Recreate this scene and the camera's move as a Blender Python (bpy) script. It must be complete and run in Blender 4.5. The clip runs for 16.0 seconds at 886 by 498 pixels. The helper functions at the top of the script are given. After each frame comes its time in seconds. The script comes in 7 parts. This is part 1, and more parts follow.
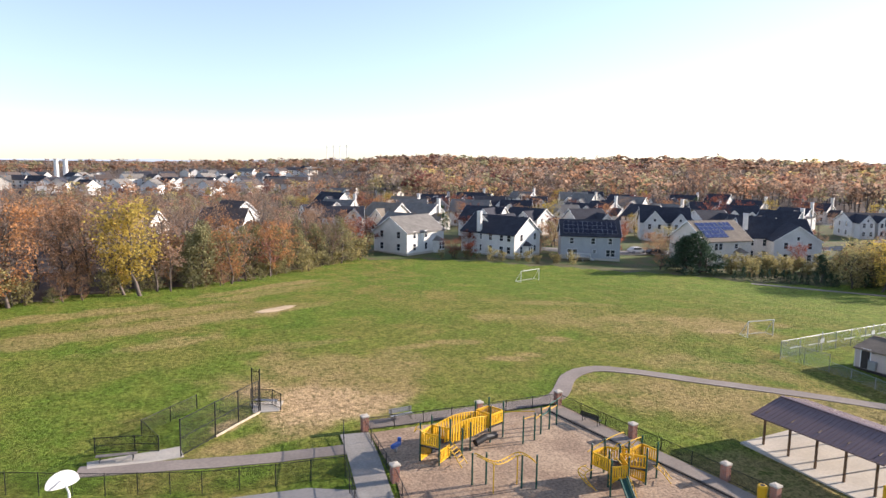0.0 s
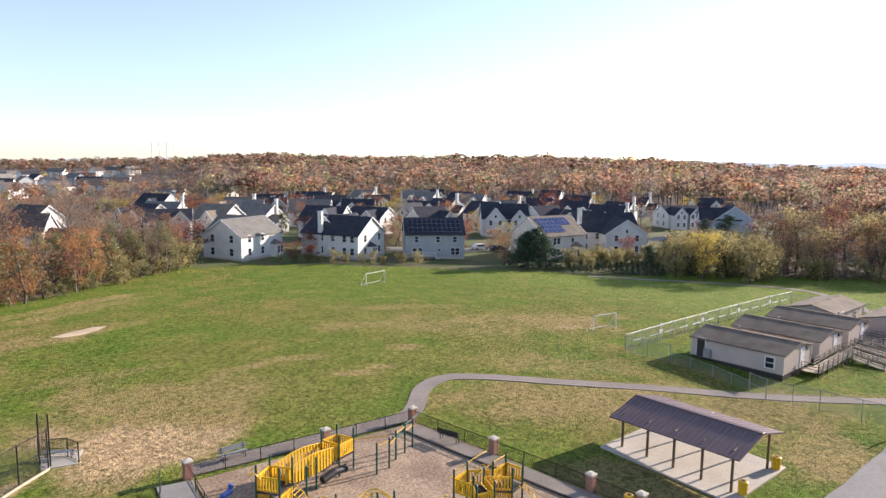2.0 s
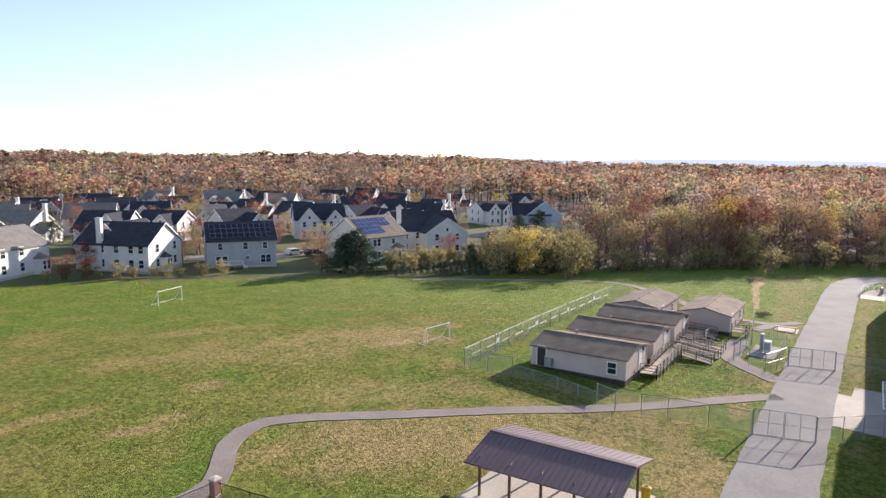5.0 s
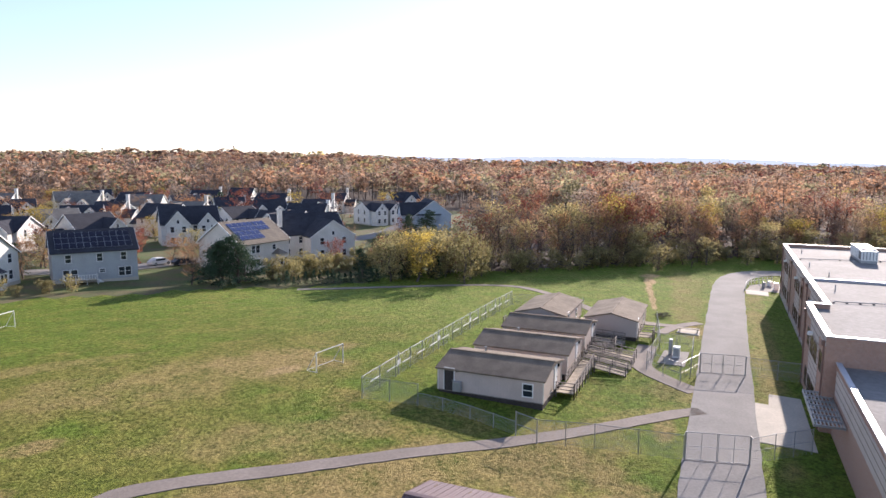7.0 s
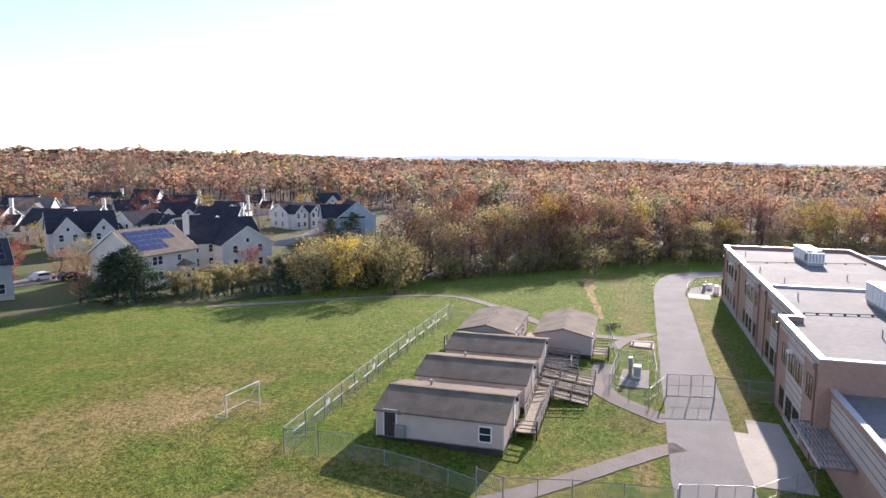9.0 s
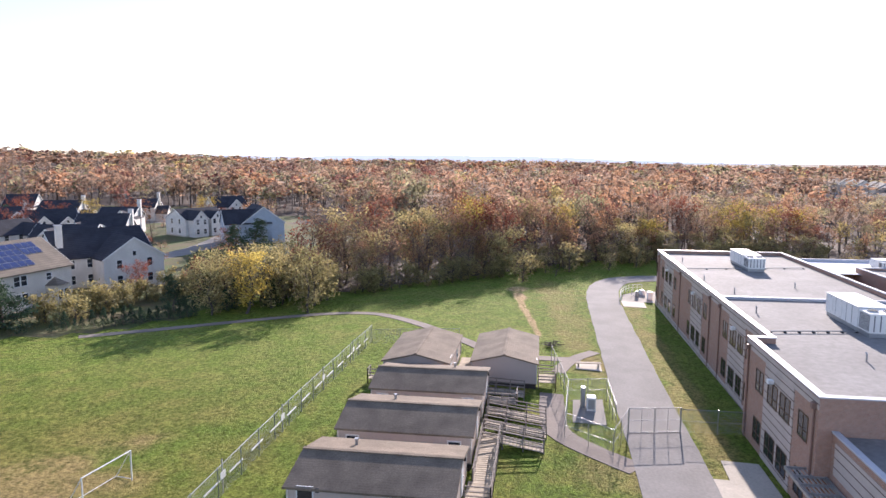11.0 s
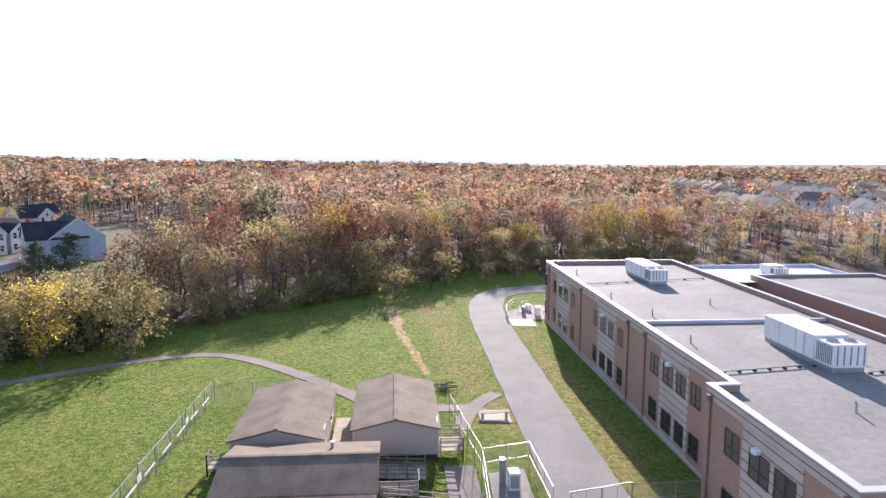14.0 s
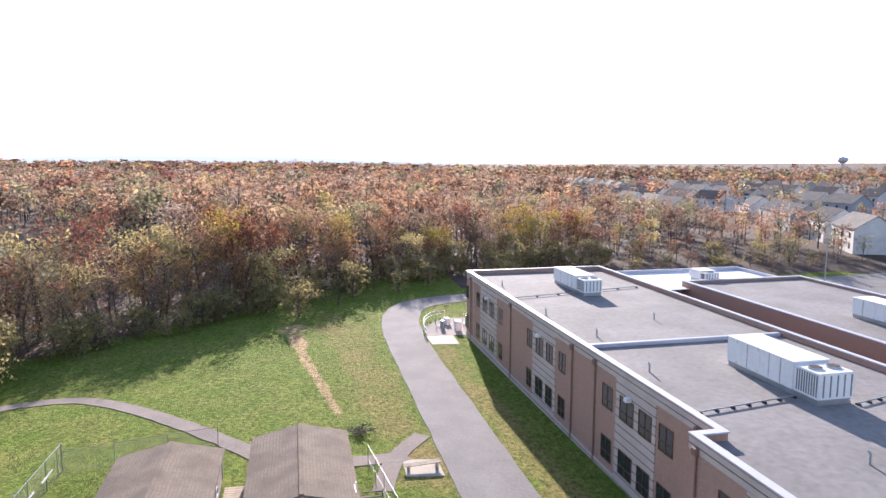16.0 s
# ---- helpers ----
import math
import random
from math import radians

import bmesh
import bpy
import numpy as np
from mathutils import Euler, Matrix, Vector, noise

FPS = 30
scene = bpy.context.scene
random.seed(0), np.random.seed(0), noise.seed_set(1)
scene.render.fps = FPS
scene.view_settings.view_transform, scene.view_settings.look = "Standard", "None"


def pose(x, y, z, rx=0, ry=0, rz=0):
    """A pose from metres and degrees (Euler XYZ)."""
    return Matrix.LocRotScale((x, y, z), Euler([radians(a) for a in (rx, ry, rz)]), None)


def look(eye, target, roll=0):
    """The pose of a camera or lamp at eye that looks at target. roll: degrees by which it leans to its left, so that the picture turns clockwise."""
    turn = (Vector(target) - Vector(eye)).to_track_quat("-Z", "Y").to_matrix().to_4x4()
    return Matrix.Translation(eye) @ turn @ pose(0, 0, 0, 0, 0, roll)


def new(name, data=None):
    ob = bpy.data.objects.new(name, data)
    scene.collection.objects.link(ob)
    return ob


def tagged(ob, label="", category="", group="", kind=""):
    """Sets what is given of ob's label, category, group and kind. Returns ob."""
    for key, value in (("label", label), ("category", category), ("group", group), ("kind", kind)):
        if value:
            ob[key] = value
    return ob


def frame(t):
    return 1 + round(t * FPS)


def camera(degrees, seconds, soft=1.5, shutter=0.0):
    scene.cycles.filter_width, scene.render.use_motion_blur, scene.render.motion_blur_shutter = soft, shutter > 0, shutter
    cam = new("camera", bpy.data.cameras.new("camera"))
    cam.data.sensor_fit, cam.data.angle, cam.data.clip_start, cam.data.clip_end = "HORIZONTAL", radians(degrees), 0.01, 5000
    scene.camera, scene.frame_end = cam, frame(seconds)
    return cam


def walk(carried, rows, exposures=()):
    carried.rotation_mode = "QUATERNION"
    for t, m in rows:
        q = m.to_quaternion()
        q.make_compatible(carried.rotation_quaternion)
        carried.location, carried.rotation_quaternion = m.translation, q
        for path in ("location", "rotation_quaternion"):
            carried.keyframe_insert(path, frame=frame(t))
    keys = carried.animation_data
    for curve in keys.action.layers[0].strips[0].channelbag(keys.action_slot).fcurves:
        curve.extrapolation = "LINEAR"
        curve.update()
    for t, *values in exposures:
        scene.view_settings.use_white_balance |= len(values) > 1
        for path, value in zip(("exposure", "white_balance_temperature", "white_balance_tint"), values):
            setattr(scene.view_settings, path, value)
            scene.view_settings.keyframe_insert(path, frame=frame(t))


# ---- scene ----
cam = camera(67.0, 16.0)
METRES, EYE, TILT, LEAN, TURN = 74.08, 22.0, 1.66, 1.56, -28.1
ROWS = [
    (0.0, 0.0, 0.0, 0.0, 0.38, -9.12, -2.37),
    (0.5, 0.0005, 0.0215, -0.0011, -2.16, -9.02, -2.41),
    (1.0, 0.0016, 0.0418, -0.0024, -4.95, -8.92, -2.47),
    (1.5, 0.0039, 0.0609, -0.0041, -8.91, -8.79, -2.51),
    (2.0, 0.0063, 0.0789, -0.0055, -13.13, -8.66, -2.54),
    (2.5, 0.0092, 0.0988, -0.0064, -17.38, -8.53, -2.56),
    (3.0, 0.013, 0.1205, -0.0076, -20.24, -8.45, -2.61),
    (3.5, 0.0183, 0.143, -0.0087, -22.11, -8.39, -2.62),
    (4.0, 0.0256, 0.1663, -0.0099, -24.24, -8.31, -2.62),
    (6.5, 0.0788, 0.2956, -0.0105, -36.78, -7.94, -2.66),
    (7.0, 0.0933, 0.3242, -0.01, -39.16, -7.9, -2.65),
    (7.5, 0.1093, 0.3534, -0.0095, -41.17, -7.86, -2.64),
    (8.0, 0.1271, 0.3829, -0.0101, -42.67, -7.8, -2.61),
    (8.5, 0.1466, 0.4127, -0.0106, -44.07, -7.76, -2.62),
    (9.0, 0.168, 0.4422, -0.0102, -46.0, -7.69, -2.6),
    (11.5, 0.2954, 0.5804, -0.0081, -55.5, -7.27, -2.44),
    (12.0, 0.3234, 0.6058, -0.0085, -57.56, -7.15, -2.43),
    (12.5, 0.3521, 0.6305, -0.0081, -59.77, -7.05, -2.4),
    (13.0, 0.3815, 0.6538, -0.0075, -61.96, -6.97, -2.36),
    (13.5, 0.4114, 0.6759, -0.0073, -64.08, -6.87, -2.29),
    (14.0, 0.4411, 0.697, -0.0066, -66.1, -6.8, -2.28),
    (14.5, 0.4723, 0.716, -0.0064, -67.9, -6.72, -2.22),
    (15.0, 0.5035, 0.7336, -0.0063, -69.87, -6.65, -2.18),
    (15.5, 0.5354, 0.7492, -0.0059, -72.07, -6.56, -2.11),
    (16.0, 0.5687, 0.7634, -0.0053, -74.39, -6.5, -2.04),
]
walk(cam, [(t, pose(0, 0, EYE, TILT, LEAN, TURN) @ pose(METRES * x, METRES * y, METRES * z, 90 + pitch, roll, yaw)) for t, x, y, z, yaw, pitch, roll in ROWS],
     exposures=[(0.0, 1.2, 6150, 17), (4.0, 1.13, 6100, 18), (9.0, 1.16, 5950, 21), (12.0, 1.32, 5880, 22), (16.0, 1.38, 5850, 21)])

# ---- world, sun and sky ----
SUN_EL, SUN_AZ = 17.2, 99.0
to_sun = Vector((math.sin(radians(SUN_AZ)) * math.cos(radians(SUN_EL)), math.cos(radians(SUN_AZ)) * math.cos(radians(SUN_EL)), math.sin(radians(SUN_EL))))
world = bpy.data.worlds.new("sky")
scene.world = world
world.use_nodes = True
wn = world.node_tree.nodes
sky = wn.new("ShaderNodeTexSky")
sky.sky_type = "NISHITA"
sky.sun_disc = False
sky.sun_elevation, sky.sun_rotation = radians(SUN_EL), radians(SUN_AZ)
sky.air_density, sky.dust_density, sky.ozone_density = 1.0, 0.2, 3.0
wn["Background"].inputs["Strength"].default_value = 0.11
soften = wn.new("ShaderNodeHueSaturation")
soften.inputs["Saturation"].default_value = 0.72
world.node_tree.links.new(sky.outputs[0], soften.inputs["Color"])
world.node_tree.links.new(soften.outputs[0], wn["Background"].inputs["Color"])
sun_data = bpy.data.lights.new("sun", "SUN")
sun_data.energy, sun_data.angle, sun_data.color = 5.0, radians(0.6), (1.0, 0.87, 0.70)
sun = new("sun", sun_data)
sun.matrix_world = look(to_sun * 400, (0, 0, 0))

# ---- materials ----
MATS = {}


def mat(name, color, rough=0.8, vary=0.25, scale=1.0, bump=0.15, metal=0.0, second=None, per_object=0.0, per_island=0.0, spec=0.3, trans=0.0, tone=False):
    """A surface with stains at a large scale, grain at a small one, and relief."""
    if name in MATS:
        return MATS[name]
    m = bpy.data.materials.new(name)
    m.use_nodes = True
    n, l = m.node_tree.nodes, m.node_tree.links
    b = n["Principled BSDF"]
    co = n.new("ShaderNodeTexCoord")
    big, small = n.new("ShaderNodeTexNoise"), n.new("ShaderNodeTexNoise")
    big.inputs["Scale"].default_value, small.inputs["Scale"].default_value = 0.6 * scale, 9.0 * scale
    big.inputs["Detail"].default_value, small.inputs["Detail"].default_value = 4, 6
    l.new(co.outputs["Object"], big.inputs["Vector"])
    l.new(co.outputs["Object"], small.inputs["Vector"])
    mix = n.new("ShaderNodeMix")
    mix.data_type = "RGBA"
    c2 = second or tuple(c * (1 - vary) for c in color)
    mix.inputs[6].default_value, mix.inputs[7].default_value = (*color, 1), (*c2, 1)
    ramp = n.new("ShaderNodeMapRange")
    ramp.inputs[1].default_value, ramp.inputs[2].default_value = 0.38, 0.64
    l.new(big.outputs["Fac"], ramp.inputs[0])
    l.new(ramp.outputs[0], mix.inputs[0])
    hsv = n.new("ShaderNodeHueSaturation")
    l.new(mix.outputs[2], hsv.inputs["Color"])
    val = n.new("ShaderNodeMapRange")
    val.inputs[1].default_value, val.inputs[2].default_value = 0.25, 0.75
    val.inputs[3].default_value, val.inputs[4].default_value = 1 - vary * 0.8, 1 + vary * 0.8
    l.new(small.outputs["Fac"], val.inputs[0])
    last = val.outputs[0]
    for amount, node, socket in ((per_object, "ShaderNodeObjectInfo", "Random"), (per_island, "ShaderNodeNewGeometry", "Random Per Island")):
        if amount:
            src = n.new(node)
            mr = n.new("ShaderNodeMapRange")
            mr.inputs[3].default_value, mr.inputs[4].default_value = 1 - amount, 1 + amount
            l.new(src.outputs[socket], mr.inputs[0])
            mul = n.new("ShaderNodeMath")
            mul.operation = "MULTIPLY"
            l.new(last, mul.inputs[0])
            l.new(mr.outputs[0], mul.inputs[1])
            last = mul.outputs[0]
    if tone:
        at = n.new("ShaderNodeAttribute")
        at.attribute_name = "tone"
        mul = n.new("ShaderNodeMath")
        mul.operation = "MULTIPLY"
        l.new(last, mul.inputs[0])
        l.new(at.outputs["Fac"], mul.inputs[1])
        last = mul.outputs[0]
    l.new(last, hsv.inputs["Value"])
    l.new(hsv.outputs[0], b.inputs["Base Color"])
    b.inputs["Roughness"].default_value, b.inputs["Metallic"].default_value = rough, metal
    b.inputs["Specular IOR Level"].default_value = spec
    if trans:
        t = n.new("ShaderNodeBsdfTranslucent")
        l.new(hsv.outputs[0], t.inputs["Color"])
        ms = n.new("ShaderNodeMixShader")
        ms.inputs[0].default_value = trans
        l.new(b.outputs[0], ms.inputs[1])
        l.new(t.outputs[0], ms.inputs[2])
        l.new(ms.outputs[0], n["Material Output"].inputs["Surface"])
    if bump:
        bp = n.new("ShaderNodeBump")
        bp.inputs["Strength"].default_value, bp.inputs["Distance"].default_value = bump, 0.03
        l.new(small.outputs["Fac"], bp.inputs["Height"])
        l.new(bp.outputs[0], b.inputs["Normal"])
    MATS[name] = m
    return m


def striped(name, color, line, period, axis, width=0.12, rough=0.7, depth=0.4, vary=0.12):
    """A surface with evenly spaced grooves across one axis (lap siding, ribs, shingle courses)."""
    m = mat(name, color, rough, vary, 1.0, 0.0)
    n, l = m.node_tree.nodes, m.node_tree.links
    co = n.new("ShaderNodeTexCoord")
    sep = n.new("ShaderNodeSeparateXYZ")
    l.new(co.outputs["Object"], sep.inputs[0])
    d = n.new("ShaderNodeMath"); d.operation = "DIVIDE"; d.inputs[1].default_value = period
    l.new(sep.outputs[axis], d.inputs[0])
    f = n.new("ShaderNodeMath"); f.operation = "FRACT"
    l.new(d.outputs[0], f.inputs[0])
    c = n.new("ShaderNodeMath"); c.operation = "LESS_THAN"; c.inputs[1].default_value = width
    l.new(f.outputs[0], c.inputs[0])
    mix = n.new("ShaderNodeMix"); mix.data_type = "RGBA"
    b = n["Principled BSDF"]
    src = b.inputs["Base Color"].links[0].from_socket
    l.new(c.outputs[0], mix.inputs[0]); l.new(src, mix.inputs[6]); mix.inputs[7].default_value = (*line, 1)
    l.new(mix.outputs[2], b.inputs["Base Color"])
    bp = n.new("ShaderNodeBump"); bp.inputs["Strength"].default_value = depth; bp.inputs["Distance"].default_value = 0.02
    l.new(f.outputs[0], bp.inputs["Height"]); l.new(bp.outputs[0], b.inputs["Normal"])
    return m


def brick_mat(name, c1, c2, mortar, scale=1.0):
    m = mat(name, c1, 0.85, 0.15, 0.5, 0.0)
    n, l = m.node_tree.nodes, m.node_tree.links
    b = n["Principled BSDF"]
    co = n.new("ShaderNodeTexCoord")
    sep, comb = n.new("ShaderNodeSeparateXYZ"), n.new("ShaderNodeCombineXYZ")
    l.new(co.outputs["Object"], sep.inputs[0])
    add = n.new("ShaderNodeMath"); add.operation = "ADD"
    l.new(sep.outputs[0], add.inputs[0]); l.new(sep.outputs[1], add.inputs[1])
    l.new(add.outputs[0], comb.inputs[0]); l.new(sep.outputs[2], comb.inputs[1])
    br = n.new("ShaderNodeTexBrick")
    br.inputs["Scale"].default_value = scale
    br.inputs["Color1"].default_value, br.inputs["Color2"].default_value, br.inputs["Mortar"].default_value = (*c1, 1), (*c2, 1), (*mortar, 1)
    br.inputs["Brick Width"].default_value, br.inputs["Row Height"].default_value, br.inputs["Mortar Size"].default_value = 0.215, 0.075, 0.01
    l.new(comb.outputs[0], br.inputs["Vector"])
    hsv = b.inputs["Base Color"].links[0].from_node
    l.new(br.outputs["Color"], hsv.inputs["Color"])
    bp = n.new("ShaderNodeBump"); bp.inputs["Strength"].default_value = 0.3; bp.inputs["Distance"].default_value = 0.01; bp.invert = True
    l.new(br.outputs["Fac"], bp.inputs["Height"]); l.new(bp.outputs[0], b.inputs["Normal"])
    return m


asphalt = mat("asphalt", (0.25, 0.236, 0.222), 0.95, 0.16, 0.5, 0.3)
path_asphalt = mat("path_asphalt", (0.255, 0.215, 0.185), 0.95, 0.18, 0.5, 0.3)
concrete = mat("concrete", (0.50, 0.45, 0.375), 0.9, 0.15, 0.6, 0.2)
mulch = mat("mulch", (0.36, 0.265, 0.18), 1.0, 0.6, 0.6, 1.0, second=(0.25, 0.175, 0.12))
walk_concrete = mat("walk_concrete", (0.33, 0.305, 0.27), 0.95, 0.18, 0.6, 0.2)
bare = mat("bare_sand", (0.55, 0.42, 0.27), 1.0, 0.2, 1.0, 0.4)
brick = brick_mat("brick", (0.36, 0.15, 0.10), (0.29, 0.115, 0.08), (0.34, 0.27, 0.22))
school_brick = brick_mat("school_brick", (0.42, 0.235, 0.165), (0.36, 0.195, 0.14), (0.40, 0.31, 0.25))
cream_block = striped("cream_block", (0.55, 0.46, 0.40), (0.17, 0.115, 0.10), 0.62, 2, 0.13, 0.85, 0.3)
coping = mat("coping", (0.5, 0.5, 0.53), 0.5, 0.06, 0.5, 0.0, spec=0.5)
flat_roof = mat("flat_roof", (0.245, 0.235, 0.225), 0.9, 0.22, 0.25, 0.3)
white_roof = mat("white_roof", (0.72, 0.73, 0.75), 0.6, 0.1, 0.4, 0.1)
white_paint = mat("white_paint", (0.78, 0.77, 0.74), 0.6, 0.08, 0.6, 0.05)
galv = mat("galvanised", (0.40, 0.41, 0.42), 0.45, 0.12, 3.0, 0.05, metal=0.7)
black_steel = mat("black_vinyl_steel", (0.02, 0.02, 0.022), 0.55, 0.2, 2.0, 0.05)
shingle = {
    "slate": striped("slate_shingle", (0.045, 0.047, 0.06), (0.025, 0.025, 0.035), 0.28, 2, 0.2, 0.95, 0.4, 0.3),
    "grey": striped("grey_shingle", (0.21, 0.195, 0.175), (0.13, 0.12, 0.11), 0.28, 2, 0.2, 0.95, 0.4, 0.25),
    "brown": striped("brown_shingle", (0.115, 0.09, 0.08), (0.07, 0.055, 0.05), 0.28, 2, 0.2, 0.95, 0.4, 0.25),
    "tan": striped("tan_shingle", (0.24, 0.20, 0.155), (0.15, 0.125, 0.10), 0.28, 2, 0.2, 0.95, 0.4, 0.25),
}
siding = {
    "white": striped("white_siding", (0.69, 0.67, 0.63), (0.52, 0.505, 0.475), 0.2, 2, 0.12),
    "grey": striped("grey_siding", (0.39, 0.405, 0.42), (0.29, 0.30, 0.31), 0.2, 2, 0.12),
    "beige": striped("beige_siding", (0.68, 0.62, 0.54), (0.50, 0.46, 0.40), 0.2, 2, 0.12),
    "blue": striped("blue_siding", (0.44, 0.50, 0.58), (0.32, 0.37, 0.43), 0.2, 2, 0.12),
}
trailer_wall = striped("trailer_panel", (0.54, 0.445, 0.385), (0.46, 0.38, 0.33), 0.3, 1, 0.06, 0.7, 0.3)
trailer_end = striped("trailer_panel_end", (0.54, 0.445, 0.385), (0.46, 0.38, 0.33), 0.3, 0, 0.06, 0.7, 0.3)
trailer_roof = striped("trailer_shingle", (0.222, 0.175, 0.128), (0.182, 0.143, 0.106), 0.22, 0, 0.2, 0.95, 0.4, 0.34)
trailer_roof_across = striped("trailer_shingle_across", (0.222, 0.175, 0.128), (0.182, 0.143, 0.106), 0.22, 1, 0.2, 0.95, 0.4, 0.34)
pipe_brown = mat("painted_downpipe", (0.25, 0.15, 0.115), 0.6, 0.15, 2.0, 0.05)
louvre_grey = mat("louvre_grey", (0.22, 0.22, 0.225), 0.6, 0.2, 2.0, 0.05)
worn_walk = mat("worn_walk", (0.30, 0.25, 0.205), 0.95, 0.2, 0.8, 0.3)
skirt_dark = mat("dark_skirting", (0.06, 0.05, 0.045), 0.9, 0.3, 1.0, 0.2)
glass = mat("window_glass", (0.03, 0.035, 0.045), 0.08, 0.2, 0.5, 0.0, spec=0.6)
deck_wood = mat("weathered_wood", (0.26, 0.225, 0.195), 0.9, 0.35, 3.0, 0.4)
new_wood = mat("pale_deck_boards", (0.48, 0.40, 0.30), 0.85, 0.25, 3.0, 0.3)
shelter_metal = striped("brown_ribbed_metal", (0.17, 0.115, 0.115), (0.12, 0.08, 0.08), 0.3, 1, 0.12, 0.5, 0.2)
post_brown = mat("brown_post", (0.13, 0.075, 0.04), 0.6, 0.2, 2.0, 0.1)
play_yellow = mat("yellow_plastic", (0.72, 0.42, 0.02), 0.45, 0.1, 2.0, 0.02)
play_green = mat("green_steel", (0.012, 0.075, 0.055), 0.45, 0.15, 2.0, 0.02)
play_blue = mat("blue_plastic", (0.06, 0.13, 0.40), 0.45, 0.1, 2.0, 0.02)
solar_glass = mat("solar_panel_glass", (0.02, 0.035, 0.13), 0.25, 0.3, 0.8, 0.0, spec=0.6)
dark_cells = mat("dark_solar_cells", (0.012, 0.014, 0.032), 0.4, 0.3, 0.8, 0.0, spec=0.25)
bark = mat("bark", (0.13, 0.105, 0.09), 0.95, 0.35, 2.0, 0.6)
pale_bark = mat("pale_bark", (0.235, 0.19, 0.165), 0.95, 0.3, 2.0, 0.5)
HUES = {  # leaf colour, its second shade, share of light let through
    "orange": ((0.48, 0.23, 0.09), (0.40, 0.21, 0.10), 0.5),
    "rust": ((0.37, 0.20, 0.105), (0.32, 0.21, 0.13), 0.5),
    "red": ((0.27, 0.085, 0.055), (0.23, 0.10, 0.065), 0.4),
    "yellow": ((0.56, 0.41, 0.085), (0.46, 0.36, 0.10), 0.5),
    "olive": ((0.29, 0.26, 0.11), (0.36, 0.28, 0.13), 0.45),
    "brown": ((0.30, 0.225, 0.165), (0.33, 0.235, 0.165), 0.45),
    "pine": ((0.29, 0.26, 0.13), (0.22, 0.22, 0.10), 0.4),
    "green": ((0.055, 0.09, 0.05), (0.04, 0.07, 0.04), 0.2),
}
LEAF = {k: mat(k + "_leaves", a, 0.85, 0.3, 0.15, 0.0, second=b, per_object=0.25, per_island=0.3, trans=t) for k, (a, b, t) in HUES.items()}
# leaf colours greyed and lifted, painting haze into the woods further off
hazed = lambda c, k, s=0.28: tuple(min(0.75, k * (v * (1 - s) + s * sum(c) / 3)) for v in c)
HAZED_WOOD_LEAF = {k: mat(k + "_hazed_wood_leaves", hazed(a, 1.16), 0.85, 0.3, 0.05, 0.0, second=hazed(b, 1.16), per_island=0.14, trans=min(0.62, t + 0.1), tone=True) for k, (a, b, t) in HUES.items()}


# ---- the lie of the land ----
def smooth(a, b, v):
    s = min(max((v - a) / (b - a), 0.0), 1.0)
    return s * s * (3 - 2 * s)


RIDGE = ((-180, -0.4), (0, -0.4), (12, 0.0), (27, 0.5), (38, 0.42), (49, 0.6), (60, 0.42), (67, 0.0), (77, 0.05), (90, -0.05), (107, -0.45), (127, -0.7), (180, -0.4))


def ridge(azimuth):
    """How high the skyline of the hills stands over the eye, in degrees, by compass bearing."""
    for (a, va), (b, vb) in zip(RIDGE, RIDGE[1:]):
        if azimuth <= b:
            return va + (vb - va) * (azimuth - a) / (b - a)
    return RIDGE[-1][1]


def land(x, y):
    r = math.hypot(x, y)
    w = smooth(135, 240, r)
    near = -0.5 - 0.0105 * x + 0.0384 * y - 2.6 * smooth(82, 145, 0.45 * x + 0.9 * y)
    far = -0.5
    if r > 500:
        rise = ridge(math.degrees(math.atan2(x, y)))
        far += smooth(430, 1000, r) * (1 - 1.5 * smooth(1300, 2000, r)) * (6.5 + 17.5 * rise + 5 * noise.noise(Vector((x * 0.0045, y * 0.0045, 3.1))))
    return near * (1 - w) + w * far


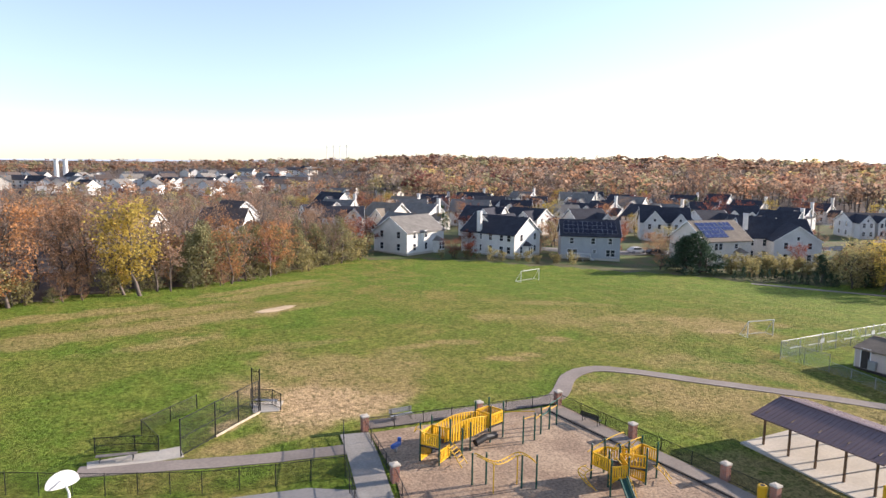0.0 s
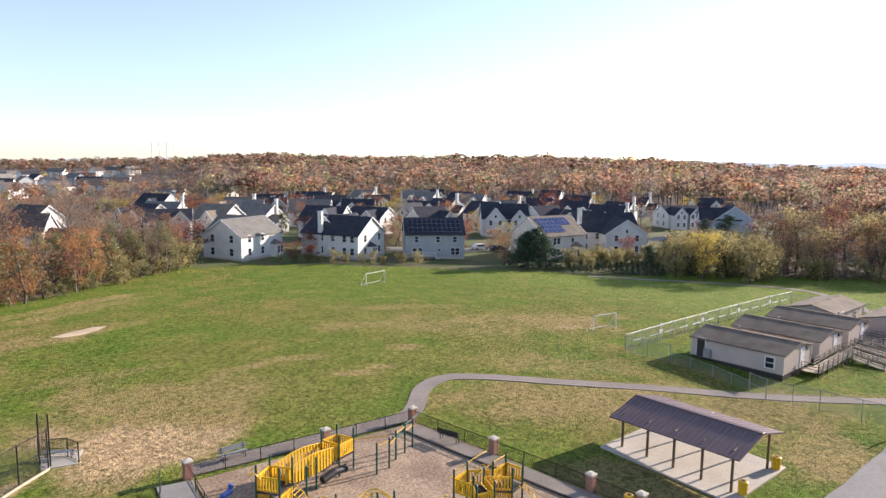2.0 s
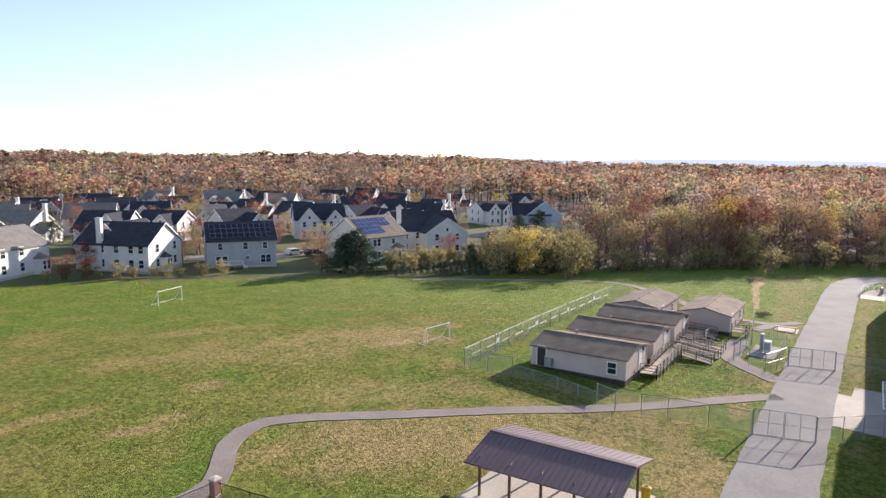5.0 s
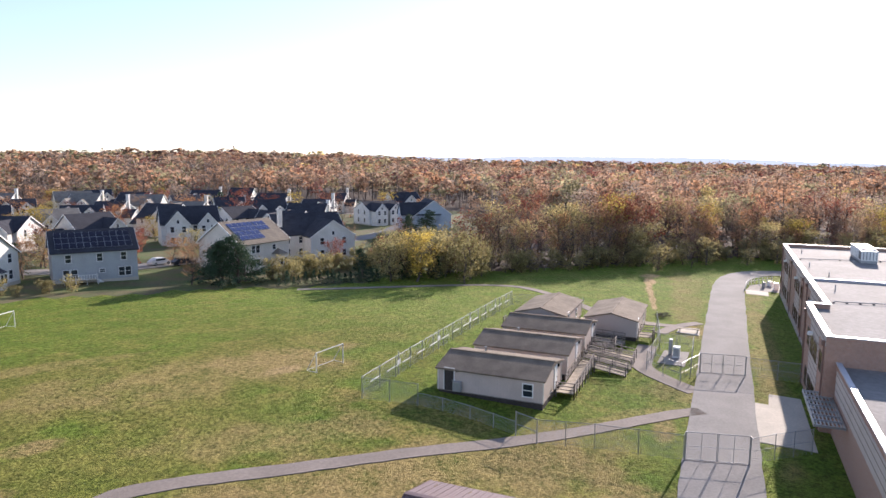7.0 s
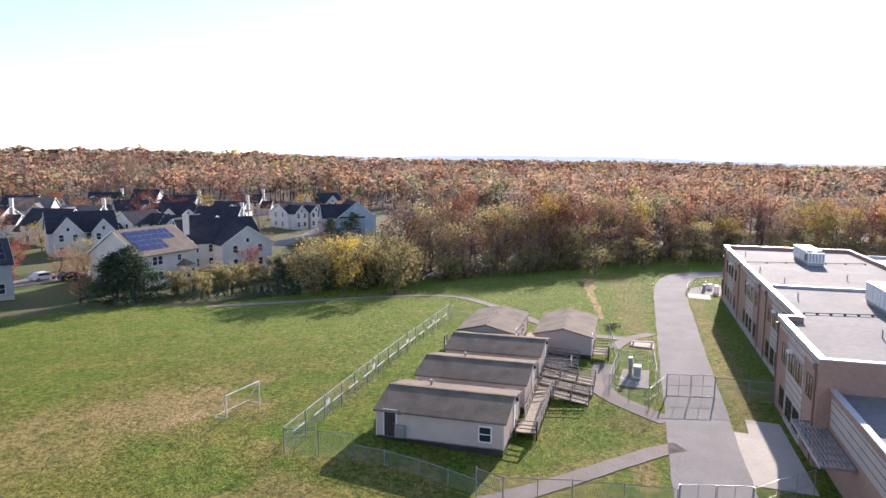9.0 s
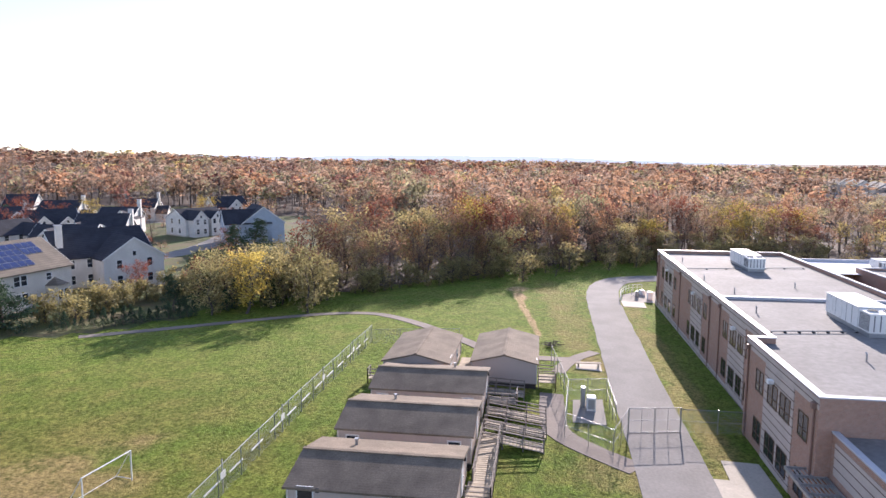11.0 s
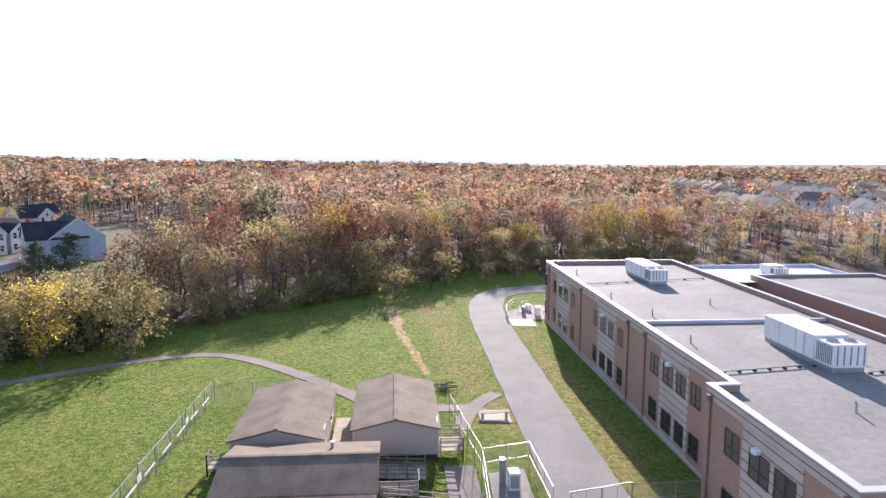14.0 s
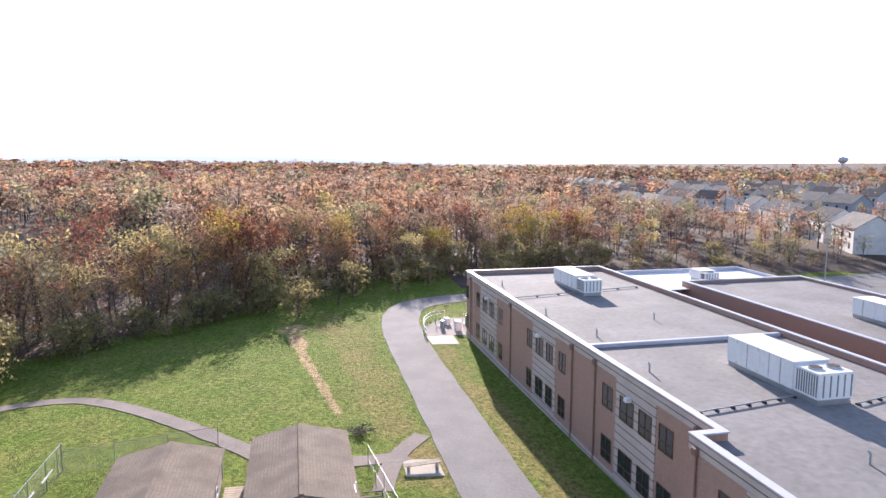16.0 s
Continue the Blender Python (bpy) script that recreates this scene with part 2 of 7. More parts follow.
# ---- mesh helpers ----
class Mesh:
    """Collects boxes, bars and faces for one mesh."""

    def __init__(self):
        self.v, self.f = [], []

    def face(self, *pts):
        i = len(self.v)
        self.v += [tuple(p) for p in pts]
        self.f.append(tuple(range(i, i + len(pts))))
        return self

    def box(self, x0, y0, z0, x1, y1, z1, m=None, c=0.0):
        """A box; c chamfers its upright edges and top rim."""
        i = len(self.v)
        if c:
            lo = [(x0 + c, y0), (x1 - c, y0), (x1, y0 + c), (x1, y1 - c), (x1 - c, y1), (x0 + c, y1), (x0, y1 - c), (x0, y0 + c)]
            cx, cy = (x0 + x1) / 2, (y0 + y1) / 2
            hi = [(p[0] + (c if p[0] < cx else -c), p[1] + (c if p[1] < cy else -c)) for p in lo]
            pts = [(*p, z0) for p in lo] + [(*p, z1 - c) for p in lo] + [(*p, z1) for p in hi]
            fs = [tuple(range(7, -1, -1)), tuple(range(16, 24))]
            fs += [(a + k, a + (k + 1) % 8, a + 8 + (k + 1) % 8, a + 8 + k) for a in (0, 8) for k in range(8)]
        else:
            pts = [(x0, y0, z0), (x1, y0, z0), (x1, y1, z0), (x0, y1, z0), (x0, y0, z1), (x1, y0, z1), (x1, y1, z1), (x0, y1, z1)]
            fs = [(0, 3, 2, 1), (4, 5, 6, 7), (0, 1, 5, 4), (1, 2, 6, 5), (2, 3, 7, 6), (3, 0, 4, 7)]
        if m:
            pts = [tuple(m @ Vector(p)) for p in pts]
        self.v += pts
        self.f += [tuple(i + k for k in q) for q in fs]
        return self

    def bar(self, p, q, r, n=6, r1=None):
        """A round bar from p to q, open-ended where thin."""
        p, q = Vector(p), Vector(q)
        d = (q - p)
        if d.length < 1e-6:
            return self
        d.normalize()
        a = d.orthogonal().normalized()
        b = d.cross(a)
        r1 = r if r1 is None else r1
        i = len(self.v)
        for c, rr in ((p, r), (q, r1)):
            for k in range(n):
                t = 2 * math.pi * k / n
                self.v.append(tuple(c + (a * math.cos(t) + b * math.sin(t)) * rr))
        for k in range(n):
            self.f.append((i + k, i + (k + 1) % n, i + n + (k + 1) % n, i + n + k))
        self.f.append(tuple(i + k for k in range(n - 1, -1, -1)))
        self.f.append(tuple(i + n + k for k in range(n)))
        return self

    def tube(self, pts, r, n=6):
        """One bent round bar through the points."""
        pts = [Vector(p) for p in pts]
        i, last = len(self.v), len(pts) - 1
        side = None
        for k, p in enumerate(pts):
            d = (pts[min(k + 1, last)] - pts[max(k - 1, 0)]).normalized()
            side = d.orthogonal() if side is None else side - d * side.dot(d)
            side.normalize()
            up = d.cross(side)
            for j in range(n):
                t = 2 * math.pi * j / n
                self.v.append(tuple(p + (side * math.cos(t) + up * math.sin(t)) * r))
        for k in range(last):
            for j in range(n):
                a, b = i + k * n + j, i + k * n + (j + 1) % n
                self.f.append((a, b, b + n, a + n))
        self.f += [tuple(i + j for j in range(n - 1, -1, -1)), tuple(i + last * n + j for j in range(n))]
        return self

    def prism(self, pts, z0, z1):
        """An upright prism over a plan outline (anticlockwise)."""
        i, n = len(self.v), len(pts)
        self.v += [(*p, z0) for p in pts] + [(*p, z1) for p in pts]
        self.f += [tuple(i + k for k in range(n - 1, -1, -1)), tuple(i + n + k for k in range(n))]
        self.f += [(i + k, i + (k + 1) % n, i + n + (k + 1) % n, i + n + k) for k in range(n)]
        return self

    def data(self, name, material):
        me = bpy.data.meshes.new(name)
        me.from_pydata(self.v, [], self.f)
        me.materials.append(material)
        return me


def part(name, mesh, material, parent=None, label="", loc=None):
    ob = new(name, mesh.data(name, material) if isinstance(mesh, Mesh) else mesh)
    if parent:
        ob.parent = parent
    if loc is not None:
        ob.matrix_basis = loc
    if label:
        ob["label"] = label
    return ob


def thing(name, label, category, m=None, group="", kind=""):
    ob = new(name)
    ob.empty_display_size = 0.3
    if m is not None:
        ob.matrix_basis = m
    return tagged(ob, label, category, group, kind)


def grounded(x, y, yaw=0.0, up=0.0):
    return pose(x, y, land(x, y) + up, 0, 0, yaw)


def smooth_line(pts, step=1.5):
    """A curve through plan points, in even steps."""
    out = []
    for i in range(len(pts) - 1):
        p0, p1, p2, p3 = (np.array(pts[min(max(k, 0), len(pts) - 1)], float) for k in (i - 1, i, i + 1, i + 2))
        n = max(2, int(np.linalg.norm(p2 - p1) / step))
        for k in range(n):
            t = k / n
            out.append(0.5 * (2 * p1 + (p2 - p0) * t + (2 * p0 - 5 * p1 + 4 * p2 - p3) * t * t + (3 * p1 - p0 - 3 * p2 + p3) * t ** 3))
    out.append(np.array(pts[-1], float))
    return out


def ribbon(name, pts, width, material, label, category, lift=0.05, step=1.5, ragged=0.0):
    """A paved strip laid on the land, with a kerb-thin edge."""
    line = smooth_line(pts, step)
    m = Mesh()
    rows = []
    for i, p in enumerate(line):
        d = line[min(i + 1, len(line) - 1)] - line[max(i - 1, 0)]
        d = d / (np.linalg.norm(d) or 1)
        nrm = np.array((-d[1], d[0]))
        row = []
        for s in (-1, -0.33, 0.33, 1):
            q = p + nrm * (s * width / 2 + (random.uniform(-ragged, ragged) if abs(s) == 1 else 0))
            row.append((q[0], q[1], land(*q) + lift))
        o, e = row[0], row[-1]
        rows.append([(o[0], o[1], o[2] - lift - 0.1)] + row + [(e[0], e[1], e[2] - lift - 0.1)])
    for r in rows:
        m.v += r
    for i in range(len(rows) - 1):
        for k in range(5):
            a = i * 6 + k
            m.f.append((a, a + 6, a + 7, a + 1))
    return tagged(part(name, m, material), label, category, kind="structure")


def sheet(name, outline, material, label, category, lift=0.05, step=2.0, kind="structure"):
    """A paved or bare patch of any outline on the land."""
    bm = bmesh.new()
    vs = [bm.verts.new((x, y, 0)) for x, y in outline]
    bm.faces.new(vs)
    xs, ys = [p[0] for p in outline], [p[1] for p in outline]
    for axis, lo, hi in ((0, min(xs), max(xs)), (1, min(ys), max(ys))):
        c = lo + step
        while c < hi:
            co, no = ((c, 0, 0), (1, 0, 0)) if axis == 0 else ((0, c, 0), (0, 1, 0))
            bmesh.ops.bisect_plane(bm, geom=bm.verts[:] + bm.edges[:] + bm.faces[:], plane_co=co, plane_no=no)
            c += step
    edge = [e for e in bm.edges if len(e.link_faces) == 1]
    r = bmesh.ops.extrude_edge_only(bm, edges=edge)
    low = {v for v in r["geom"] if isinstance(v, bmesh.types.BMVert)}
    for v in bm.verts:
        v.co.z = land(v.co.x, v.co.y) + (-0.12 if v in low else lift)
    bmesh.ops.recalc_face_normals(bm, faces=bm.faces)
    me = bpy.data.meshes.new(name)
    bm.to_mesh(me)
    bm.free()
    me.materials.append(material)
    return tagged(new(name, me), label, category, kind=kind)


# ---- ground ----
def grass_material():
    m = bpy.data.materials.new("field_grass")
    m.use_nodes = True
    n, l = m.node_tree.nodes, m.node_tree.links
    b = n["Principled BSDF"]
    co = n.new("ShaderNodeTexCoord")

    def nz(scale, detail=5, rough=0.55):
        t = n.new("ShaderNodeTexNoise")
        t.inputs["Scale"].default_value, t.inputs["Detail"].default_value, t.inputs["Roughness"].default_value = scale, detail, rough
        l.new(co.outputs["Object"], t.inputs["Vector"])
        return t.outputs["Fac"]

    def rng(src, a, c, lo=0.0, hi=1.0):
        r = n.new("ShaderNodeMapRange")
        r.interpolation_type = "SMOOTHSTEP"
        for i, v in enumerate((a, c, lo, hi)):
            r.inputs[i + 1].default_value = v
        l.new(src, r.inputs[0])
        return r.outputs[0]

    def op(kind, a, c):
        o = n.new("ShaderNodeMath")
        o.operation = kind
        for i, v in enumerate((a, c)):
            if isinstance(v, (int, float)):
                o.inputs[i].default_value = v
            else:
                l.new(v, o.inputs[i])
        return o.outputs[0]

    def mix(fac, a, c):
        x = n.new("ShaderNodeMix")
        x.data_type = "RGBA"
        l.new(fac, x.inputs[0])
        for i, v in ((6, a), (7, c)):
            if isinstance(v, tuple):
                x.inputs[i].default_value = (*v, 1)
            else:
                l.new(v, x.inputs[i])
        return x.outputs[2]

    wobble = n.new("ShaderNodeTexNoise")
    wobble.inputs["Scale"].default_value, wobble.inputs["Detail"].default_value = 0.22, 5
    l.new(co.outputs["Object"], wobble.inputs["Vector"])

    def blob(cx, cy, rx, ry, turn=0.0, soft=0.8, rag=1.5):
        """1 inside a ragged patch of worn or dry turf, 0 outside."""
        mp = n.new("ShaderNodeMapping")
        mp.vector_type = "TEXTURE"
        mp.inputs["Location"].default_value = (cx, cy, 0)
        mp.inputs["Rotation"].default_value = (0, 0, radians(turn))
        mp.inputs["Scale"].default_value = (rx, ry, 1e4)
        l.new(co.outputs["Object"], mp.inputs["Vector"])
        ln = n.new("ShaderNodeVectorMath")
        ln.operation = "LENGTH"
        l.new(mp.outputs[0], ln.inputs[0])
        d = op("ADD", ln.outputs["Value"], op("MULTIPLY", op("SUBTRACT", wobble.outputs["Fac"], 0.5), rag * 1.6))
        return rng(d, 1 - soft * 0.5, 1 + soft * 0.5, 1.0, 0.0)

    big, mid, fine, tuft = nz(0.035), nz(0.3, 6), nz(1.9, 6, 0.75), nz(5.0, 4, 0.8)
    green = mix(rng(mid, 0.35, 0.65), (0.099, 0.150, 0.019), (0.145, 0.172, 0.028))
    dry = mix(rng(fine, 0.35, 0.65), (0.335, 0.245, 0.110), (0.240, 0.182, 0.070))
    olive = mix(rng(mid, 0.35, 0.65), (0.160, 0.150, 0.034), (0.205, 0.168, 0.050))
    dryness = op("MULTIPLY", rng(op("ADD", big, op("MULTIPLY", mid, 0.6)), 0.78, 1.02), rng(fine, 0.25, 0.6))
    for args in DRY:
        dryness = op("MAXIMUM", dryness, op("MULTIPLY", blob(*args[:5]), op("MULTIPLY", rng(fine, 0.2, 0.6, 0.35, 0.9), args[5] * 0.85)))
    side = n.new("ShaderNodeSeparateXYZ")
    l.new(co.outputs["Object"], side.inputs[0])
    # eastward the turf is less dry; its lighter lime paints a backlit glow
    lush_backlit = rng(side.outputs[0], 78, 108)
    dryness = op("MULTIPLY", dryness, op("SUBTRACT", 1.0, op("MULTIPLY", lush_backlit, 0.75)))
    green = mix(lush_backlit, green, mix(rng(mid, 0.3, 0.7), (0.125, 0.185, 0.026), (0.170, 0.200, 0.042)))
    col = mix(dryness, green, olive)
    tan = None
    for args in TAN:
        v = op("MULTIPLY", blob(*args[:5]), op("MULTIPLY", rng(op("ADD", fine, op("MULTIPLY", mid, 0.5)), 0.45, 0.85), args[5]))
        tan = v if tan is None else op("MAXIMUM", tan, v)
    col = mix(tan, col, dry)
    dirt = None
    for args in DIRT:
        v = op("MULTIPLY", blob(*args[:5]), op("MULTIPLY", rng(op("ADD", fine, op("MULTIPLY", mid, 0.5)), 0.4, 0.8), args[5]))
        dirt = v if dirt is None else op("MAXIMUM", dirt, v)
    col = mix(dirt, col, (0.43, 0.30, 0.165))
    hsv = n.new("ShaderNodeHueSaturation")
    l.new(col, hsv.inputs["Color"])
    l.new(op("MULTIPLY", rng(tuft, 0.38, 0.62, 0.68, 1.32), rng(fine, 0.36, 0.64, 0.66, 1.34)), hsv.inputs["Value"])
    l.new(hsv.outputs[0], b.inputs["Base Color"])
    b.inputs["Roughness"].default_value, b.inputs["Specular IOR Level"].default_value = 1.0, 0.1
    bp = n.new("ShaderNodeBump")
    bp.inputs["Strength"].default_value, bp.inputs["Distance"].default_value = 1.0, 0.24
    l.new(op("ADD", fine, op("MULTIPLY", tuft, 0.5)), bp.inputs["Height"])
    l.new(bp.outputs[0], b.inputs["Normal"])
    return m


# worn patches: centre, half lengths, turn, amount
DRY = [(64, 62, 20, 9, -30, 0.9), (48, 55, 16, 6, -25, 0.7), (50, 41, 13, 8, -38, 1.0), (62, 30, 9, 6, -40, 0.9), (30, 72, 10, 4, -10, 0.9), (55, 68, 12, 4, -20, 0.9), (85, 58, 12, 5, -30, 0.8), (28, 60, 16, 10, -10, 0.8), (55, 75, 26, 9, -30, 0.8), (10, 86, 22, 5, 12, 0.9), (52, 42, 12, 6, -40, 0.9), (60, 33, 10, 7, -40, 0.7), (40, 70, 18, 9, 0, 0.5), (75, 64, 14, 6, -30, 0.9), (2, 70, 16, 4, 10, 0.7), (95, 66, 25, 12, -40, 0.45), (128, 20.9, 30, 0.9, 0, 1.0), (100, 62, 12, 7, -30, 0.7)]
TAN = [(66, 63, 15, 5, -30, 0.6), (58, 48, 8, 3, -40, 0.6), (42, 28, 4, 6, 0, 0.9), (12, 84, 14, 2.2, 12, 0.9), (-8, 80, 14, 2.5, 10, 0.8), (24, 98, 10, 1.5, 30, 0.7), (51, 40, 11, 5, -40, 0.9), (62, 29, 7, 4, -40, 0.8), (73, 61, 9, 2.5, -30, 0.9), (50, 72, 7, 1.6, -20, 0.6), (60, 78, 9, 1.6, -25, 0.6), (20, 70, 6, 1.2, 0, 0.6), (17, 56, 8, 8, 0, 1.0), (22, 61, 11, 5, -10, 0.8), (48, 44, 9, 4, -40, 0.7), (60, 34, 8, 4, -40, 0.7), (70, 60, 8, 3, -35, 0.9), (12, 48.5, 7, 1.2, 8, 0.9), (57, 21, 6, 3.2, 0, 0.9), (38, 58, 2.4, 1.0, -20, 1.0), (42, 58, 2, 0.9, -20, 1.0), (28, 60, 1.8, 1, 0, 1.0), (36, 65, 2.5, 0.9, -20, 0.9), (31, 65, 2.2, 0.8, 0, 0.9), (48, 62, 2, 1, -20, 0.9), (8, 88, 10, 1.6, 15, 0.8), (74, 21.3, 4, 0.9, 0, 0.9), (6, 75, 6, 1.5, 10, 0.8), (116, 12.4, 38, 1.5, 0, 0.6), (86, 12.6, 6, 1.4, 0, 0.5), (150, 23.5, 13, 3.5, 8, 0.45), (130, 22.5, 14, 2.2, 3, 0.5), (112, 21, 5, 2.5, 0, 0.8), (-4, 90, 18, 1.8, 12, 0.9), (22, 101, 12, 1.4, 28, 0.9), (84, 20.5, 3, 3, 0, 0.6), (76, 24, 8, 1.0, -40, 0.5)]
DIRT = [(15.5, 54, 4.0, 5.0, 20, 0.9), (18, 51, 5.0, 2.6, 0, 0.8), (8.6, 51.5, 1.4, 1.0, 40, 0.8), (157, 30.6, 3.5, 1.6, 5, 0.8), (150, 30.1, 4.0, 0.9, 5, 0.9), (143, 29.5, 3.6, 0.6, 6, 0.9), (136.5, 28.6, 3.6, 0.55, 7, 0.85), (130, 27.6, 3.4, 0.5, 8, 0.85), (124.5, 26.9, 2.6, 0.45, 8, 0.8), (71, 57, 2.0, 0.9, -35, 0.35)]
grass = grass_material()
litter = mat("leaf_litter", (0.105, 0.075, 0.055), 1.0, 0.4, 0.5, 0.8, second=(0.075, 0.055, 0.045))
lawn = mat("yard_lawn", (0.085, 0.115, 0.03), 1.0, 0.35, 0.3, 0.6, second=(0.125, 0.10, 0.05))

EDGE_W = [(-400, 60), (-60, 86), (-10, 94.8), (2, 98.7), (18, 104), (28.4, 111.8), (50.8, 130.5)]
EDGE_E = [(107, 93), (112, 88), (118.5, 80), (125, 72), (131, 64), (136, 57), (141, 49.5), (151, 39.5), (162, 28.5), (173, 19.5), (180, 9), (186, -8), (188, -40), (186, -85), (150, -160)]
YARDS = [(50, 131), (62, 128), (75, 121), (92, 108), (104, 98), (112, 89), (118, 81.5), (126, 77), (150, 75), (218, 75), (285, 120), (330, 200), (260, 300), (60, 290)]


def inside(x, y, poly):
    c = False
    for (x0, y0), (x1, y1) in zip(poly, poly[1:] + poly[:1]):
        if (y0 > y) != (y1 > y) and x < (x1 - x0) * (y - y0) / (y1 - y0) + x0:
            c = not c
    return c


def edge_gap(x, y):
    """How far a place lies from the wood's eastern edge line."""
    best = 1e9
    for (x0, y0), (x1, y1) in zip(EDGE_E, EDGE_E[1:]):
        dx, dy = x1 - x0, y1 - y0
        t = min(max(((x - x0) * dx + (y - y0) * dy) / (dx * dx + dy * dy), 0), 1)
        best = min(best, math.hypot(x - x0 - t * dx, y - y0 - t * dy))
    return best


WOOD_W = EDGE_W + [(50, 131), (60, 290), (40, 420), (-400, 420)]
WOOD_E = [(215, 76), (150, 76), (128, 78)] + EDGE_E[3:] + [(260, -260), (600, -120), (600, 420), (330, 200), (285, 120), (222, 76)]


gx = [-4200, -2600, -1500, -900, -600, -400, -300, -220, -160, -120, -100] + list(np.arange(-90, 216, 3.0)) + [225, 240, 260, 290, 330, 380, 450, 550, 700, 900, 1200, 1600, 2300, 3200, 4200]
gy = [-4200, -2600, -1500, -900, -600, -400, -300, -220, -160, -120, -100] + list(np.arange(-90, 171, 3.0)) + [180, 190, 200, 215, 230, 250, 275, 300, 340, 400, 480, 600, 750, 950, 1200, 1600, 2300, 3200, 4200]
gm = Mesh()
gm.v = [(x, y, land(x, y)) for y in gy for x in gx]
NX = len(gx)
gm.f = [(j * NX + i, j * NX + i + 1, (j + 1) * NX + i + 1, (j + 1) * NX + i) for j in range(len(gy) - 1) for i in range(NX - 1)]
ground = part("ground", gm, grass)
ground.data.materials.append(litter)
ground.data.materials.append(lawn)
for p in ground.data.polygons:
    c = p.center
    p.use_smooth = True
    if inside(c.x, c.y, YARDS):
        p.material_index = 2
    elif inside(c.x, c.y, WOOD_E) and edge_gap(c.x, c.y) < 15 and c.y > 0:
        p.material_index = 0
    elif inside(c.x, c.y, WOOD_W) and inside(c.x - 1, c.y - 5, WOOD_W) or inside(c.x, c.y, WOOD_E) or math.hypot(c.x, c.y) > 300:
        p.material_index = 1
tagged(ground, "wide green playing field with dry tan patches", "ground", kind="structure")

# ---- paved ways ----
ribbon("road", [(20, 16.9), (60, 16.9), (100, 16.7), (140, 16.3), (152, 16.0), (162, 14.8), (170, 11.5), (174, 5), (176, -4)], 5.5, asphalt, "pale worn asphalt service road beside the school", "road", 0.05, 2.0, 0.08)
ribbon("footpath", [(18.6, 47.7), (28, 47.0), (35.4, 46.6), (38.4, 48.2), (41.0, 50.6), (44.6, 51.8), (48, 50.0), (53.5, 44.4), (59.5, 38.4), (64, 33.4), (68.5, 28.9), (73.5, 24.6), (78.2, 20.6), (80, 18.6)], 1.6, path_asphalt, "winding grey asphalt footpath across the grass", "path", 0.05, 1.0, 0.05)
ribbon("field_path", [(112, 84.5), (117, 77.4), (122, 70.8), (127.5, 63), (130.8, 57), (131.5, 51.5), (128.8, 46.8), (123.5, 41.2), (118, 36.2), (113.5, 32.0), (112.5, 27), (113, 22)], 1.7, path_asphalt, "narrow pale asphalt footpath along the wood's edge", "path", 0.05, 1.0, 0.08)
ribbon("dugout_path", [(-1.6, 48.0), (4.5, 46.5), (10, 45.2), (16.2, 44.3)], 1.5, path_asphalt, "straight asphalt path to the dugout", "path", 0.045, 1.0, 0.04)
ribbon("playground_walk", [(17.2, 46.6), (16.5, 43.0), (15.6, 39.0), (14.6, 34.5), (13, 27)], 2.2, walk_concrete, "grey concrete walk between two fences", "path", 0.055, 1.0, 0.0)
ribbon("trailer_walk", [(85.3, 19.3), (88.0, 22.6), (91, 25.0), (95, 25.4), (100.5, 25.4)], 2.3, path_asphalt, "grey paved walk beside the trailer ramps", "path", 0.045, 1.0, 0.03)
ribbon("bench_walk", [(107.5, 24.6), (111, 23.6), (114, 22.2), (117, 20.0)], 1.5, path_asphalt, "grey paved walk from trailers to the road", "path", 0.045, 1.0, 0.03)
sheet("court", [(-20, 49), (-9, 45.6), (2, 41.6), (11.6, 40.1), (14.4, 38.6), (10, 20), (-40, 20)], asphalt, "grey asphalt ball court", "court", 0.04)
sheet("playground_mulch", [(18.3, 46.2), (27.9, 45.6), (35.8, 45.2), (38.2, 29.0), (38.6, 22.0), (14.9, 22.0), (16.6, 36.6), (17.4, 39.2)], mulch, "brown wood mulch on the playground floor", "mulch", 0.05, 2.0)
ribbon("playground_walk", [(34.9, 44.4), (35.4, 41), (36.0, 37.3), (36.7, 33.4), (37.3, 29.6), (37.9, 24)], 1.5, worn_walk, "grey paved walk just inside the playground fence", "path", 0.075, 0.8, 0.03)
ribbon("mulch_kerb", [(34.0, 44.4), (34.5, 40.8), (35.1, 37.2), (35.8, 33.3), (36.4, 29.5), (37.0, 24)], 0.14, skirt_dark, "dark timber kerb holding the mulch", "kerb", 0.16, 0.8, 0.0)
sheet("shelter_slab", [(44.4, 33.4), (52.8, 33.4), (52.8, 23.1), (44.4, 23.1)], concrete, "pale concrete slab below the shelter", "slab", 0.12)
sheet("entrance_pad", [(75, 14.2), (85.0, 14.1), (85.0, 12.9), (88.4, 12.7), (88.4, 9.9), (75, 9.9)], concrete, "pale concrete apron beside the school wall", "pavement", 0.045)
sheet("corner_pad", [(146, 13.2), (150.5, 13.2), (150.5, 9.4), (146, 9.6)], concrete, "small pale concrete pad", "pavement", 0.045)
sheet("plate_pad", [(11.2, 55.6), (13.9, 55.0), (13.0, 53.0), (11.0, 53.4)], concrete, "small concrete pad behind home plate", "pavement", 0.045)
sheet("dugout_pad", [(-1.0, 49.2), (4.9, 49.3), (5.0, 47.6), (2.6, 47.6), (-1.0, 48.2)], concrete, "pale concrete dugout pad", "pavement", 0.06)
sheet("sand_patch", [(17.9, 85.2), (19.6, 86.2), (22.6, 87.5), (24.0, 87.2), (22.8, 85.9), (20.6, 84.6), (18.8, 84.4)], bare, "bare sandy patch worn in the field", "sand", 0.02)

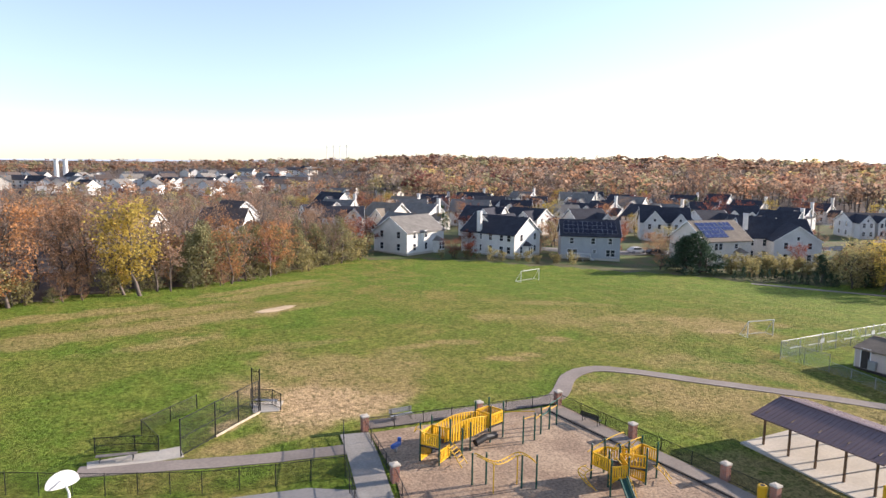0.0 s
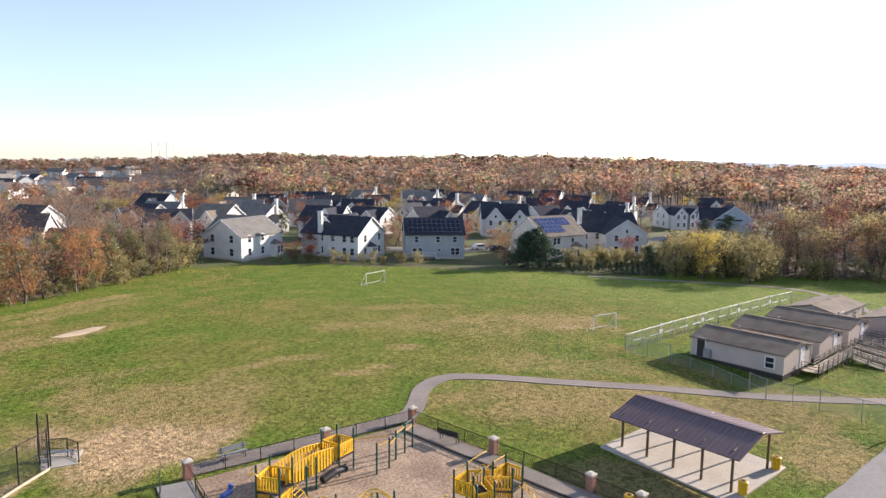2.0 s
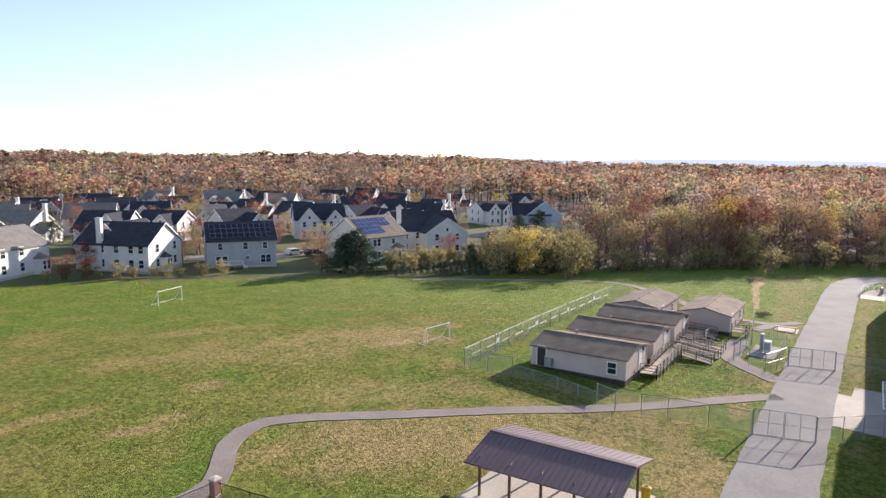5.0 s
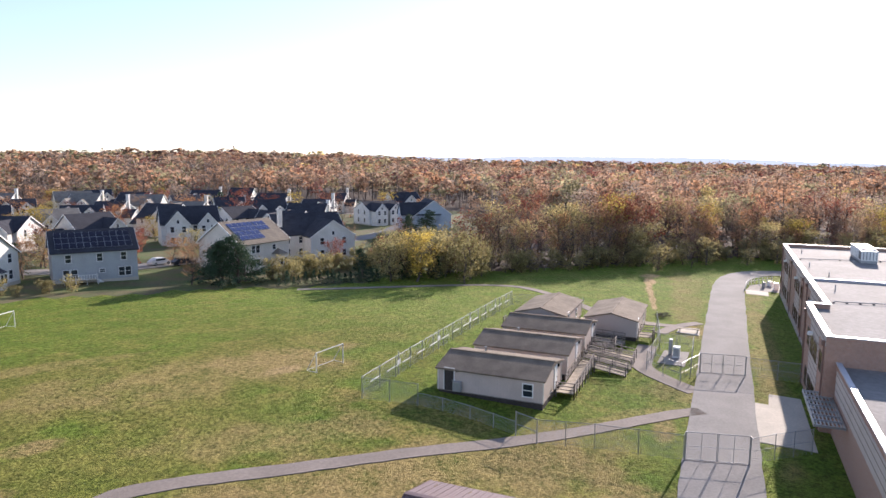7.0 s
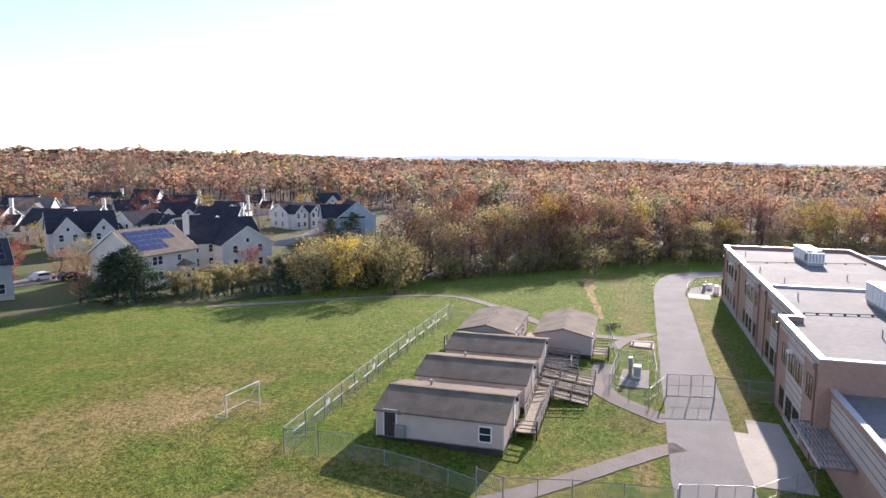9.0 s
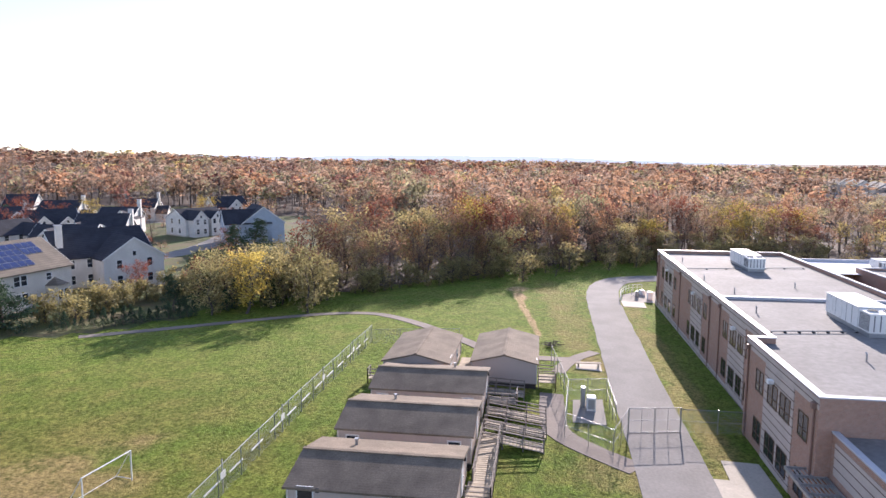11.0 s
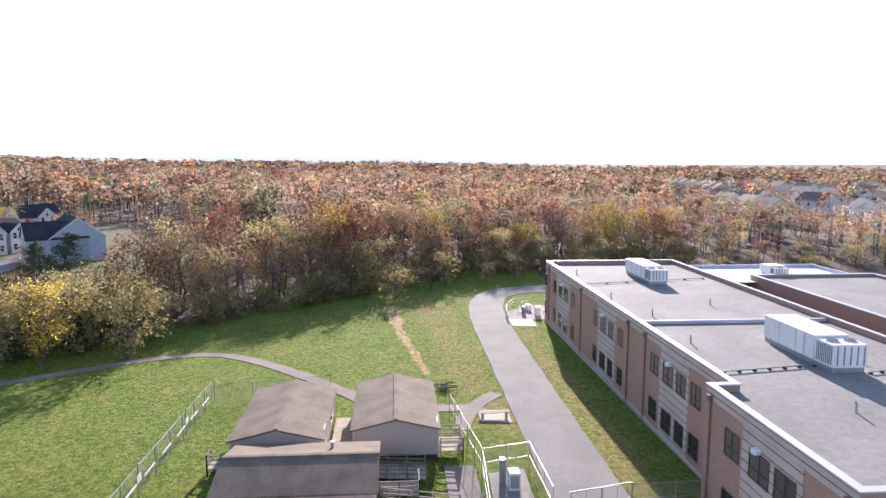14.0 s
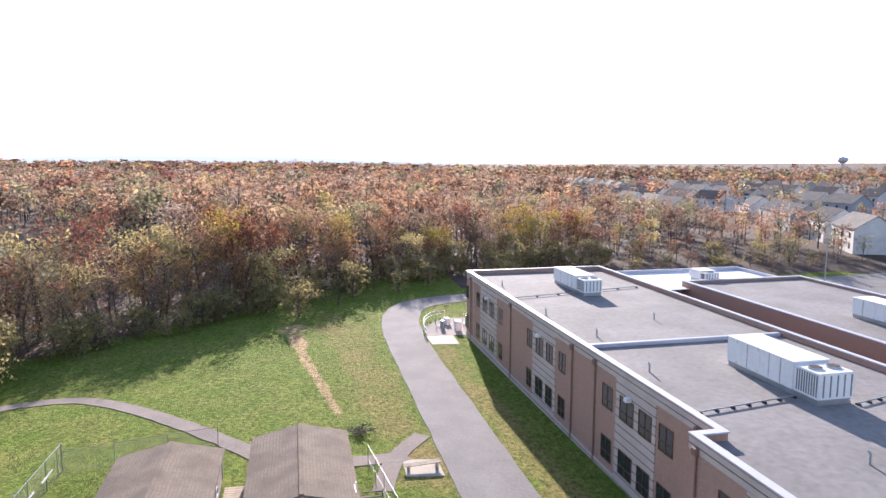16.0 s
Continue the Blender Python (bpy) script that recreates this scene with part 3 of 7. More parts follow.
# ---- the school ----
FLOOR_Z = -1.45
TOP = 7.4
FAR_Y, NEAR_Y, BACK_Y = 7.6, 9.3, -11.6
JOG, CORNER, END = 95.0, 80.1, 150.0


def school():
    th = thing("school_building", "two-storey red brick school with flat grey roof", "school", kind="structure")
    base = -3.5
    w = Mesh().prism([(JOG, BACK_Y), (END, BACK_Y), (END, FAR_Y), (JOG, FAR_Y)], base, TOP - 0.9)
    part("wall", w, school_brick, th)
    w = Mesh().prism([(CORNER, BACK_Y), (JOG + 0.02, BACK_Y), (JOG + 0.02, NEAR_Y), (CORNER, NEAR_Y)], base, TOP - 0.9)
    part("wall", w, school_brick, th)
    out = [(CORNER, BACK_Y), (END, BACK_Y), (END, FAR_Y), (JOG, FAR_Y), (JOG, NEAR_Y), (CORNER, NEAR_Y)]
    inn = [(CORNER + 0.4, BACK_Y + 0.3), (END - 0.3, BACK_Y + 0.3), (END - 0.3, FAR_Y - 0.4), (JOG - 0.4, FAR_Y - 0.4), (JOG - 0.4, NEAR_Y - 0.4), (CORNER + 0.4, NEAR_Y - 0.4)]
    par, cop = Mesh(), Mesh()
    for k in range(6):
        a, b2, c, d = out[k], out[(k + 1) % 6], inn[(k + 1) % 6], inn[k]
        par.prism([a, b2, c, d], TOP - 0.9, TOP - 0.09)
        grow = lambda p, q: (p[0] + 0.07 * (1 if p[0] > q[0] else -1), p[1] + 0.07 * (1 if p[1] > q[1] else -1))
        cop.prism([grow(a, d), grow(b2, c), grow(c, b2), grow(d, a)], TOP - 0.09, TOP)
    part("parapet", par, school_brick, th)
    part("coping", cop, coping, th, "pale metal coping")
    part("roof", Mesh().prism([inn[5], inn[0], inn[1], inn[2], inn[3], inn[4]], TOP - 0.9, TOP - 0.55), flat_roof, th, "flat grey gravel roof")
    # lower wing towards the camera
    lw = TOP - 2.2
    part("wall", Mesh().prism([(40, BACK_Y), (CORNER - 0.02, BACK_Y), (CORNER - 0.02, NEAR_Y - 0.9), (40, NEAR_Y - 0.9)], base, lw - 0.5), school_brick, th)
    part("roof", Mesh().prism([(40.4, BACK_Y + 0.4), (CORNER - 0.02, BACK_Y + 0.4), (CORNER - 0.02, NEAR_Y - 1.2), (40.4, NEAR_Y - 1.2)], lw - 0.5, lw - 0.35), flat_roof, th)
    part("parapet", Mesh().prism([(40, NEAR_Y - 1.2), (CORNER - 0.02, NEAR_Y - 1.2), (CORNER - 0.02, NEAR_Y - 0.9), (40, NEAR_Y - 0.9)], lw - 0.5, lw - 0.1), school_brick, th)
    part("coping", Mesh().prism([(40, NEAR_Y - 1.26), (CORNER - 0.02, NEAR_Y - 1.26), (CORNER - 0.02, NEAR_Y - 0.84), (40, NEAR_Y - 0.84)], lw - 0.1, lw + 0.02), coping, th)
    return th


school_ob = school()


# ---- classroom trailers ----
def trailer(x0, y0, lx, ly, ridge_along_y, label):
    """A low-gabled classroom trailer with its near corner at (x0, y0)."""
    z0 = land(x0 + lx / 2, y0 + ly / 2)
    th = thing("classroom_trailer", label, "trailer", pose(x0, y0, z0), "classroom trailers")
    ev, rg = 2.62, 3.38
    part("skirting", Mesh().box(0.05, 0.05, -0.35, lx - 0.05, ly - 0.05, 0.45), skirt_dark, th)
    b = Mesh()
    if ridge_along_y:
        b.box(0, 0, 0.45, lx, ly, ev)
        for yy in (0.0, ly):
            b.face((0, yy, ev), (lx, yy, ev), (lx / 2, yy, rg - 0.04))
        part("wall", b, trailer_wall, th)
        roof = Mesh()
        o = 0.22
        dz = (rg - ev) / (lx / 2) * o
        for s in (0, 1):
            xe, xm = (-o, lx / 2) if s == 0 else (lx + o, lx / 2)
            pts = [(xe, -o, ev - dz), (xm, -o, rg), (xm, ly + o, rg), (xe, ly + o, ev - dz)]
            low = [(p[0], p[1], p[2] - 0.14) for p in pts]
            roof.face(*pts).face(*reversed(low))
            for k in range(4):
                roof.face(low[k], low[(k + 1) % 4], pts[(k + 1) % 4], pts[k])
        part("roof", roof, trailer_roof, th, "brown shingle roof")
        part("ridge_cap", Mesh().box(lx / 2 - 0.15, -o, rg - 0.02, lx / 2 + 0.15, ly + o, rg + 0.05), trailer_roof, th)
    else:
        b.box(0, 0, 0.45, lx, ly, ev)
        for xx in (0.0, lx):
            b.face((xx, 0, ev), (xx, ly, ev), (xx, ly / 2, rg - 0.04))
        part("wall", b, trailer_end, th)
        roof = Mesh()
        o = 0.22
        dz = (rg - ev) / (ly / 2) * o
        for s in (0, 1):
            ye, ym = (-o, ly / 2) if s == 0 else (ly + o, ly / 2)
            pts = [(-o, ye, ev - dz), (-o, ym, rg), (lx + o, ym, rg), (lx + o, ye, ev - dz)]
            low = [(p[0], p[1], p[2] - 0.14) for p in pts]
            roof.face(*pts).face(*reversed(low))
            for k in range(4):
                roof.face(low[k], low[(k + 1) % 4], pts[(k + 1) % 4], pts[k])
        part("roof", roof, trailer_roof_across, th, "brown shingle roof")
        part("ridge_cap", Mesh().box(-o, ly / 2 - 0.15, rg - 0.02, lx + o, ly / 2 + 0.15, rg + 0.05), trailer_roof_across, th)
    return th


TRAILERS = [trailer(72.9, 31.5, 7.0, 10.0, True, "beige classroom trailer with brown roof and dark door"),
            trailer(82.1, 31.4, 7.0, 9.8, True, "beige classroom trailer standing between two others"),
            trailer(91.2, 31.4, 7.0, 9.6, True, "beige classroom trailer beside the ramps"),
            trailer(99.2, 35.4, 10.4, 6.4, False, "beige classroom trailer beside the field fence"),
            trailer(101.4, 26.9, 10.4, 6.4, False, "beige classroom trailer near the service road")]


# ---- picnic shelter ----
def shelter():
    x0, y0, x1, y1 = 45.8, 23.9, 51.4, 32.4
    z0 = land(48.6, 28) + 0.12
    th = thing("picnic_shelter", "open picnic shelter with ribbed brown metal roof", "shelter", pose(0, 0, z0))
    ev, rg, o = 2.6, 3.3, 0.75
    xm = (x0 + x1) / 2
    for k in range(5):
        y = y0 + (y1 - y0) * k / 4
        for x in (x0, x1):
            part("post", Mesh().box(x - 0.07, y - 0.07, -0.3, x + 0.07, y + 0.07, ev + 0.1), post_brown, th)
    for x in (x0, x1):
        part("beam", Mesh().box(x - 0.08, y0 - 0.5, ev - 0.05, x + 0.08, y1 + 0.5, ev + 0.03), post_brown, th)
    for k in range(5):
        y = y0 + (y1 - y0) * k / 4
        m = Mesh().bar((x0, y, ev + 0.15), (xm, y, rg - 0.15), 0.06).bar((x1, y, ev + 0.15), (xm, y, rg - 0.15), 0.06).bar((x0, y, ev + 0.1), (x1, y, ev + 0.1), 0.05)
        part("truss", m, post_brown, th)
    sl = (rg - ev) / (xm - x0)
    for s in (-1, 1):
        xe = xm + s * (xm - x0 + o)
        ze = rg - sl * (xm - x0 + o) + 0.15
        m = Mesh()
        pts = [(xe, y0 - o, ze), (xm, y0 - o, rg + 0.15), (xm, y1 + o, rg + 0.15), (xe, y1 + o, ze)]
        low = [(p[0], p[1], p[2] - 0.09) for p in pts]
        m.face(*pts).face(*reversed(low))
        for k in range(4):
            m.face(low[k], low[(k + 1) % 4], pts[(k + 1) % 4], pts[k])
        panel = part("roof_panel", m, shelter_metal, th, "brown ribbed metal roof")
        n = int((y1 - y0 + 2 * o) / 0.4)
        for k in range(n + 1):
            y = y0 - o + 0.03 + k * (y1 - y0 + 2 * o - 0.06) / n
            part("rib", Mesh().bar((xe, y, ze + 0.01), (xm, y, rg + 0.16), 0.022, 4), shelter_metal, panel)
    part("ridge_cap", Mesh().box(xm - 0.2, y0 - o, rg + 0.1, xm + 0.2, y1 + o, rg + 0.2, c=0.04), shelter_metal, th)


shelter()


# ---- houses ----
def window(parent, m, w, h, grid=True):
    """A sash window on a wall plane: m sets its lower middle, x along the wall, y inwards."""
    fr = Mesh()
    t = 0.09
    fr.box(-w / 2 - t, -0.06, -t, w / 2 + t, 0.02, 0).box(-w / 2 - t, -0.06, h, w / 2 + t, 0.02, h + t)
    fr.box(-w / 2 - t, -0.06, 0, -w / 2, 0.02, h).box(w / 2, -0.06, 0, w / 2 + t, 0.02, h)
    if grid:
        fr.box(-w / 2, -0.05, h / 2 - 0.03, w / 2, 0.02, h / 2 + 0.03)
    wd = part("window", fr, white_paint, parent, "", m)
    part("pane", Mesh().box(-w / 2, -0.02, 0, w / 2, 0.01, h), glass, wd)
    return wd


def gable_roof(parent, w, d, ev, rg, material, o=0.35, m=None, label=""):
    r = Mesh()
    sl = (rg - ev) / (d / 2)
    for s in (-1, 1):
        ye, ze = s * (d / 2 + o), ev - sl * o
        pts = [(-w / 2 - o, ye, ze), (w / 2 + o, ye, ze), (w / 2 + o, 0, rg), (-w / 2 - o, 0, rg)]
        if s > 0:
            pts.reverse()
        up = [(p[0], p[1], p[2] + 0.1) for p in pts]
        low = [(p[0], p[1], p[2] - 0.08) for p in pts]
        r.face(*up).face(*reversed(low))
        for k in range(4):
            r.face(low[k], low[(k + 1) % 4], up[(k + 1) % 4], up[k])
    part("roof", r, material, parent, label, m)
    for x in (-w / 2 - o, w / 2 + o):
        for s in (-1, 1):
            a, b = Vector((x, s * (d / 2 + o), ev - sl * o)), Vector((x, 0, rg))
            part("barge_board", Mesh().box(-0.025, 0, -0.12, 0.025, (b - a).length, 0.09, Matrix.Translation(a) @ ((b - a).to_track_quat("Y", "Z").to_matrix().to_4x4())), white_paint, parent, "", m)


def gable_body(parent, w, d, ev, rg, material, m=None, low=-1.0):
    b = Mesh()
    prof = [(-d / 2, low), (d / 2, low), (d / 2, ev), (0, rg), (-d / 2, ev)]
    i = len(b.v)
    b.v += [(-w / 2, p[0], p[1]) for p in prof] + [(w / 2, p[0], p[1]) for p in prof]
    b.f += [(4, 3, 2, 1, 0), (5, 6, 7, 8, 9)] + [(k, (k + 1) % 5, 5 + (k + 1) % 5, 5 + k) for k in range(5)]
    return part("wall", b, material, parent, "", m)


def wall_pose(side, u, z, w, d):
    """Place on a house wall: front is -y, back +y, left -x, right +x."""
    return {"front": pose(u, -d / 2, z), "back": pose(u, d / 2, z, 0, 0, 180), "left": pose(-w / 2, u, z, 0, 0, -90), "right": pose(w / 2, u, z, 0, 0, 90)}[side]


def house(x, y, yaw, w, d, ev, rg, walls, roof, label, wins=(), chimney=None, wing=None, wing_roof=None, solar=(), bay=None, cells=None):
    th = thing("house", label, "house", grounded(x, y, yaw))
    gable_body(th, w, d, ev, rg, siding[walls])
    gable_roof(th, w, d, ev, rg, shingle[roof])
    part("foundation", Mesh().box(-w / 2 - 0.04, -d / 2 - 0.04, -1.2, w / 2 + 0.04, d / 2 + 0.04, 0.35), concrete, th)
    for side, us, zs, ww, hh in wins:
        for u in us:
            for zz in zs:
                window(th, wall_pose(side, u, zz, w, d), ww, hh)
    if chimney:
        cx, cy, top = chimney
        ch = part("chimney", Mesh().box(cx - 0.5, cy - 0.4, 0, cx + 0.5, cy + 0.4, top, c=0.04), siding[walls], th)
        part("cap", Mesh().box(cx - 0.6, cy - 0.5, top, cx + 0.6, cy + 0.5, top + 0.15), coping, ch)
    for k, (wx, wy, wyaw, wl, wd, wev, wrg) in enumerate(wing or ()):
        m = pose(wx, wy, 0, 0, 0, wyaw)
        gable_body(th, wl, wd, wev, wrg, siding[walls], m)
        gable_roof(th, wl, wd, wev, wrg, shingle[wing_roof or roof], 0.3, m)
        for u in (-wd / 4, wd / 4):
            for zz in (0.9, 3.6):
                if zz + 1.4 < wev:
                    window(th, m @ wall_pose("right", u, zz, wl, wd), 0.9, 1.4)
        if wrg > 6.5:
            window(th, m @ wall_pose("right", 0, wev + 0.2, wl, wd), 0.6, 0.8, False)
    sl = math.atan2(rg - ev, d / 2)
    for side, u0, u1, v0, v1, nu, nv in solar:
        s = -1 if side == "front" else 1
        for i in range(nu):
            for j in range(nv):
                pw, ph = (u1 - u0) / nu, (v1 - v0) / nv
                cx, cv = u0 + (i + 0.5) * pw, v0 + (j + 0.5) * ph
                yy, zz = s * (d / 2 - cv * math.cos(sl)), ev + cv * math.sin(sl) + 0.16
                m = pose(cx, yy, zz, -s * math.degrees(sl), 0, 0)
                p = part("solar_panel", Mesh().box(-pw / 2 + 0.02, -ph / 2 + 0.02, 0, pw / 2 - 0.02, ph / 2 - 0.02, 0.04), galv, th, "", m)
                part("cell_sheet", Mesh().box(-pw / 2 + 0.05, -ph / 2 + 0.05, 0.03, pw / 2 - 0.05, ph / 2 - 0.05, 0.046), cells or solar_glass, p)
    if bay:
        side, u, bw, bd, bh = bay
        m = wall_pose(side, u, 0, w, d)
        bb = part("bay", Mesh().prism([(-bw / 2, 0), (-bw / 2 + 0.6, -bd), (bw / 2 - 0.6, -bd), (bw / 2, 0)], -0.5, bh), siding[walls], th, "", m)
        part("bay_roof", Mesh().face((-bw / 2 - 0.2, 0, bh), (-bw / 2 + 0.5, -bd - 0.25, bh), (0, 0, bh + 1.1)).face((-bw / 2 + 0.5, -bd - 0.25, bh), (bw / 2 - 0.5, -bd - 0.25, bh), (0, 0, bh + 1.1)).face((bw / 2 - 0.5, -bd - 0.25, bh), (bw / 2 + 0.2, 0, bh), (0, 0, bh + 1.1)).face((-bw / 2 - 0.2, 0, bh), (bw / 2 + 0.2, 0, bh), (bw / 2 - 0.5, -bd - 0.25, bh), (-bw / 2 + 0.5, -bd - 0.25, bh)), shingle[roof], bb)
        for u2 in (-bw * 0.17, bw * 0.17):
            window(bb, pose(u2, -bd, 0.7), bw * 0.24, 1.5)
    return th


def porch(x, y, yaw, w, d):
    """A low white-railed deck with steps against a house's back wall."""
    th = thing("porch", "white-railed wooden porch behind a house", "porch", grounded(x, y, yaw), "porches")
    for k in range(int(w / 0.3)):
        part("board", Mesh().box(-w / 2 + k * 0.3, -d, 0.62, -w / 2 + k * 0.3 + 0.27, 0, 0.68), new_wood, th)
    for a, b in (((-w / 2, -d), (w / 2, -d)), ((-w / 2, -d), (-w / 2, 0)), ((w / 2, -d), (w / 2, 0))):
        n = max(1, round(math.hypot(b[0] - a[0], b[1] - a[1]) / 0.4))
        for z in (0.85, 1.6):
            part("rail", Mesh().bar((*a, z), (*b, z), 0.05, 4), white_paint, th)
        for k in range(n + 1):
            px, py = a[0] + (b[0] - a[0]) * k / n, a[1] + (b[1] - a[1]) * k / n
            part("post" if k % 4 == 0 else "baluster", Mesh().box(px - 0.04, py - 0.04, -0.5 if k % 4 == 0 else 0.85, px + 0.04, py + 0.04, 1.65 if k % 4 == 0 else 1.6), white_paint, th)
    for k in range(3):
        part("step", Mesh().box(w / 2 + 0.05 + k * 0.3, -1.3, 0.0, w / 2 + 0.35 + k * 0.3, -0.2, 0.5 - 0.18 * k), white_paint, th)
    return th


W2 = lambda side, us: (side, us, (0.9, 3.6), 0.95, 1.45)
house(65.0, 139.5, 24, 13, 10, 5.0, 8.2, "white", "grey", "white two-storey house with pale grey roof", [W2("front", (-4, 0)), W2("left", (-2.5, 2.5))], wing=[(6, 6, 90, 12, 8, 5.0, 8.0)], bay=("front", 4, 3, 1.4, 2.6))
house(84.8, 131.5, -68, 15, 10.5, 5.2, 8.8, "white", "slate", "white two-storey house with dark roof and chimney", [W2("front", (-5, -2, 1, 4, 6)), W2("right", (-2.5, 3.0))], chimney=(-2.5, -4.9, 9.8), wing=[(-3.5, 4, 90, 12, 8, 5.2, 8.6)], bay=("right", -0.5, 2.6, 1.2, 2.5))
house(102.6, 121.4, -34, 13.2, 9.5, 5.5, 8.7, "grey", "slate", "grey two-storey house with solar panels on dark roof", [("front", (-4.2, 0.6, 4.4), (3.6,), 0.85, 1.3), ("front", (-4.6, -3.4, 4.0, 5.0), (0.8,), 0.95, 1.5), ("front", (0.9,), (1.6,), 0.8, 0.6)], solar=[("front", -6.0, 6.0, 0.5, 4.8, 11, 3)], cells=dark_cells)
house(127.5, 108.0, -8, 13, 12, 5.6, 9.6, "beige", "tan", "beige two-storey house with blue solar panels", [W2("front", (-3.4, -2.2)), ("front", (2.2,), (3.8,), 0.9, 1.0), W2("left", (-2, 2))], solar=[("front", -5.6, 0.8, 0.9, 6.3, 5, 4), ("front", 0.9, 4.2, 3.4, 6.3, 3, 2)], bay=("front", 3.2, 3.4, 1.6, 2.9))
house(148.0, 107.5, -34, 16, 11, 5.6, 9.8, "white", "slate", "white two-storey house with gabled wing and chimney", [W2("right", (-3.5, 3.4)), W2("front", (-6, -3))], chimney=(-7, -3.2, 11), wing=[(2.6, -5.0, -90, 11, 10.5, 5.4, 8.8)])
house(101.0, 165.0, -58, 12, 10, 5.2, 8.8, "white", "slate", "white house with steep dark gables", [W2("front", (-4, -1, 2, 4)), W2("right", (-2, 2))], wing=[(3.4, -2, -90, 12, 6, 5.2, 8.6)])
house(152.0, 146.0, -40, 14, 11, 5.6, 9.6, "white", "slate", "white two-storey house with twin front gables", [W2("front", (-5, -2, 1, 4)), W2("right", (-2.5, 2.5))], wing=[(-3.2, -4, -90, 6, 5.5, 5.6, 8.8), (4, -4, -90, 5, 4.5, 5.6, 8.2)])
house(212.0, 104.0, 35, 14, 11, 5.6, 9.8, "blue", "slate", "pale blue two-storey house behind the trees", [W2("right", (-2, 2)), W2("front", (-4, 4))], wing=[(-3, 4, 90, 12, 8, 5.6, 9.0)])

porch(97.9, 119.0, -34, 5.0, 2.2)
porch(121.0, 102.0, -8, 3.6, 1.8)

ROWS_OF_HOUSES = [  # x, y, yaw, walls, roof
    (132, 158, 60, "beige", "slate"), (121, 172, -20, "white", "slate"), (142, 182, 40, "white", "grey"), (166, 168, -40, "beige", "slate"), (176, 150, 50, "white", "slate"), (168, 128, -35, "beige", "slate"),
    (186, 132, -35, "white", "slate"), (200, 158, 20, "white", "slate"), (188, 180, -30, "beige", "grey"), (163, 198, 10, "white", "slate"), (120, 206, 15, "white", "grey"), (98, 200, -20, "white", "grey"),
    (82, 238, 10, "white", "grey"), (108, 236, 0, "white", "tan"), (126, 246, 30, "grey", "slate"), (150, 250, -15, "white", "slate"), (172, 240, 25, "white", "slate"), (196, 236, -25, "beige", "grey"),
    (218, 210, 30, "white", "slate"), (222, 240, -20, "white", "slate"), (240, 185, -35, "white", "slate"), (222, 152, -35, "white", "slate"), (224, 129, 30, "white", "slate"), (262, 170, -30, "beige", "slate"),
    (160, 275, 15, "white", "slate"), (190, 275, -20, "white", "grey"), (228, 268, 20, "beige", "slate"), (258, 215, -30, "white", "slate"), (92, 275, -10, "white", "slate"), (270, 142, 20, "white", "slate"),
    (8, 152, 25, "beige", "tan"), (38, 205, -15, "white", "brown"), (28, 161, 30, "white", "brown"), (64, 182, 40, "white", "slate"), (80, 188, -20, "beige", "tan"), (138, 204, 20, "white", "slate"),
    (180, 205, -30, "white", "slate"), (209, 181, 15, "beige", "slate"), (104, 221, 30, "white", "grey"), (70, 216, -30, "beige", "slate"), (140, 226, 40, "white", "slate"), (203, 214, -15, "white", "grey"), (136, 268, 10, "white", "slate"),
    (206, 256, 30, "beige", "grey"), (243, 222, -10, "white", "slate"), (118, 335, 20, "white", "grey"), (146, 338, -20, "beige", "slate")]
for x, y, yaw, wl, rf in ROWS_OF_HOUSES:
    w, d = random.uniform(10, 13.5), random.uniform(8.5, 10.5)
    yaw = -52 + 0.75 * yaw
    house(x, y, yaw, w, d, 5.2, random.uniform(7.8, 9.3), wl, rf, {"white": "white", "beige": "beige", "grey": "grey"}[wl] + " two-storey house with " + {"slate": "dark", "grey": "grey", "tan": "tan", "brown": "brown"}[rf] + " gabled roof",
          [W2("front", (-w / 3, 0, w / 3)), W2("right", (-2, 2)), W2("left", (-2, 2))], wing=random.choice([[(random.uniform(-3, 3), -2, -90, d, 5.5, 5.2, 7.8)], [(3, -2.5, -90, d, 5, 5.0, 7.4), (-w / 2, 1, 0, 9, 6, 3.2, 5.2)], [(w / 2, -1, 0, 8, 6, 3.0, 5.4)], [(-3.4, -3, -90, d, 4.6, 5.2, 7.5), (2.4, -2.4, -90, d, 4.2, 5.2, 7.1)]]), chimney=(w / 2, 1, 10) if random.random() < 0.3 else None)


# ---- trees ----
def quads(name, verts, faces, material):
    """A mesh from arrays of corners and four-cornered faces."""
    me = bpy.data.meshes.new(name)
    nf = len(faces)
    me.vertices.add(len(verts))
    me.vertices.foreach_set("co", np.asarray(verts, np.float32).ravel())
    me.loops.add(nf * 4)
    me.loops.foreach_set("vertex_index", np.asarray(faces, np.int32).ravel())
    me.polygons.add(nf)
    me.polygons.foreach_set("loop_start", np.arange(0, nf * 4, 4, dtype=np.int32))
    me.update(calc_edges=True)
    me.materials.append(material)
    return me


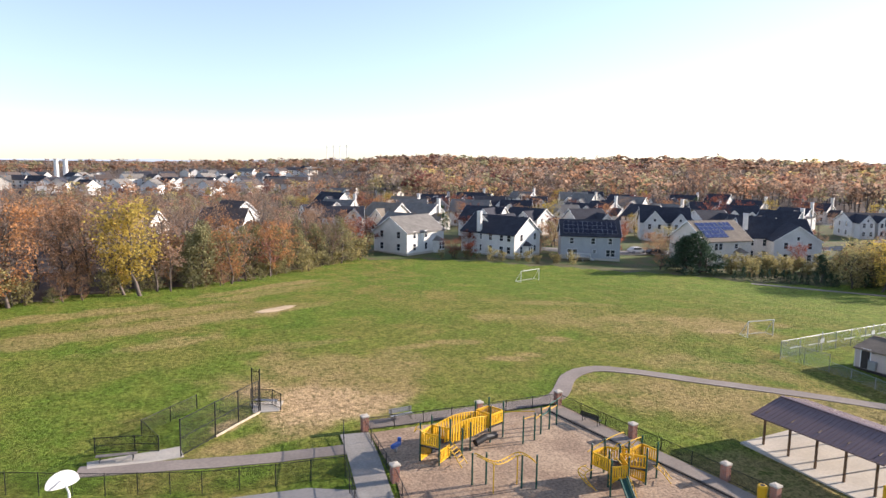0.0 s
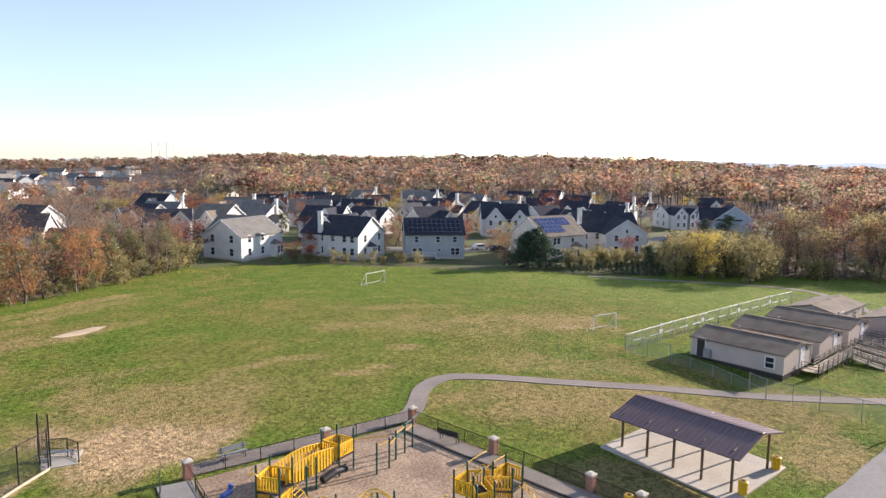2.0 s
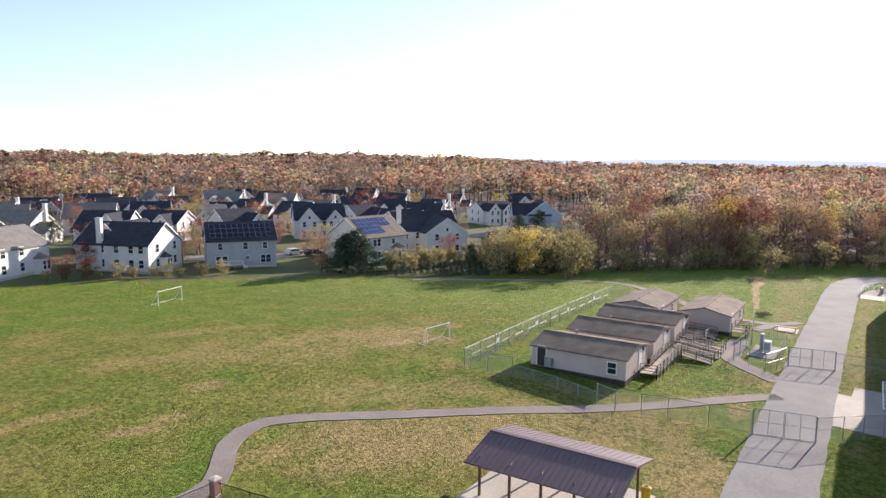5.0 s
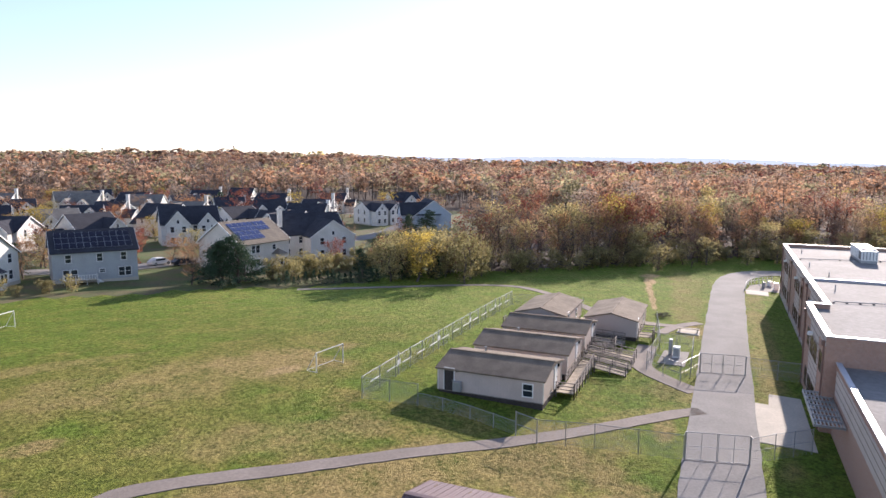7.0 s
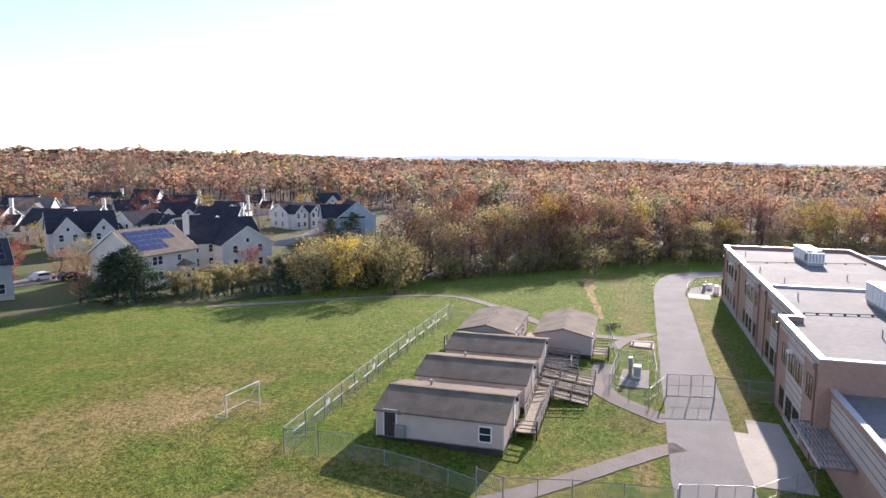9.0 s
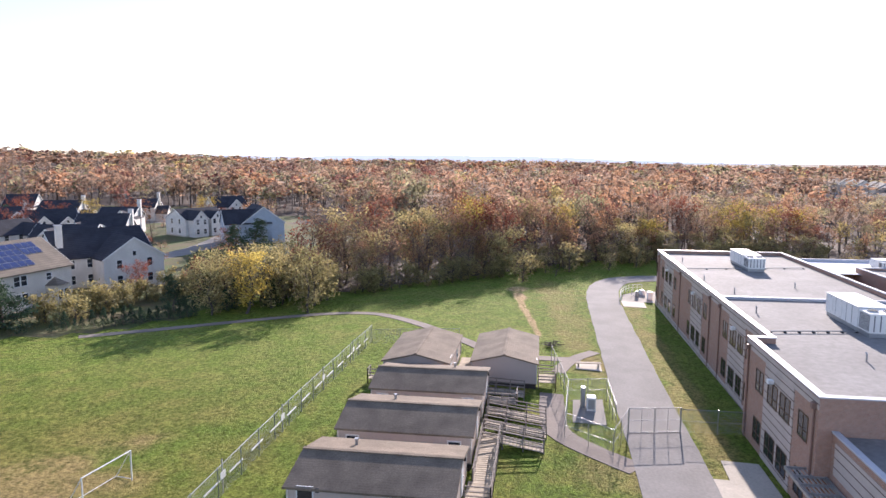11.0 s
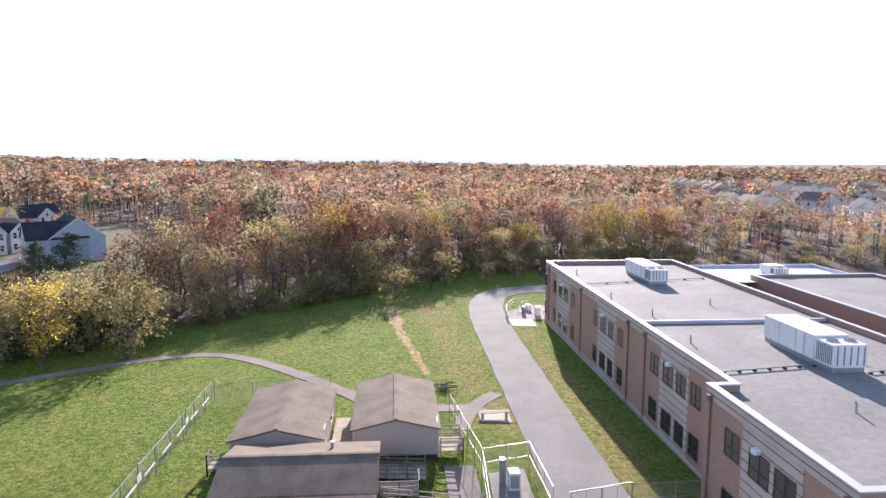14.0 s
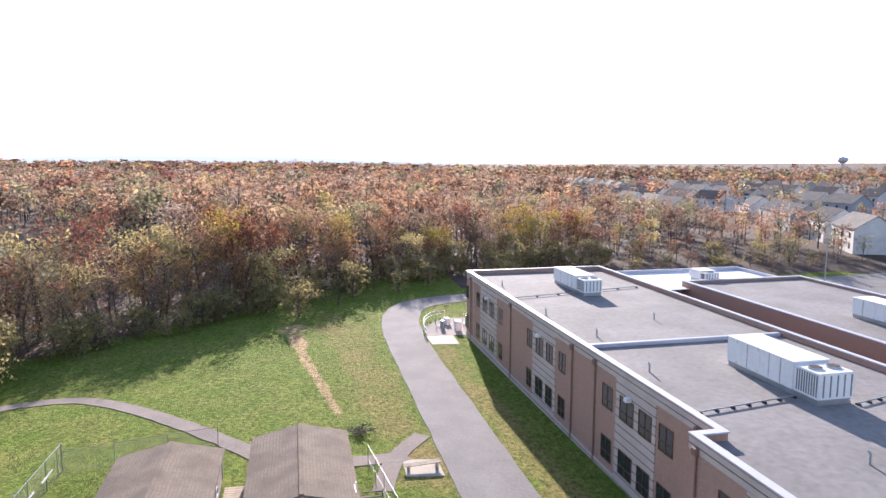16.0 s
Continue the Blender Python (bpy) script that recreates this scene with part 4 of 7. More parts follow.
def limbs_of(rng, h, radius, base, n_limbs, twigs, up, conifer=False):
    """Segments (p, q, r0, r1) of a trunk, its limbs and their twigs, and the points where leaves grow."""
    segs, tips = [], []
    p = np.zeros(3)
    k = 6
    trunk = [p]
    for i in range(k):
        p = p + np.array((rng.normal(0, 0.025 * h), rng.normal(0, 0.025 * h), h * 0.94 / k)) * (1, 1, 1)
        trunk.append(p)
    r0 = 0.016 * h + 0.04
    for i in range(k):
        segs.append((trunk[i], trunk[i + 1], r0 * (1 - i / k) + 0.02, r0 * (1 - (i + 1) / k) + 0.02, 5))
    for i in range(n_limbs):
        f = base + (0.97 - base) * (i + rng.random()) / n_limbs
        j = min(int(f * k), k - 1)
        s = trunk[j] + (trunk[j + 1] - trunk[j]) * (f * k - j)
        a = i * 2.4 + rng.normal(0, 0.4)
        prof = math.sin(math.pi * min(1, (f - base * 0.6) / (1.08 - base * 0.6))) ** 0.6 if not conifer else (1.05 - f)
        ln = radius * prof * rng.uniform(0.75, 1.2)
        el = up * rng.uniform(0.6, 1.3)
        d = np.array((math.cos(a) * math.cos(el), math.sin(a) * math.cos(el), math.sin(el)))
        q = s + d * ln * 0.55
        e = q + (d + np.array((0, 0, 0.25 if not conifer else -0.2))) * ln * 0.5 + rng.normal(0, 0.06 * ln, 3)
        rr = 0.3 * r0 * (1.1 - f) + 0.02
        segs += [(s, q, rr, rr * 0.7, 3), (q, e, rr * 0.7, 0.012, 3)]
        tips += [(q + (e - q) * t) for t in (0.0, 0.35, 0.7, 1.0)] + [s + (q - s) * 0.7]
        for _ in range(twigs):
            t = rng.uniform(0.25, 1.0)
            b = s + (q - s) * (t / 0.5) if t < 0.5 else q + (e - q) * ((t - 0.5) / 0.5)
            dd = d + rng.normal(0, 0.55, 3)
            tip = b + dd / np.linalg.norm(dd) * ln * rng.uniform(0.25, 0.5)
            segs.append((b, tip, 0.02, 0.008, 3))
            tips += [b + (tip - b) * 0.6, tip]
    return segs, np.array(tips)


def tube_arrays(segs):
    V, F = [], []
    for p, q, r0, r1, n in segs:
        d = q - p
        d = d / (np.linalg.norm(d) + 1e-9)
        a = np.cross(d, (0.3, 0.9, 0.1))
        a /= np.linalg.norm(a) + 1e-9
        b = np.cross(d, a)
        i = len(V)
        for c, r in ((p, r0), (q, r1)):
            for k in range(n):
                t = 2 * math.pi * k / n
                V.append(c + (a * math.cos(t) + b * math.sin(t)) * r)
        F += [(i + k, i + (k + 1) % n, i + n + (k + 1) % n, i + n + k) for k in range(n)]
    return np.array(V), np.array(F)


def leaf_arrays(rng, tips, count, scatter, size, slim=0.6):
    c = tips[rng.integers(0, len(tips), count)] + rng.normal(0, scatter, (count, 3)) * (1, 1, 0.75)
    a = rng.normal(0, 1, (count, 3))
    a /= np.linalg.norm(a, axis=1)[:, None]
    b = np.cross(a, rng.normal(0, 1, (count, 3)))
    b /= np.linalg.norm(b, axis=1)[:, None] + 1e-9
    s = size * rng.uniform(0.6, 1.4, count)[:, None]
    a, b = a * s, b * s * slim
    V = np.stack([c - a, c - b * 0.9 + a * 0.1, c + a, c + b], 1).reshape(-1, 3)
    return V, np.arange(count * 4).reshape(-1, 4)


KINDS = {  # height, radius, start of crown, limbs, twigs, lift, leaves, scatter, leaf size, leaf colour, bark, slim
    "brown": (14, 4.2, 0.14, 20, 5, 0.8, 1300, 0.5, 0.15, "brown", bark, 0.4),
    "bare": (15, 4.0, 0.18, 22, 8, 0.9, 420, 0.4, 0.14, "rust", pale_bark, 0.4),
    "rust": (14, 4.4, 0.1, 18, 4, 0.75, 1900, 0.55, 0.165, "rust", bark, 0.6),
    "orange": (13, 4.4, 0.1, 18, 4, 0.7, 2000, 0.55, 0.17, "orange", bark, 0.6),
    "red": (8, 3.4, 0.16, 14, 4, 0.65, 1700, 0.42, 0.15, "red", bark, 0.6),
    "yellow": (11, 3.6, 0.12, 16, 4, 0.85, 2100, 0.5, 0.17, "yellow", bark, 0.6),
    "olive": (9, 3.8, 0.08, 16, 4, 0.6, 1900, 0.5, 0.17, "olive", bark, 0.6),
    "green": (10, 3.6, 0.03, 36, 3, 0.15, 3000, 0.32, 0.22, "green", bark, 0.35),
    "pine": (8, 3.0, 0.04, 32, 3, 0.2, 2100, 0.34, 0.17, "pine", bark, 0.4),
    "bush": (2.6, 1.8, 0.02, 12, 3, 0.8, 700, 0.3, 0.14, "olive", bark, 0.6),
}
PROTO, SHAPE = {}, {}
for kind, (h, rad, base, nl, tw, up, nlv, sc, ls, lf, bk, slim) in KINDS.items():
    for v in range(2):
        rng = np.random.default_rng(len(PROTO) + 11)
        segs, tips = limbs_of(rng, h, rad, base, nl, tw, up, kind in ("green", "pine"))
        SHAPE[kind, v] = (tube_arrays(segs), leaf_arrays(rng, tips, nlv, sc, ls, slim))
        PROTO[kind, v] = (quads("trunk", *SHAPE[kind, v][0], bk), quads("crown", *SHAPE[kind, v][1], LEAF[lf]))
ALONG_SUN = (-math.sin(radians(SUN_AZ)), -math.cos(radians(SUN_AZ)))


def shade_cap(x, y):
    """The tallest tree at a place in the eastern wood whose shadow still ends at the wood's edge."""
    if not inside(x, y, WOOD_E):
        return 99.0
    d = 0.0
    while d < 60 and inside(x + ALONG_SUN[0] * d, y + ALONG_SUN[1] * d, WOOD_E):
        d += 2.0
    return 99.0 if d >= 60 else max(2.2, 1.6 + 0.33 * d)


LABELS = {"brown": "bare brown broadleaf tree at the wood's edge", "bare": "tall bare tree with pale branches", "rust": "tree with thinning rust-brown autumn leaves", "orange": "tree with orange autumn leaves", "red": "small tree with dark red leaves", "yellow": "tree with bright yellow autumn leaves", "olive": "dense olive-green tree on the field's edge", "green": "dark green evergreen tree", "pine": "shaggy olive-green pine on the field's edge", "bush": "low rounded olive-green shrub"}
BELT = {}


def tree(kind, x, y, h, wide=1.0, v=None, joined=False, capped=False):
    v = random.randrange(2) if v is None else v
    h = min(h, shade_cap(x, y)) if capped else h
    s = h / KINDS[kind][0]
    wide *= 1.0 + 0.35 * (h < 5 and kind not in ("bush", "green"))
    a = random.uniform(0, 360)
    if joined:
        m = np.array(grounded(x, y, a, -0.1) @ Matrix.Diagonal((s * wide, s * wide, s, 1)))
        BELT.setdefault(kind, []).append((v, m))
        return None
    th = thing("shrub" if kind == "bush" else "tree", LABELS[kind], "shrub" if kind == "bush" else "tree", grounded(x, y, a, -0.1) @ Matrix.Diagonal((s * wide, s * wide, s, 1)), "trees" if kind != "bush" else "shrubs")
    for name, me in zip(("trunk", "crown"), PROTO[kind, v]):
        ob = new(name, me)
        ob.parent = th
    return th


def join_belt():
    """The trees behind the front row and among the far houses, one object for each colour."""
    for kind, rows in BELT.items():
        th = thing("tree_belt", LABELS[kind].replace("tree", "trees") + " standing close together", "trees", kind="stuff")
        for k, name, share, mt in ((0, "trunks", 1.0, KINDS[kind][10]), (1, "leaves", 0.62, LEAF[KINDS[kind][9]])):
            V, F, n = [], [], 0
            for v, m in rows:
                vs, fs = SHAPE[kind, v][k]
                if k:
                    fs = fs[:int(len(fs) * share)]
                    vs = vs[:len(fs) * 4]
                V.append(vs @ m[:3, :3].T + m[:3, 3])
                F.append(fs + n)
                n += len(vs)
            ob = new(name, quads(name, np.concatenate(V), np.concatenate(F), mt))
            ob.parent = th
            ob["kind"] = "stuff"


def along(line, count, depth, kinds, hs, wide=(0.9, 1.2), start=0.0, joined=False):
    """Trees in a belt behind a line."""
    pts = [np.array(p, float) for p in line]
    seg = [np.linalg.norm(b - a) for a, b in zip(pts, pts[1:])]
    tot = sum(seg)
    for i in range(count):
        s = tot * (i + random.random()) / count
        k = 0
        while k < len(seg) - 1 and s > seg[k]:
            s -= seg[k]
            k += 1
        d = (pts[k + 1] - pts[k]) / seg[k]
        nrm = np.array((-d[1], d[0]))
        p = pts[k] + d * s + nrm * (start + depth * random.random() ** 1.2)
        tree(random.choice(kinds), p[0], p[1], random.uniform(*hs), random.uniform(*wide), None, joined, True)


along([(-60, 87), (-10, 96), (2, 100)], 34, 14, ["rust", "orange", "brown", "bare", "brown", "rust"], (11, 15))
along([(2, 100), (18, 105), (28.4, 113), (50.8, 132)], 44, 12, ["pine", "pine", "rust", "brown", "bare", "pine", "orange"], (7, 10))
along([(-30, 108), (18, 118), (48, 140)], 26, 25, ["bare", "brown", "brown", "rust"], (9.5, 13), joined=True)
tree("yellow", 5.5, 99.2, 12.5, 1.15, 0)
tree("yellow", 3.6, 100.5, 10.5, 1.1, 1)
tree("orange", -9.5, 96.5, 12.5, 1.15, 1)
tree("orange", -13.5, 95.0, 11.0, 1.1, 0)
for k in range(7):
    tree("bare", 283 + random.uniform(-9, 9), 247 + random.uniform(-8, 8), random.uniform(20, 25), 0.8)
tree("orange", 30, 116, 8.5, 0.9)
tree("red", 50, 136, 7.5, 1.1)
tree("red", 54, 139, 7.0, 1.1)
along(EDGE_E[3:6], 22, 6, ["brown", "olive", "bare", "olive", "green", "olive"], (5, 8), start=6)
along(EDGE_E[3:6], 22, 12, ["brown", "rust", "olive", "brown", "red"], (6, 9), start=10, joined=True)
along(EDGE_E[5:13], 54, 7, ["brown", "olive", "rust", "brown", "rust", "bare"], (6, 9.5), start=12)
along(EDGE_E[5:13], 66, 14, ["brown", "rust", "olive", "brown", "red", "orange", "yellow", "rust", "brown"], (10, 15), start=17, joined=True)
along(EDGE_E[8:14], 60, 16, ["brown", "rust", "olive", "brown", "bush", "bush"], (3, 6), start=2, joined=True)
along(EDGE_E[4:13], 80, 6, ["bush", "brown", "bush", "olive"], (1.8, 4.0), start=9)
along([(-60, 87), (-10, 95.5), (2, 99.5), (18, 104.5), (28.4, 112.5), (50.8, 131)], 60, 2.5, ["bush", "bush", "pine", "rust"], (1.6, 4.0))
tree("yellow", 129.5, 70.0, 9.0, 1.35, 1)
tree("olive", 127.5, 74.5, 7.5, 1.2, 0)
for x, y, h in ((95.5, 130, 6.5), (105, 137, 7), (116, 127, 6.5), (90, 140, 6), (121, 121, 5.5)):
    tree("rust", x, y, h, 1.35)
tree("olive", 134, 68, 9.0, 1.1)
for x, y, h in ((110.2, 98.8, 8.6), (112.6, 97.4, 9.4), (114.8, 97.6, 7.2), (112.0, 100.5, 8.0), (190, 95, 9), (184, 97, 8), (150, 88, 7)):
    tree("green", x, y, h, 1.5)
for x, y, h in ((73, 126, 3.5), (77, 133, 5), (112, 122, 7.5), (115, 130, 6), (138, 93, 5.5), (168, 112, 6), (92, 160, 6), (70, 128, 4)):
    tree("red", x, y, h, 1.1)
for x, y, h in ((130, 82, 6), (136, 79, 7), (141, 79, 8.5), (147, 84, 8)):
    tree("green", x, y, h, 1.2)
for x, y, h in ((131, 61, 8), (137, 62, 8.5), (133, 74, 8), (139, 72, 9), (145, 70, 9)):
    tree("olive", x, y, h, 1.15)
for i in range(16):
    t = i / 15
    tree("green", 113.5 + 13 * t + random.uniform(-0.4, 0.4), 89.5 - 13 * t + random.uniform(-0.4, 0.4), random.uniform(1.8, 3.2), 0.8)
for i in range(26):
    t = i / 25
    tree("bush", 117 + 36 * t + random.uniform(-2, 2), 92 - 8 * t + random.uniform(-2, 3), random.uniform(1.8, 3.6))
for i in range(12):
    tree("bush", 68 + i * 2.2 + random.uniform(-1, 1), 128 - i * 1.3 + random.uniform(-1, 1), random.uniform(1.2, 2.4))


# ---- the woods further off, too many to count ----
def lumpy_crown(rng, h, leaves, size, lumps, core, slim):
    """A rounded crown: uneven clumps of foliage, each wrapped in loose leaves that break its outline."""
    rx, rz = h * rng.uniform(0.2, 0.27), h * rng.uniform(0.34, 0.45)
    mid = np.array((0, 0, h - rz * 1.02))
    d = rng.normal(0, 1, (lumps, 3)) + (0, 0, 0.3)
    d /= np.linalg.norm(d, axis=1)[:, None]
    centre = mid + d * np.array((rx, rx, rz)) * rng.uniform(0.35, 0.82, lumps)[:, None]
    radius = rx * rng.uniform(0.38, 0.6, lumps)
    pick = rng.integers(0, lumps, leaves)
    out = rng.normal(0, 1, (leaves, 3))
    out /= np.linalg.norm(out, axis=1)[:, None]
    at = centre[pick] + out * (radius[pick] * rng.uniform(0.55, 1.2, leaves))[:, None] * (1, 1, 0.85)
    V, F = leaf_arrays(rng, at, leaves, h * 0.006, size, slim)
    if core:
        cube = np.array([(x, y, z) for z in (-1, 1) for y in (-1, 1) for x in (-1, 1)]) / 1.732
        faces = np.array([(0, 2, 3, 1), (4, 5, 7, 6), (0, 1, 5, 4), (2, 6, 7, 3), (0, 4, 6, 2), (1, 3, 7, 5)])
        for c, r in zip(centre, radius):
            turn = np.linalg.qr(rng.normal(0, 1, (3, 3)))[0]
            F = np.concatenate([F, faces + len(V)])
            V = np.concatenate([V, c + (cube @ turn) * rng.uniform(0.7, 1.25, (8, 1)) * r * core])
    return V, F


LODS = [(430, 0.27, 14, 0.0, 7), (210, 0.4, 13, 0.0, 4), (84, 0.66, 10, 0.0, 1), (40, 1.1, 8, 0.3, 0)]  # leaves, leaf size, clumps, their core, limbs


def woods(name, sets, label):
    """One mesh of many trees for each leaf colour."""
    for leaf, pts, lod in sets:
        if not pts:
            continue
        rng = np.random.default_rng(len(leaf) * 7 + lod)
        lv, size, lumps, core, limbs = LODS[lod]
        protos = []
        for v in range(7):
            thin = leaf == "brown"
            L = lumpy_crown(rng, 14, lv, size, lumps, core * (0.7 if thin else 1.0), 0.32 if thin else 0.6)
            segs = [(np.zeros(3), np.array((rng.normal(0, 0.3), rng.normal(0, 0.3), 7.0)), 0.2, 0.13, 3)]
            if lod < 3:
                segs.append((segs[0][1], segs[0][1] + (rng.normal(0, 0.4), rng.normal(0, 0.4), 5.5), 0.13, 0.03, 3))
            for k in range(limbs):
                a = k * 2.4 + rng.normal(0, 0.4)
                s = np.array((0, 0, rng.uniform(4, 8.5)))
                segs.append((s, s + np.array((2.7 * math.cos(a), 2.7 * math.sin(a), rng.uniform(2.5, 4.5))), 0.08, 0.02, 3))
            protos.append((tube_arrays(segs), L))
        TV, TF, LV, LF, TN = [], [], [], [], []
        tn = ln = 0
        for x, y, h in pts:
            (tv, tf), (lv_, lf_) = protos[int(rng.integers(0, len(protos)))]
            s, a, w = h / 14, rng.uniform(0, 6.28), rng.uniform(0.9, 1.3) * (1.05, 1.15, 1.3, 1.9)[lod]
            rot = np.array(((math.cos(a) * w, -math.sin(a) * w, 0), (math.sin(a) * w, math.cos(a) * w, 0), (0, 0, 1))) * s
            off = np.array((x, y, land(x, y) - 0.2))
            TV.append(tv @ rot.T + off), TF.append(tf + tn)
            LV.append(lv_ @ rot.T + off), LF.append(lf_ + ln)
            TN.append(np.full(len(lv_), rng.uniform(0.7, 1.2)))
            tn += len(tv)
            ln += len(lv_)
        th = thing(name, label.replace("#", leaf), "woodland", kind="stuff")
        for nm, V, F, mt in (("trunks", TV, TF, bark), ("leaves", LV, LF, HAZED_WOOD_LEAF[leaf])):
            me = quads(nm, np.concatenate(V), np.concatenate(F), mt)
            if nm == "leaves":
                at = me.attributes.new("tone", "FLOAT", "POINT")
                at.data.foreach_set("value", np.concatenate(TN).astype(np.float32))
            ob = new(nm, me)
            ob.parent = th
            ob["kind"] = "stuff"


def scatter_woods():
    rng = random.Random(5)
    kinds = ("brown", "rust", "orange", "red", "yellow", "olive", "green")
    tiers = [{k: [] for k in kinds} for _ in range(4)]
    pick = ["olive"] * 2 + ["brown"] * 4 + ["rust"] * 5 + ["olive", "brown"] + ["orange"] * 4 + ["rust"] * 3 + ["red", "red", "brown", "rust", "yellow", "olive"]
    r = 60.0
    while r < 1700:
        step = 6.6 if r < 330 else 8.6 + (r - 330) * 0.02
        n = int(math.radians(164) * r / step)
        for i in range(n):
            a = math.radians(-16) + math.radians(164) * (i + rng.random()) / n
            rr = r + rng.uniform(0, step)
            x, y = rr * math.sin(a), rr * math.cos(a)
            if inside(x, y, YARDS) or inside(x, y, TOWN_E) and rng.random() < 0.85 or inside(x, y, TOWN_W) and rng.random() < 0.8:
                continue
            if rr < 330 and not (inside(x, y, WOOD_E) or inside(x, y, WOOD_W)) and not (y > 285 and rr > 285):
                continue
            if any(abs(x - hx) < 10 and abs(y - hy) < 10 for hx, hy, *_ in ROWS_OF_HOUSES):
                continue
            g = noise.noise(Vector((x * 0.025, y * 0.025, 0)))
            k = pick[min(len(pick) - 1, max(0, int((0.5 + 0.5 * g + rng.uniform(-0.45, 0.45)) * len(pick))))]
            if rr < 330:
                if x > 90 and edge_gap(x, y) < (27 if y > 24 else 7):
                    continue
                if y > 52 and x < 225 or x <= 90:
                    h = rng.uniform(6.5, 9.5)
                elif y < -15:
                    h = rng.uniform(8.5, 12.5)
                else:
                    h = 14.5 + 5 * noise.noise(Vector((x * 0.03, y * 0.03, 7))) + rng.uniform(-3, 3.5)
                h = min(h, shade_cap(x, y))
                tiers[0 if rr < 240 else 1][k].append((x, y, h))
            else:
                tall = 15.5 if 22 < math.degrees(a) < 70 else 7.5 if math.degrees(a) <= 22 and rr < 850 else 12.5
                h = tall + 6 * noise.noise(Vector((x * 0.012, y * 0.012, 7))) + rng.uniform(-2.5, 4)
                tiers[2 if rr < 700 else 3][k].append((x, y, h))
        r += step
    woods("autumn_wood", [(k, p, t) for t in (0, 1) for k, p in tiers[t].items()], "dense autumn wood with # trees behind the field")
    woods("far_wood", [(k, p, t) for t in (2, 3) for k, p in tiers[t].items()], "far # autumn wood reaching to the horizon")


for i in range(150):
    while True:
        x, y = random.uniform(62, 262), random.uniform(100, 285)
        if inside(x, y, YARDS) and all(math.hypot(x - h[0], y - h[1]) > 9.5 for h in ROWS_OF_HOUSES) and all(math.hypot(x - a, y - b) > 11 for a, b in ((65, 139), (84.8, 131.5), (98.8, 117), (127.5, 108), (147, 107), (101, 165), (152, 146), (212, 104))):
            break
    tree(random.choice(["red", "rust", "rust", "rust", "orange", "brown", "yellow", "olive", "green"]), x, y, random.uniform(4.0, 7.0) * (1.0 if math.hypot(x, y) < 215 else 1.35), random.uniform(1.1, 1.4), None, True)
join_belt()


TOWN_W = [(-160, 420), (60, 420), (150, 500), (260, 640), (180, 900), (-200, 850)]
TOWN_E = [(196, -104), (296, -98), (440, -118), (640, -170), (640, -520), (360, -420), (230, -200)]
scatter_woods()


# ---- chain-link and other fences ----
def fabric_material(name, color, density):
    """Woven wire: two crossing sets of thin strands, open between them."""
    m = mat(name, color, 0.6, 0.1, 1.0, 0.0, metal=0.3)
    n, l = m.node_tree.nodes, m.node_tree.links
    co = n.new("ShaderNodeTexCoord")
    sep = n.new("ShaderNodeSeparateXYZ")
    l.new(co.outputs["Object"], sep.inputs[0])

    def op(kind, a, b):
        o = n.new("ShaderNodeMath")
        o.operation = kind
        for i, v in enumerate((a, b)):
            if isinstance(v, float):
                o.inputs[i].default_value = v
            else:
                l.new(v, o.inputs[i])
        return o.outputs[0]

    u = op("ADD", sep.outputs[0], sep.outputs[1])
    s1 = op("LESS_THAN", op("FRACT", op("DIVIDE", op("ADD", u, sep.outputs[2]), 0.08), 0.0), density)
    s2 = op("LESS_THAN", op("FRACT", op("DIVIDE", op("SUBTRACT", u, sep.outputs[2]), 0.08), 0.0), density)
    tr, ms = n.new("ShaderNodeBsdfTransparent"), n.new("ShaderNodeMixShader")
    l.new(op("MAXIMUM", s1, s2), ms.inputs[0])
    l.new(tr.outputs[0], ms.inputs[1])
    l.new(n["Principled BSDF"].outputs[0], ms.inputs[2])
    l.new(ms.outputs[0], n["Material Output"].inputs["Surface"])
    return m


black_fabric = fabric_material("black_chain_link", (0.02, 0.02, 0.022), 0.13)
grey_fabric = fabric_material("galvanised_chain_link", (0.42, 0.43, 0.44), 0.075)


def fence(pts, h, label, steel, cloth, spacing=3.0, r=0.03, mid=False, low=False, name="chain_link_fence"):
    """Posts, rails and wire along plan points, following the land."""
    th = thing(name, label, "fence")
    for a, b in zip(pts, pts[1:]):
        d = math.hypot(b[0] - a[0], b[1] - a[1])
        n = max(1, round(d / spacing))
        for k in range(n):
            p, q = [(a[0] + (b[0] - a[0]) * t / n, a[1] + (b[1] - a[1]) * t / n) for t in (k, k + 1)]
            zp, zq = land(*p), land(*q)
            part("post", Mesh().bar((*p, zp - 0.3), (*p, zp + h + 0.03), r), steel, th)
            part("top_rail", Mesh().bar((*p, zp + h - 0.03), (*q, zq + h - 0.03), r * 0.75, 5), steel, th)
            if mid:
                part("mid_rail", Mesh().bar((*p, zp + h * 0.5), (*q, zq + h * 0.5), r * 0.6, 5), steel, th)
            if low:
                part("bottom_rail", Mesh().bar((*p, zp + 0.1), (*q, zq + 0.1), r * 0.6, 5), steel, th)
            part("mesh", Mesh().face((*p, zp + 0.04), (*q, zq + 0.04), (*q, zq + h - 0.04), (*p, zp + h - 0.04)), cloth, th)
    z = land(*pts[-1])
    part("post", Mesh().bar((*pts[-1], z - 0.3), (*pts[-1], z + h + 0.03), r), steel, th)
    return th


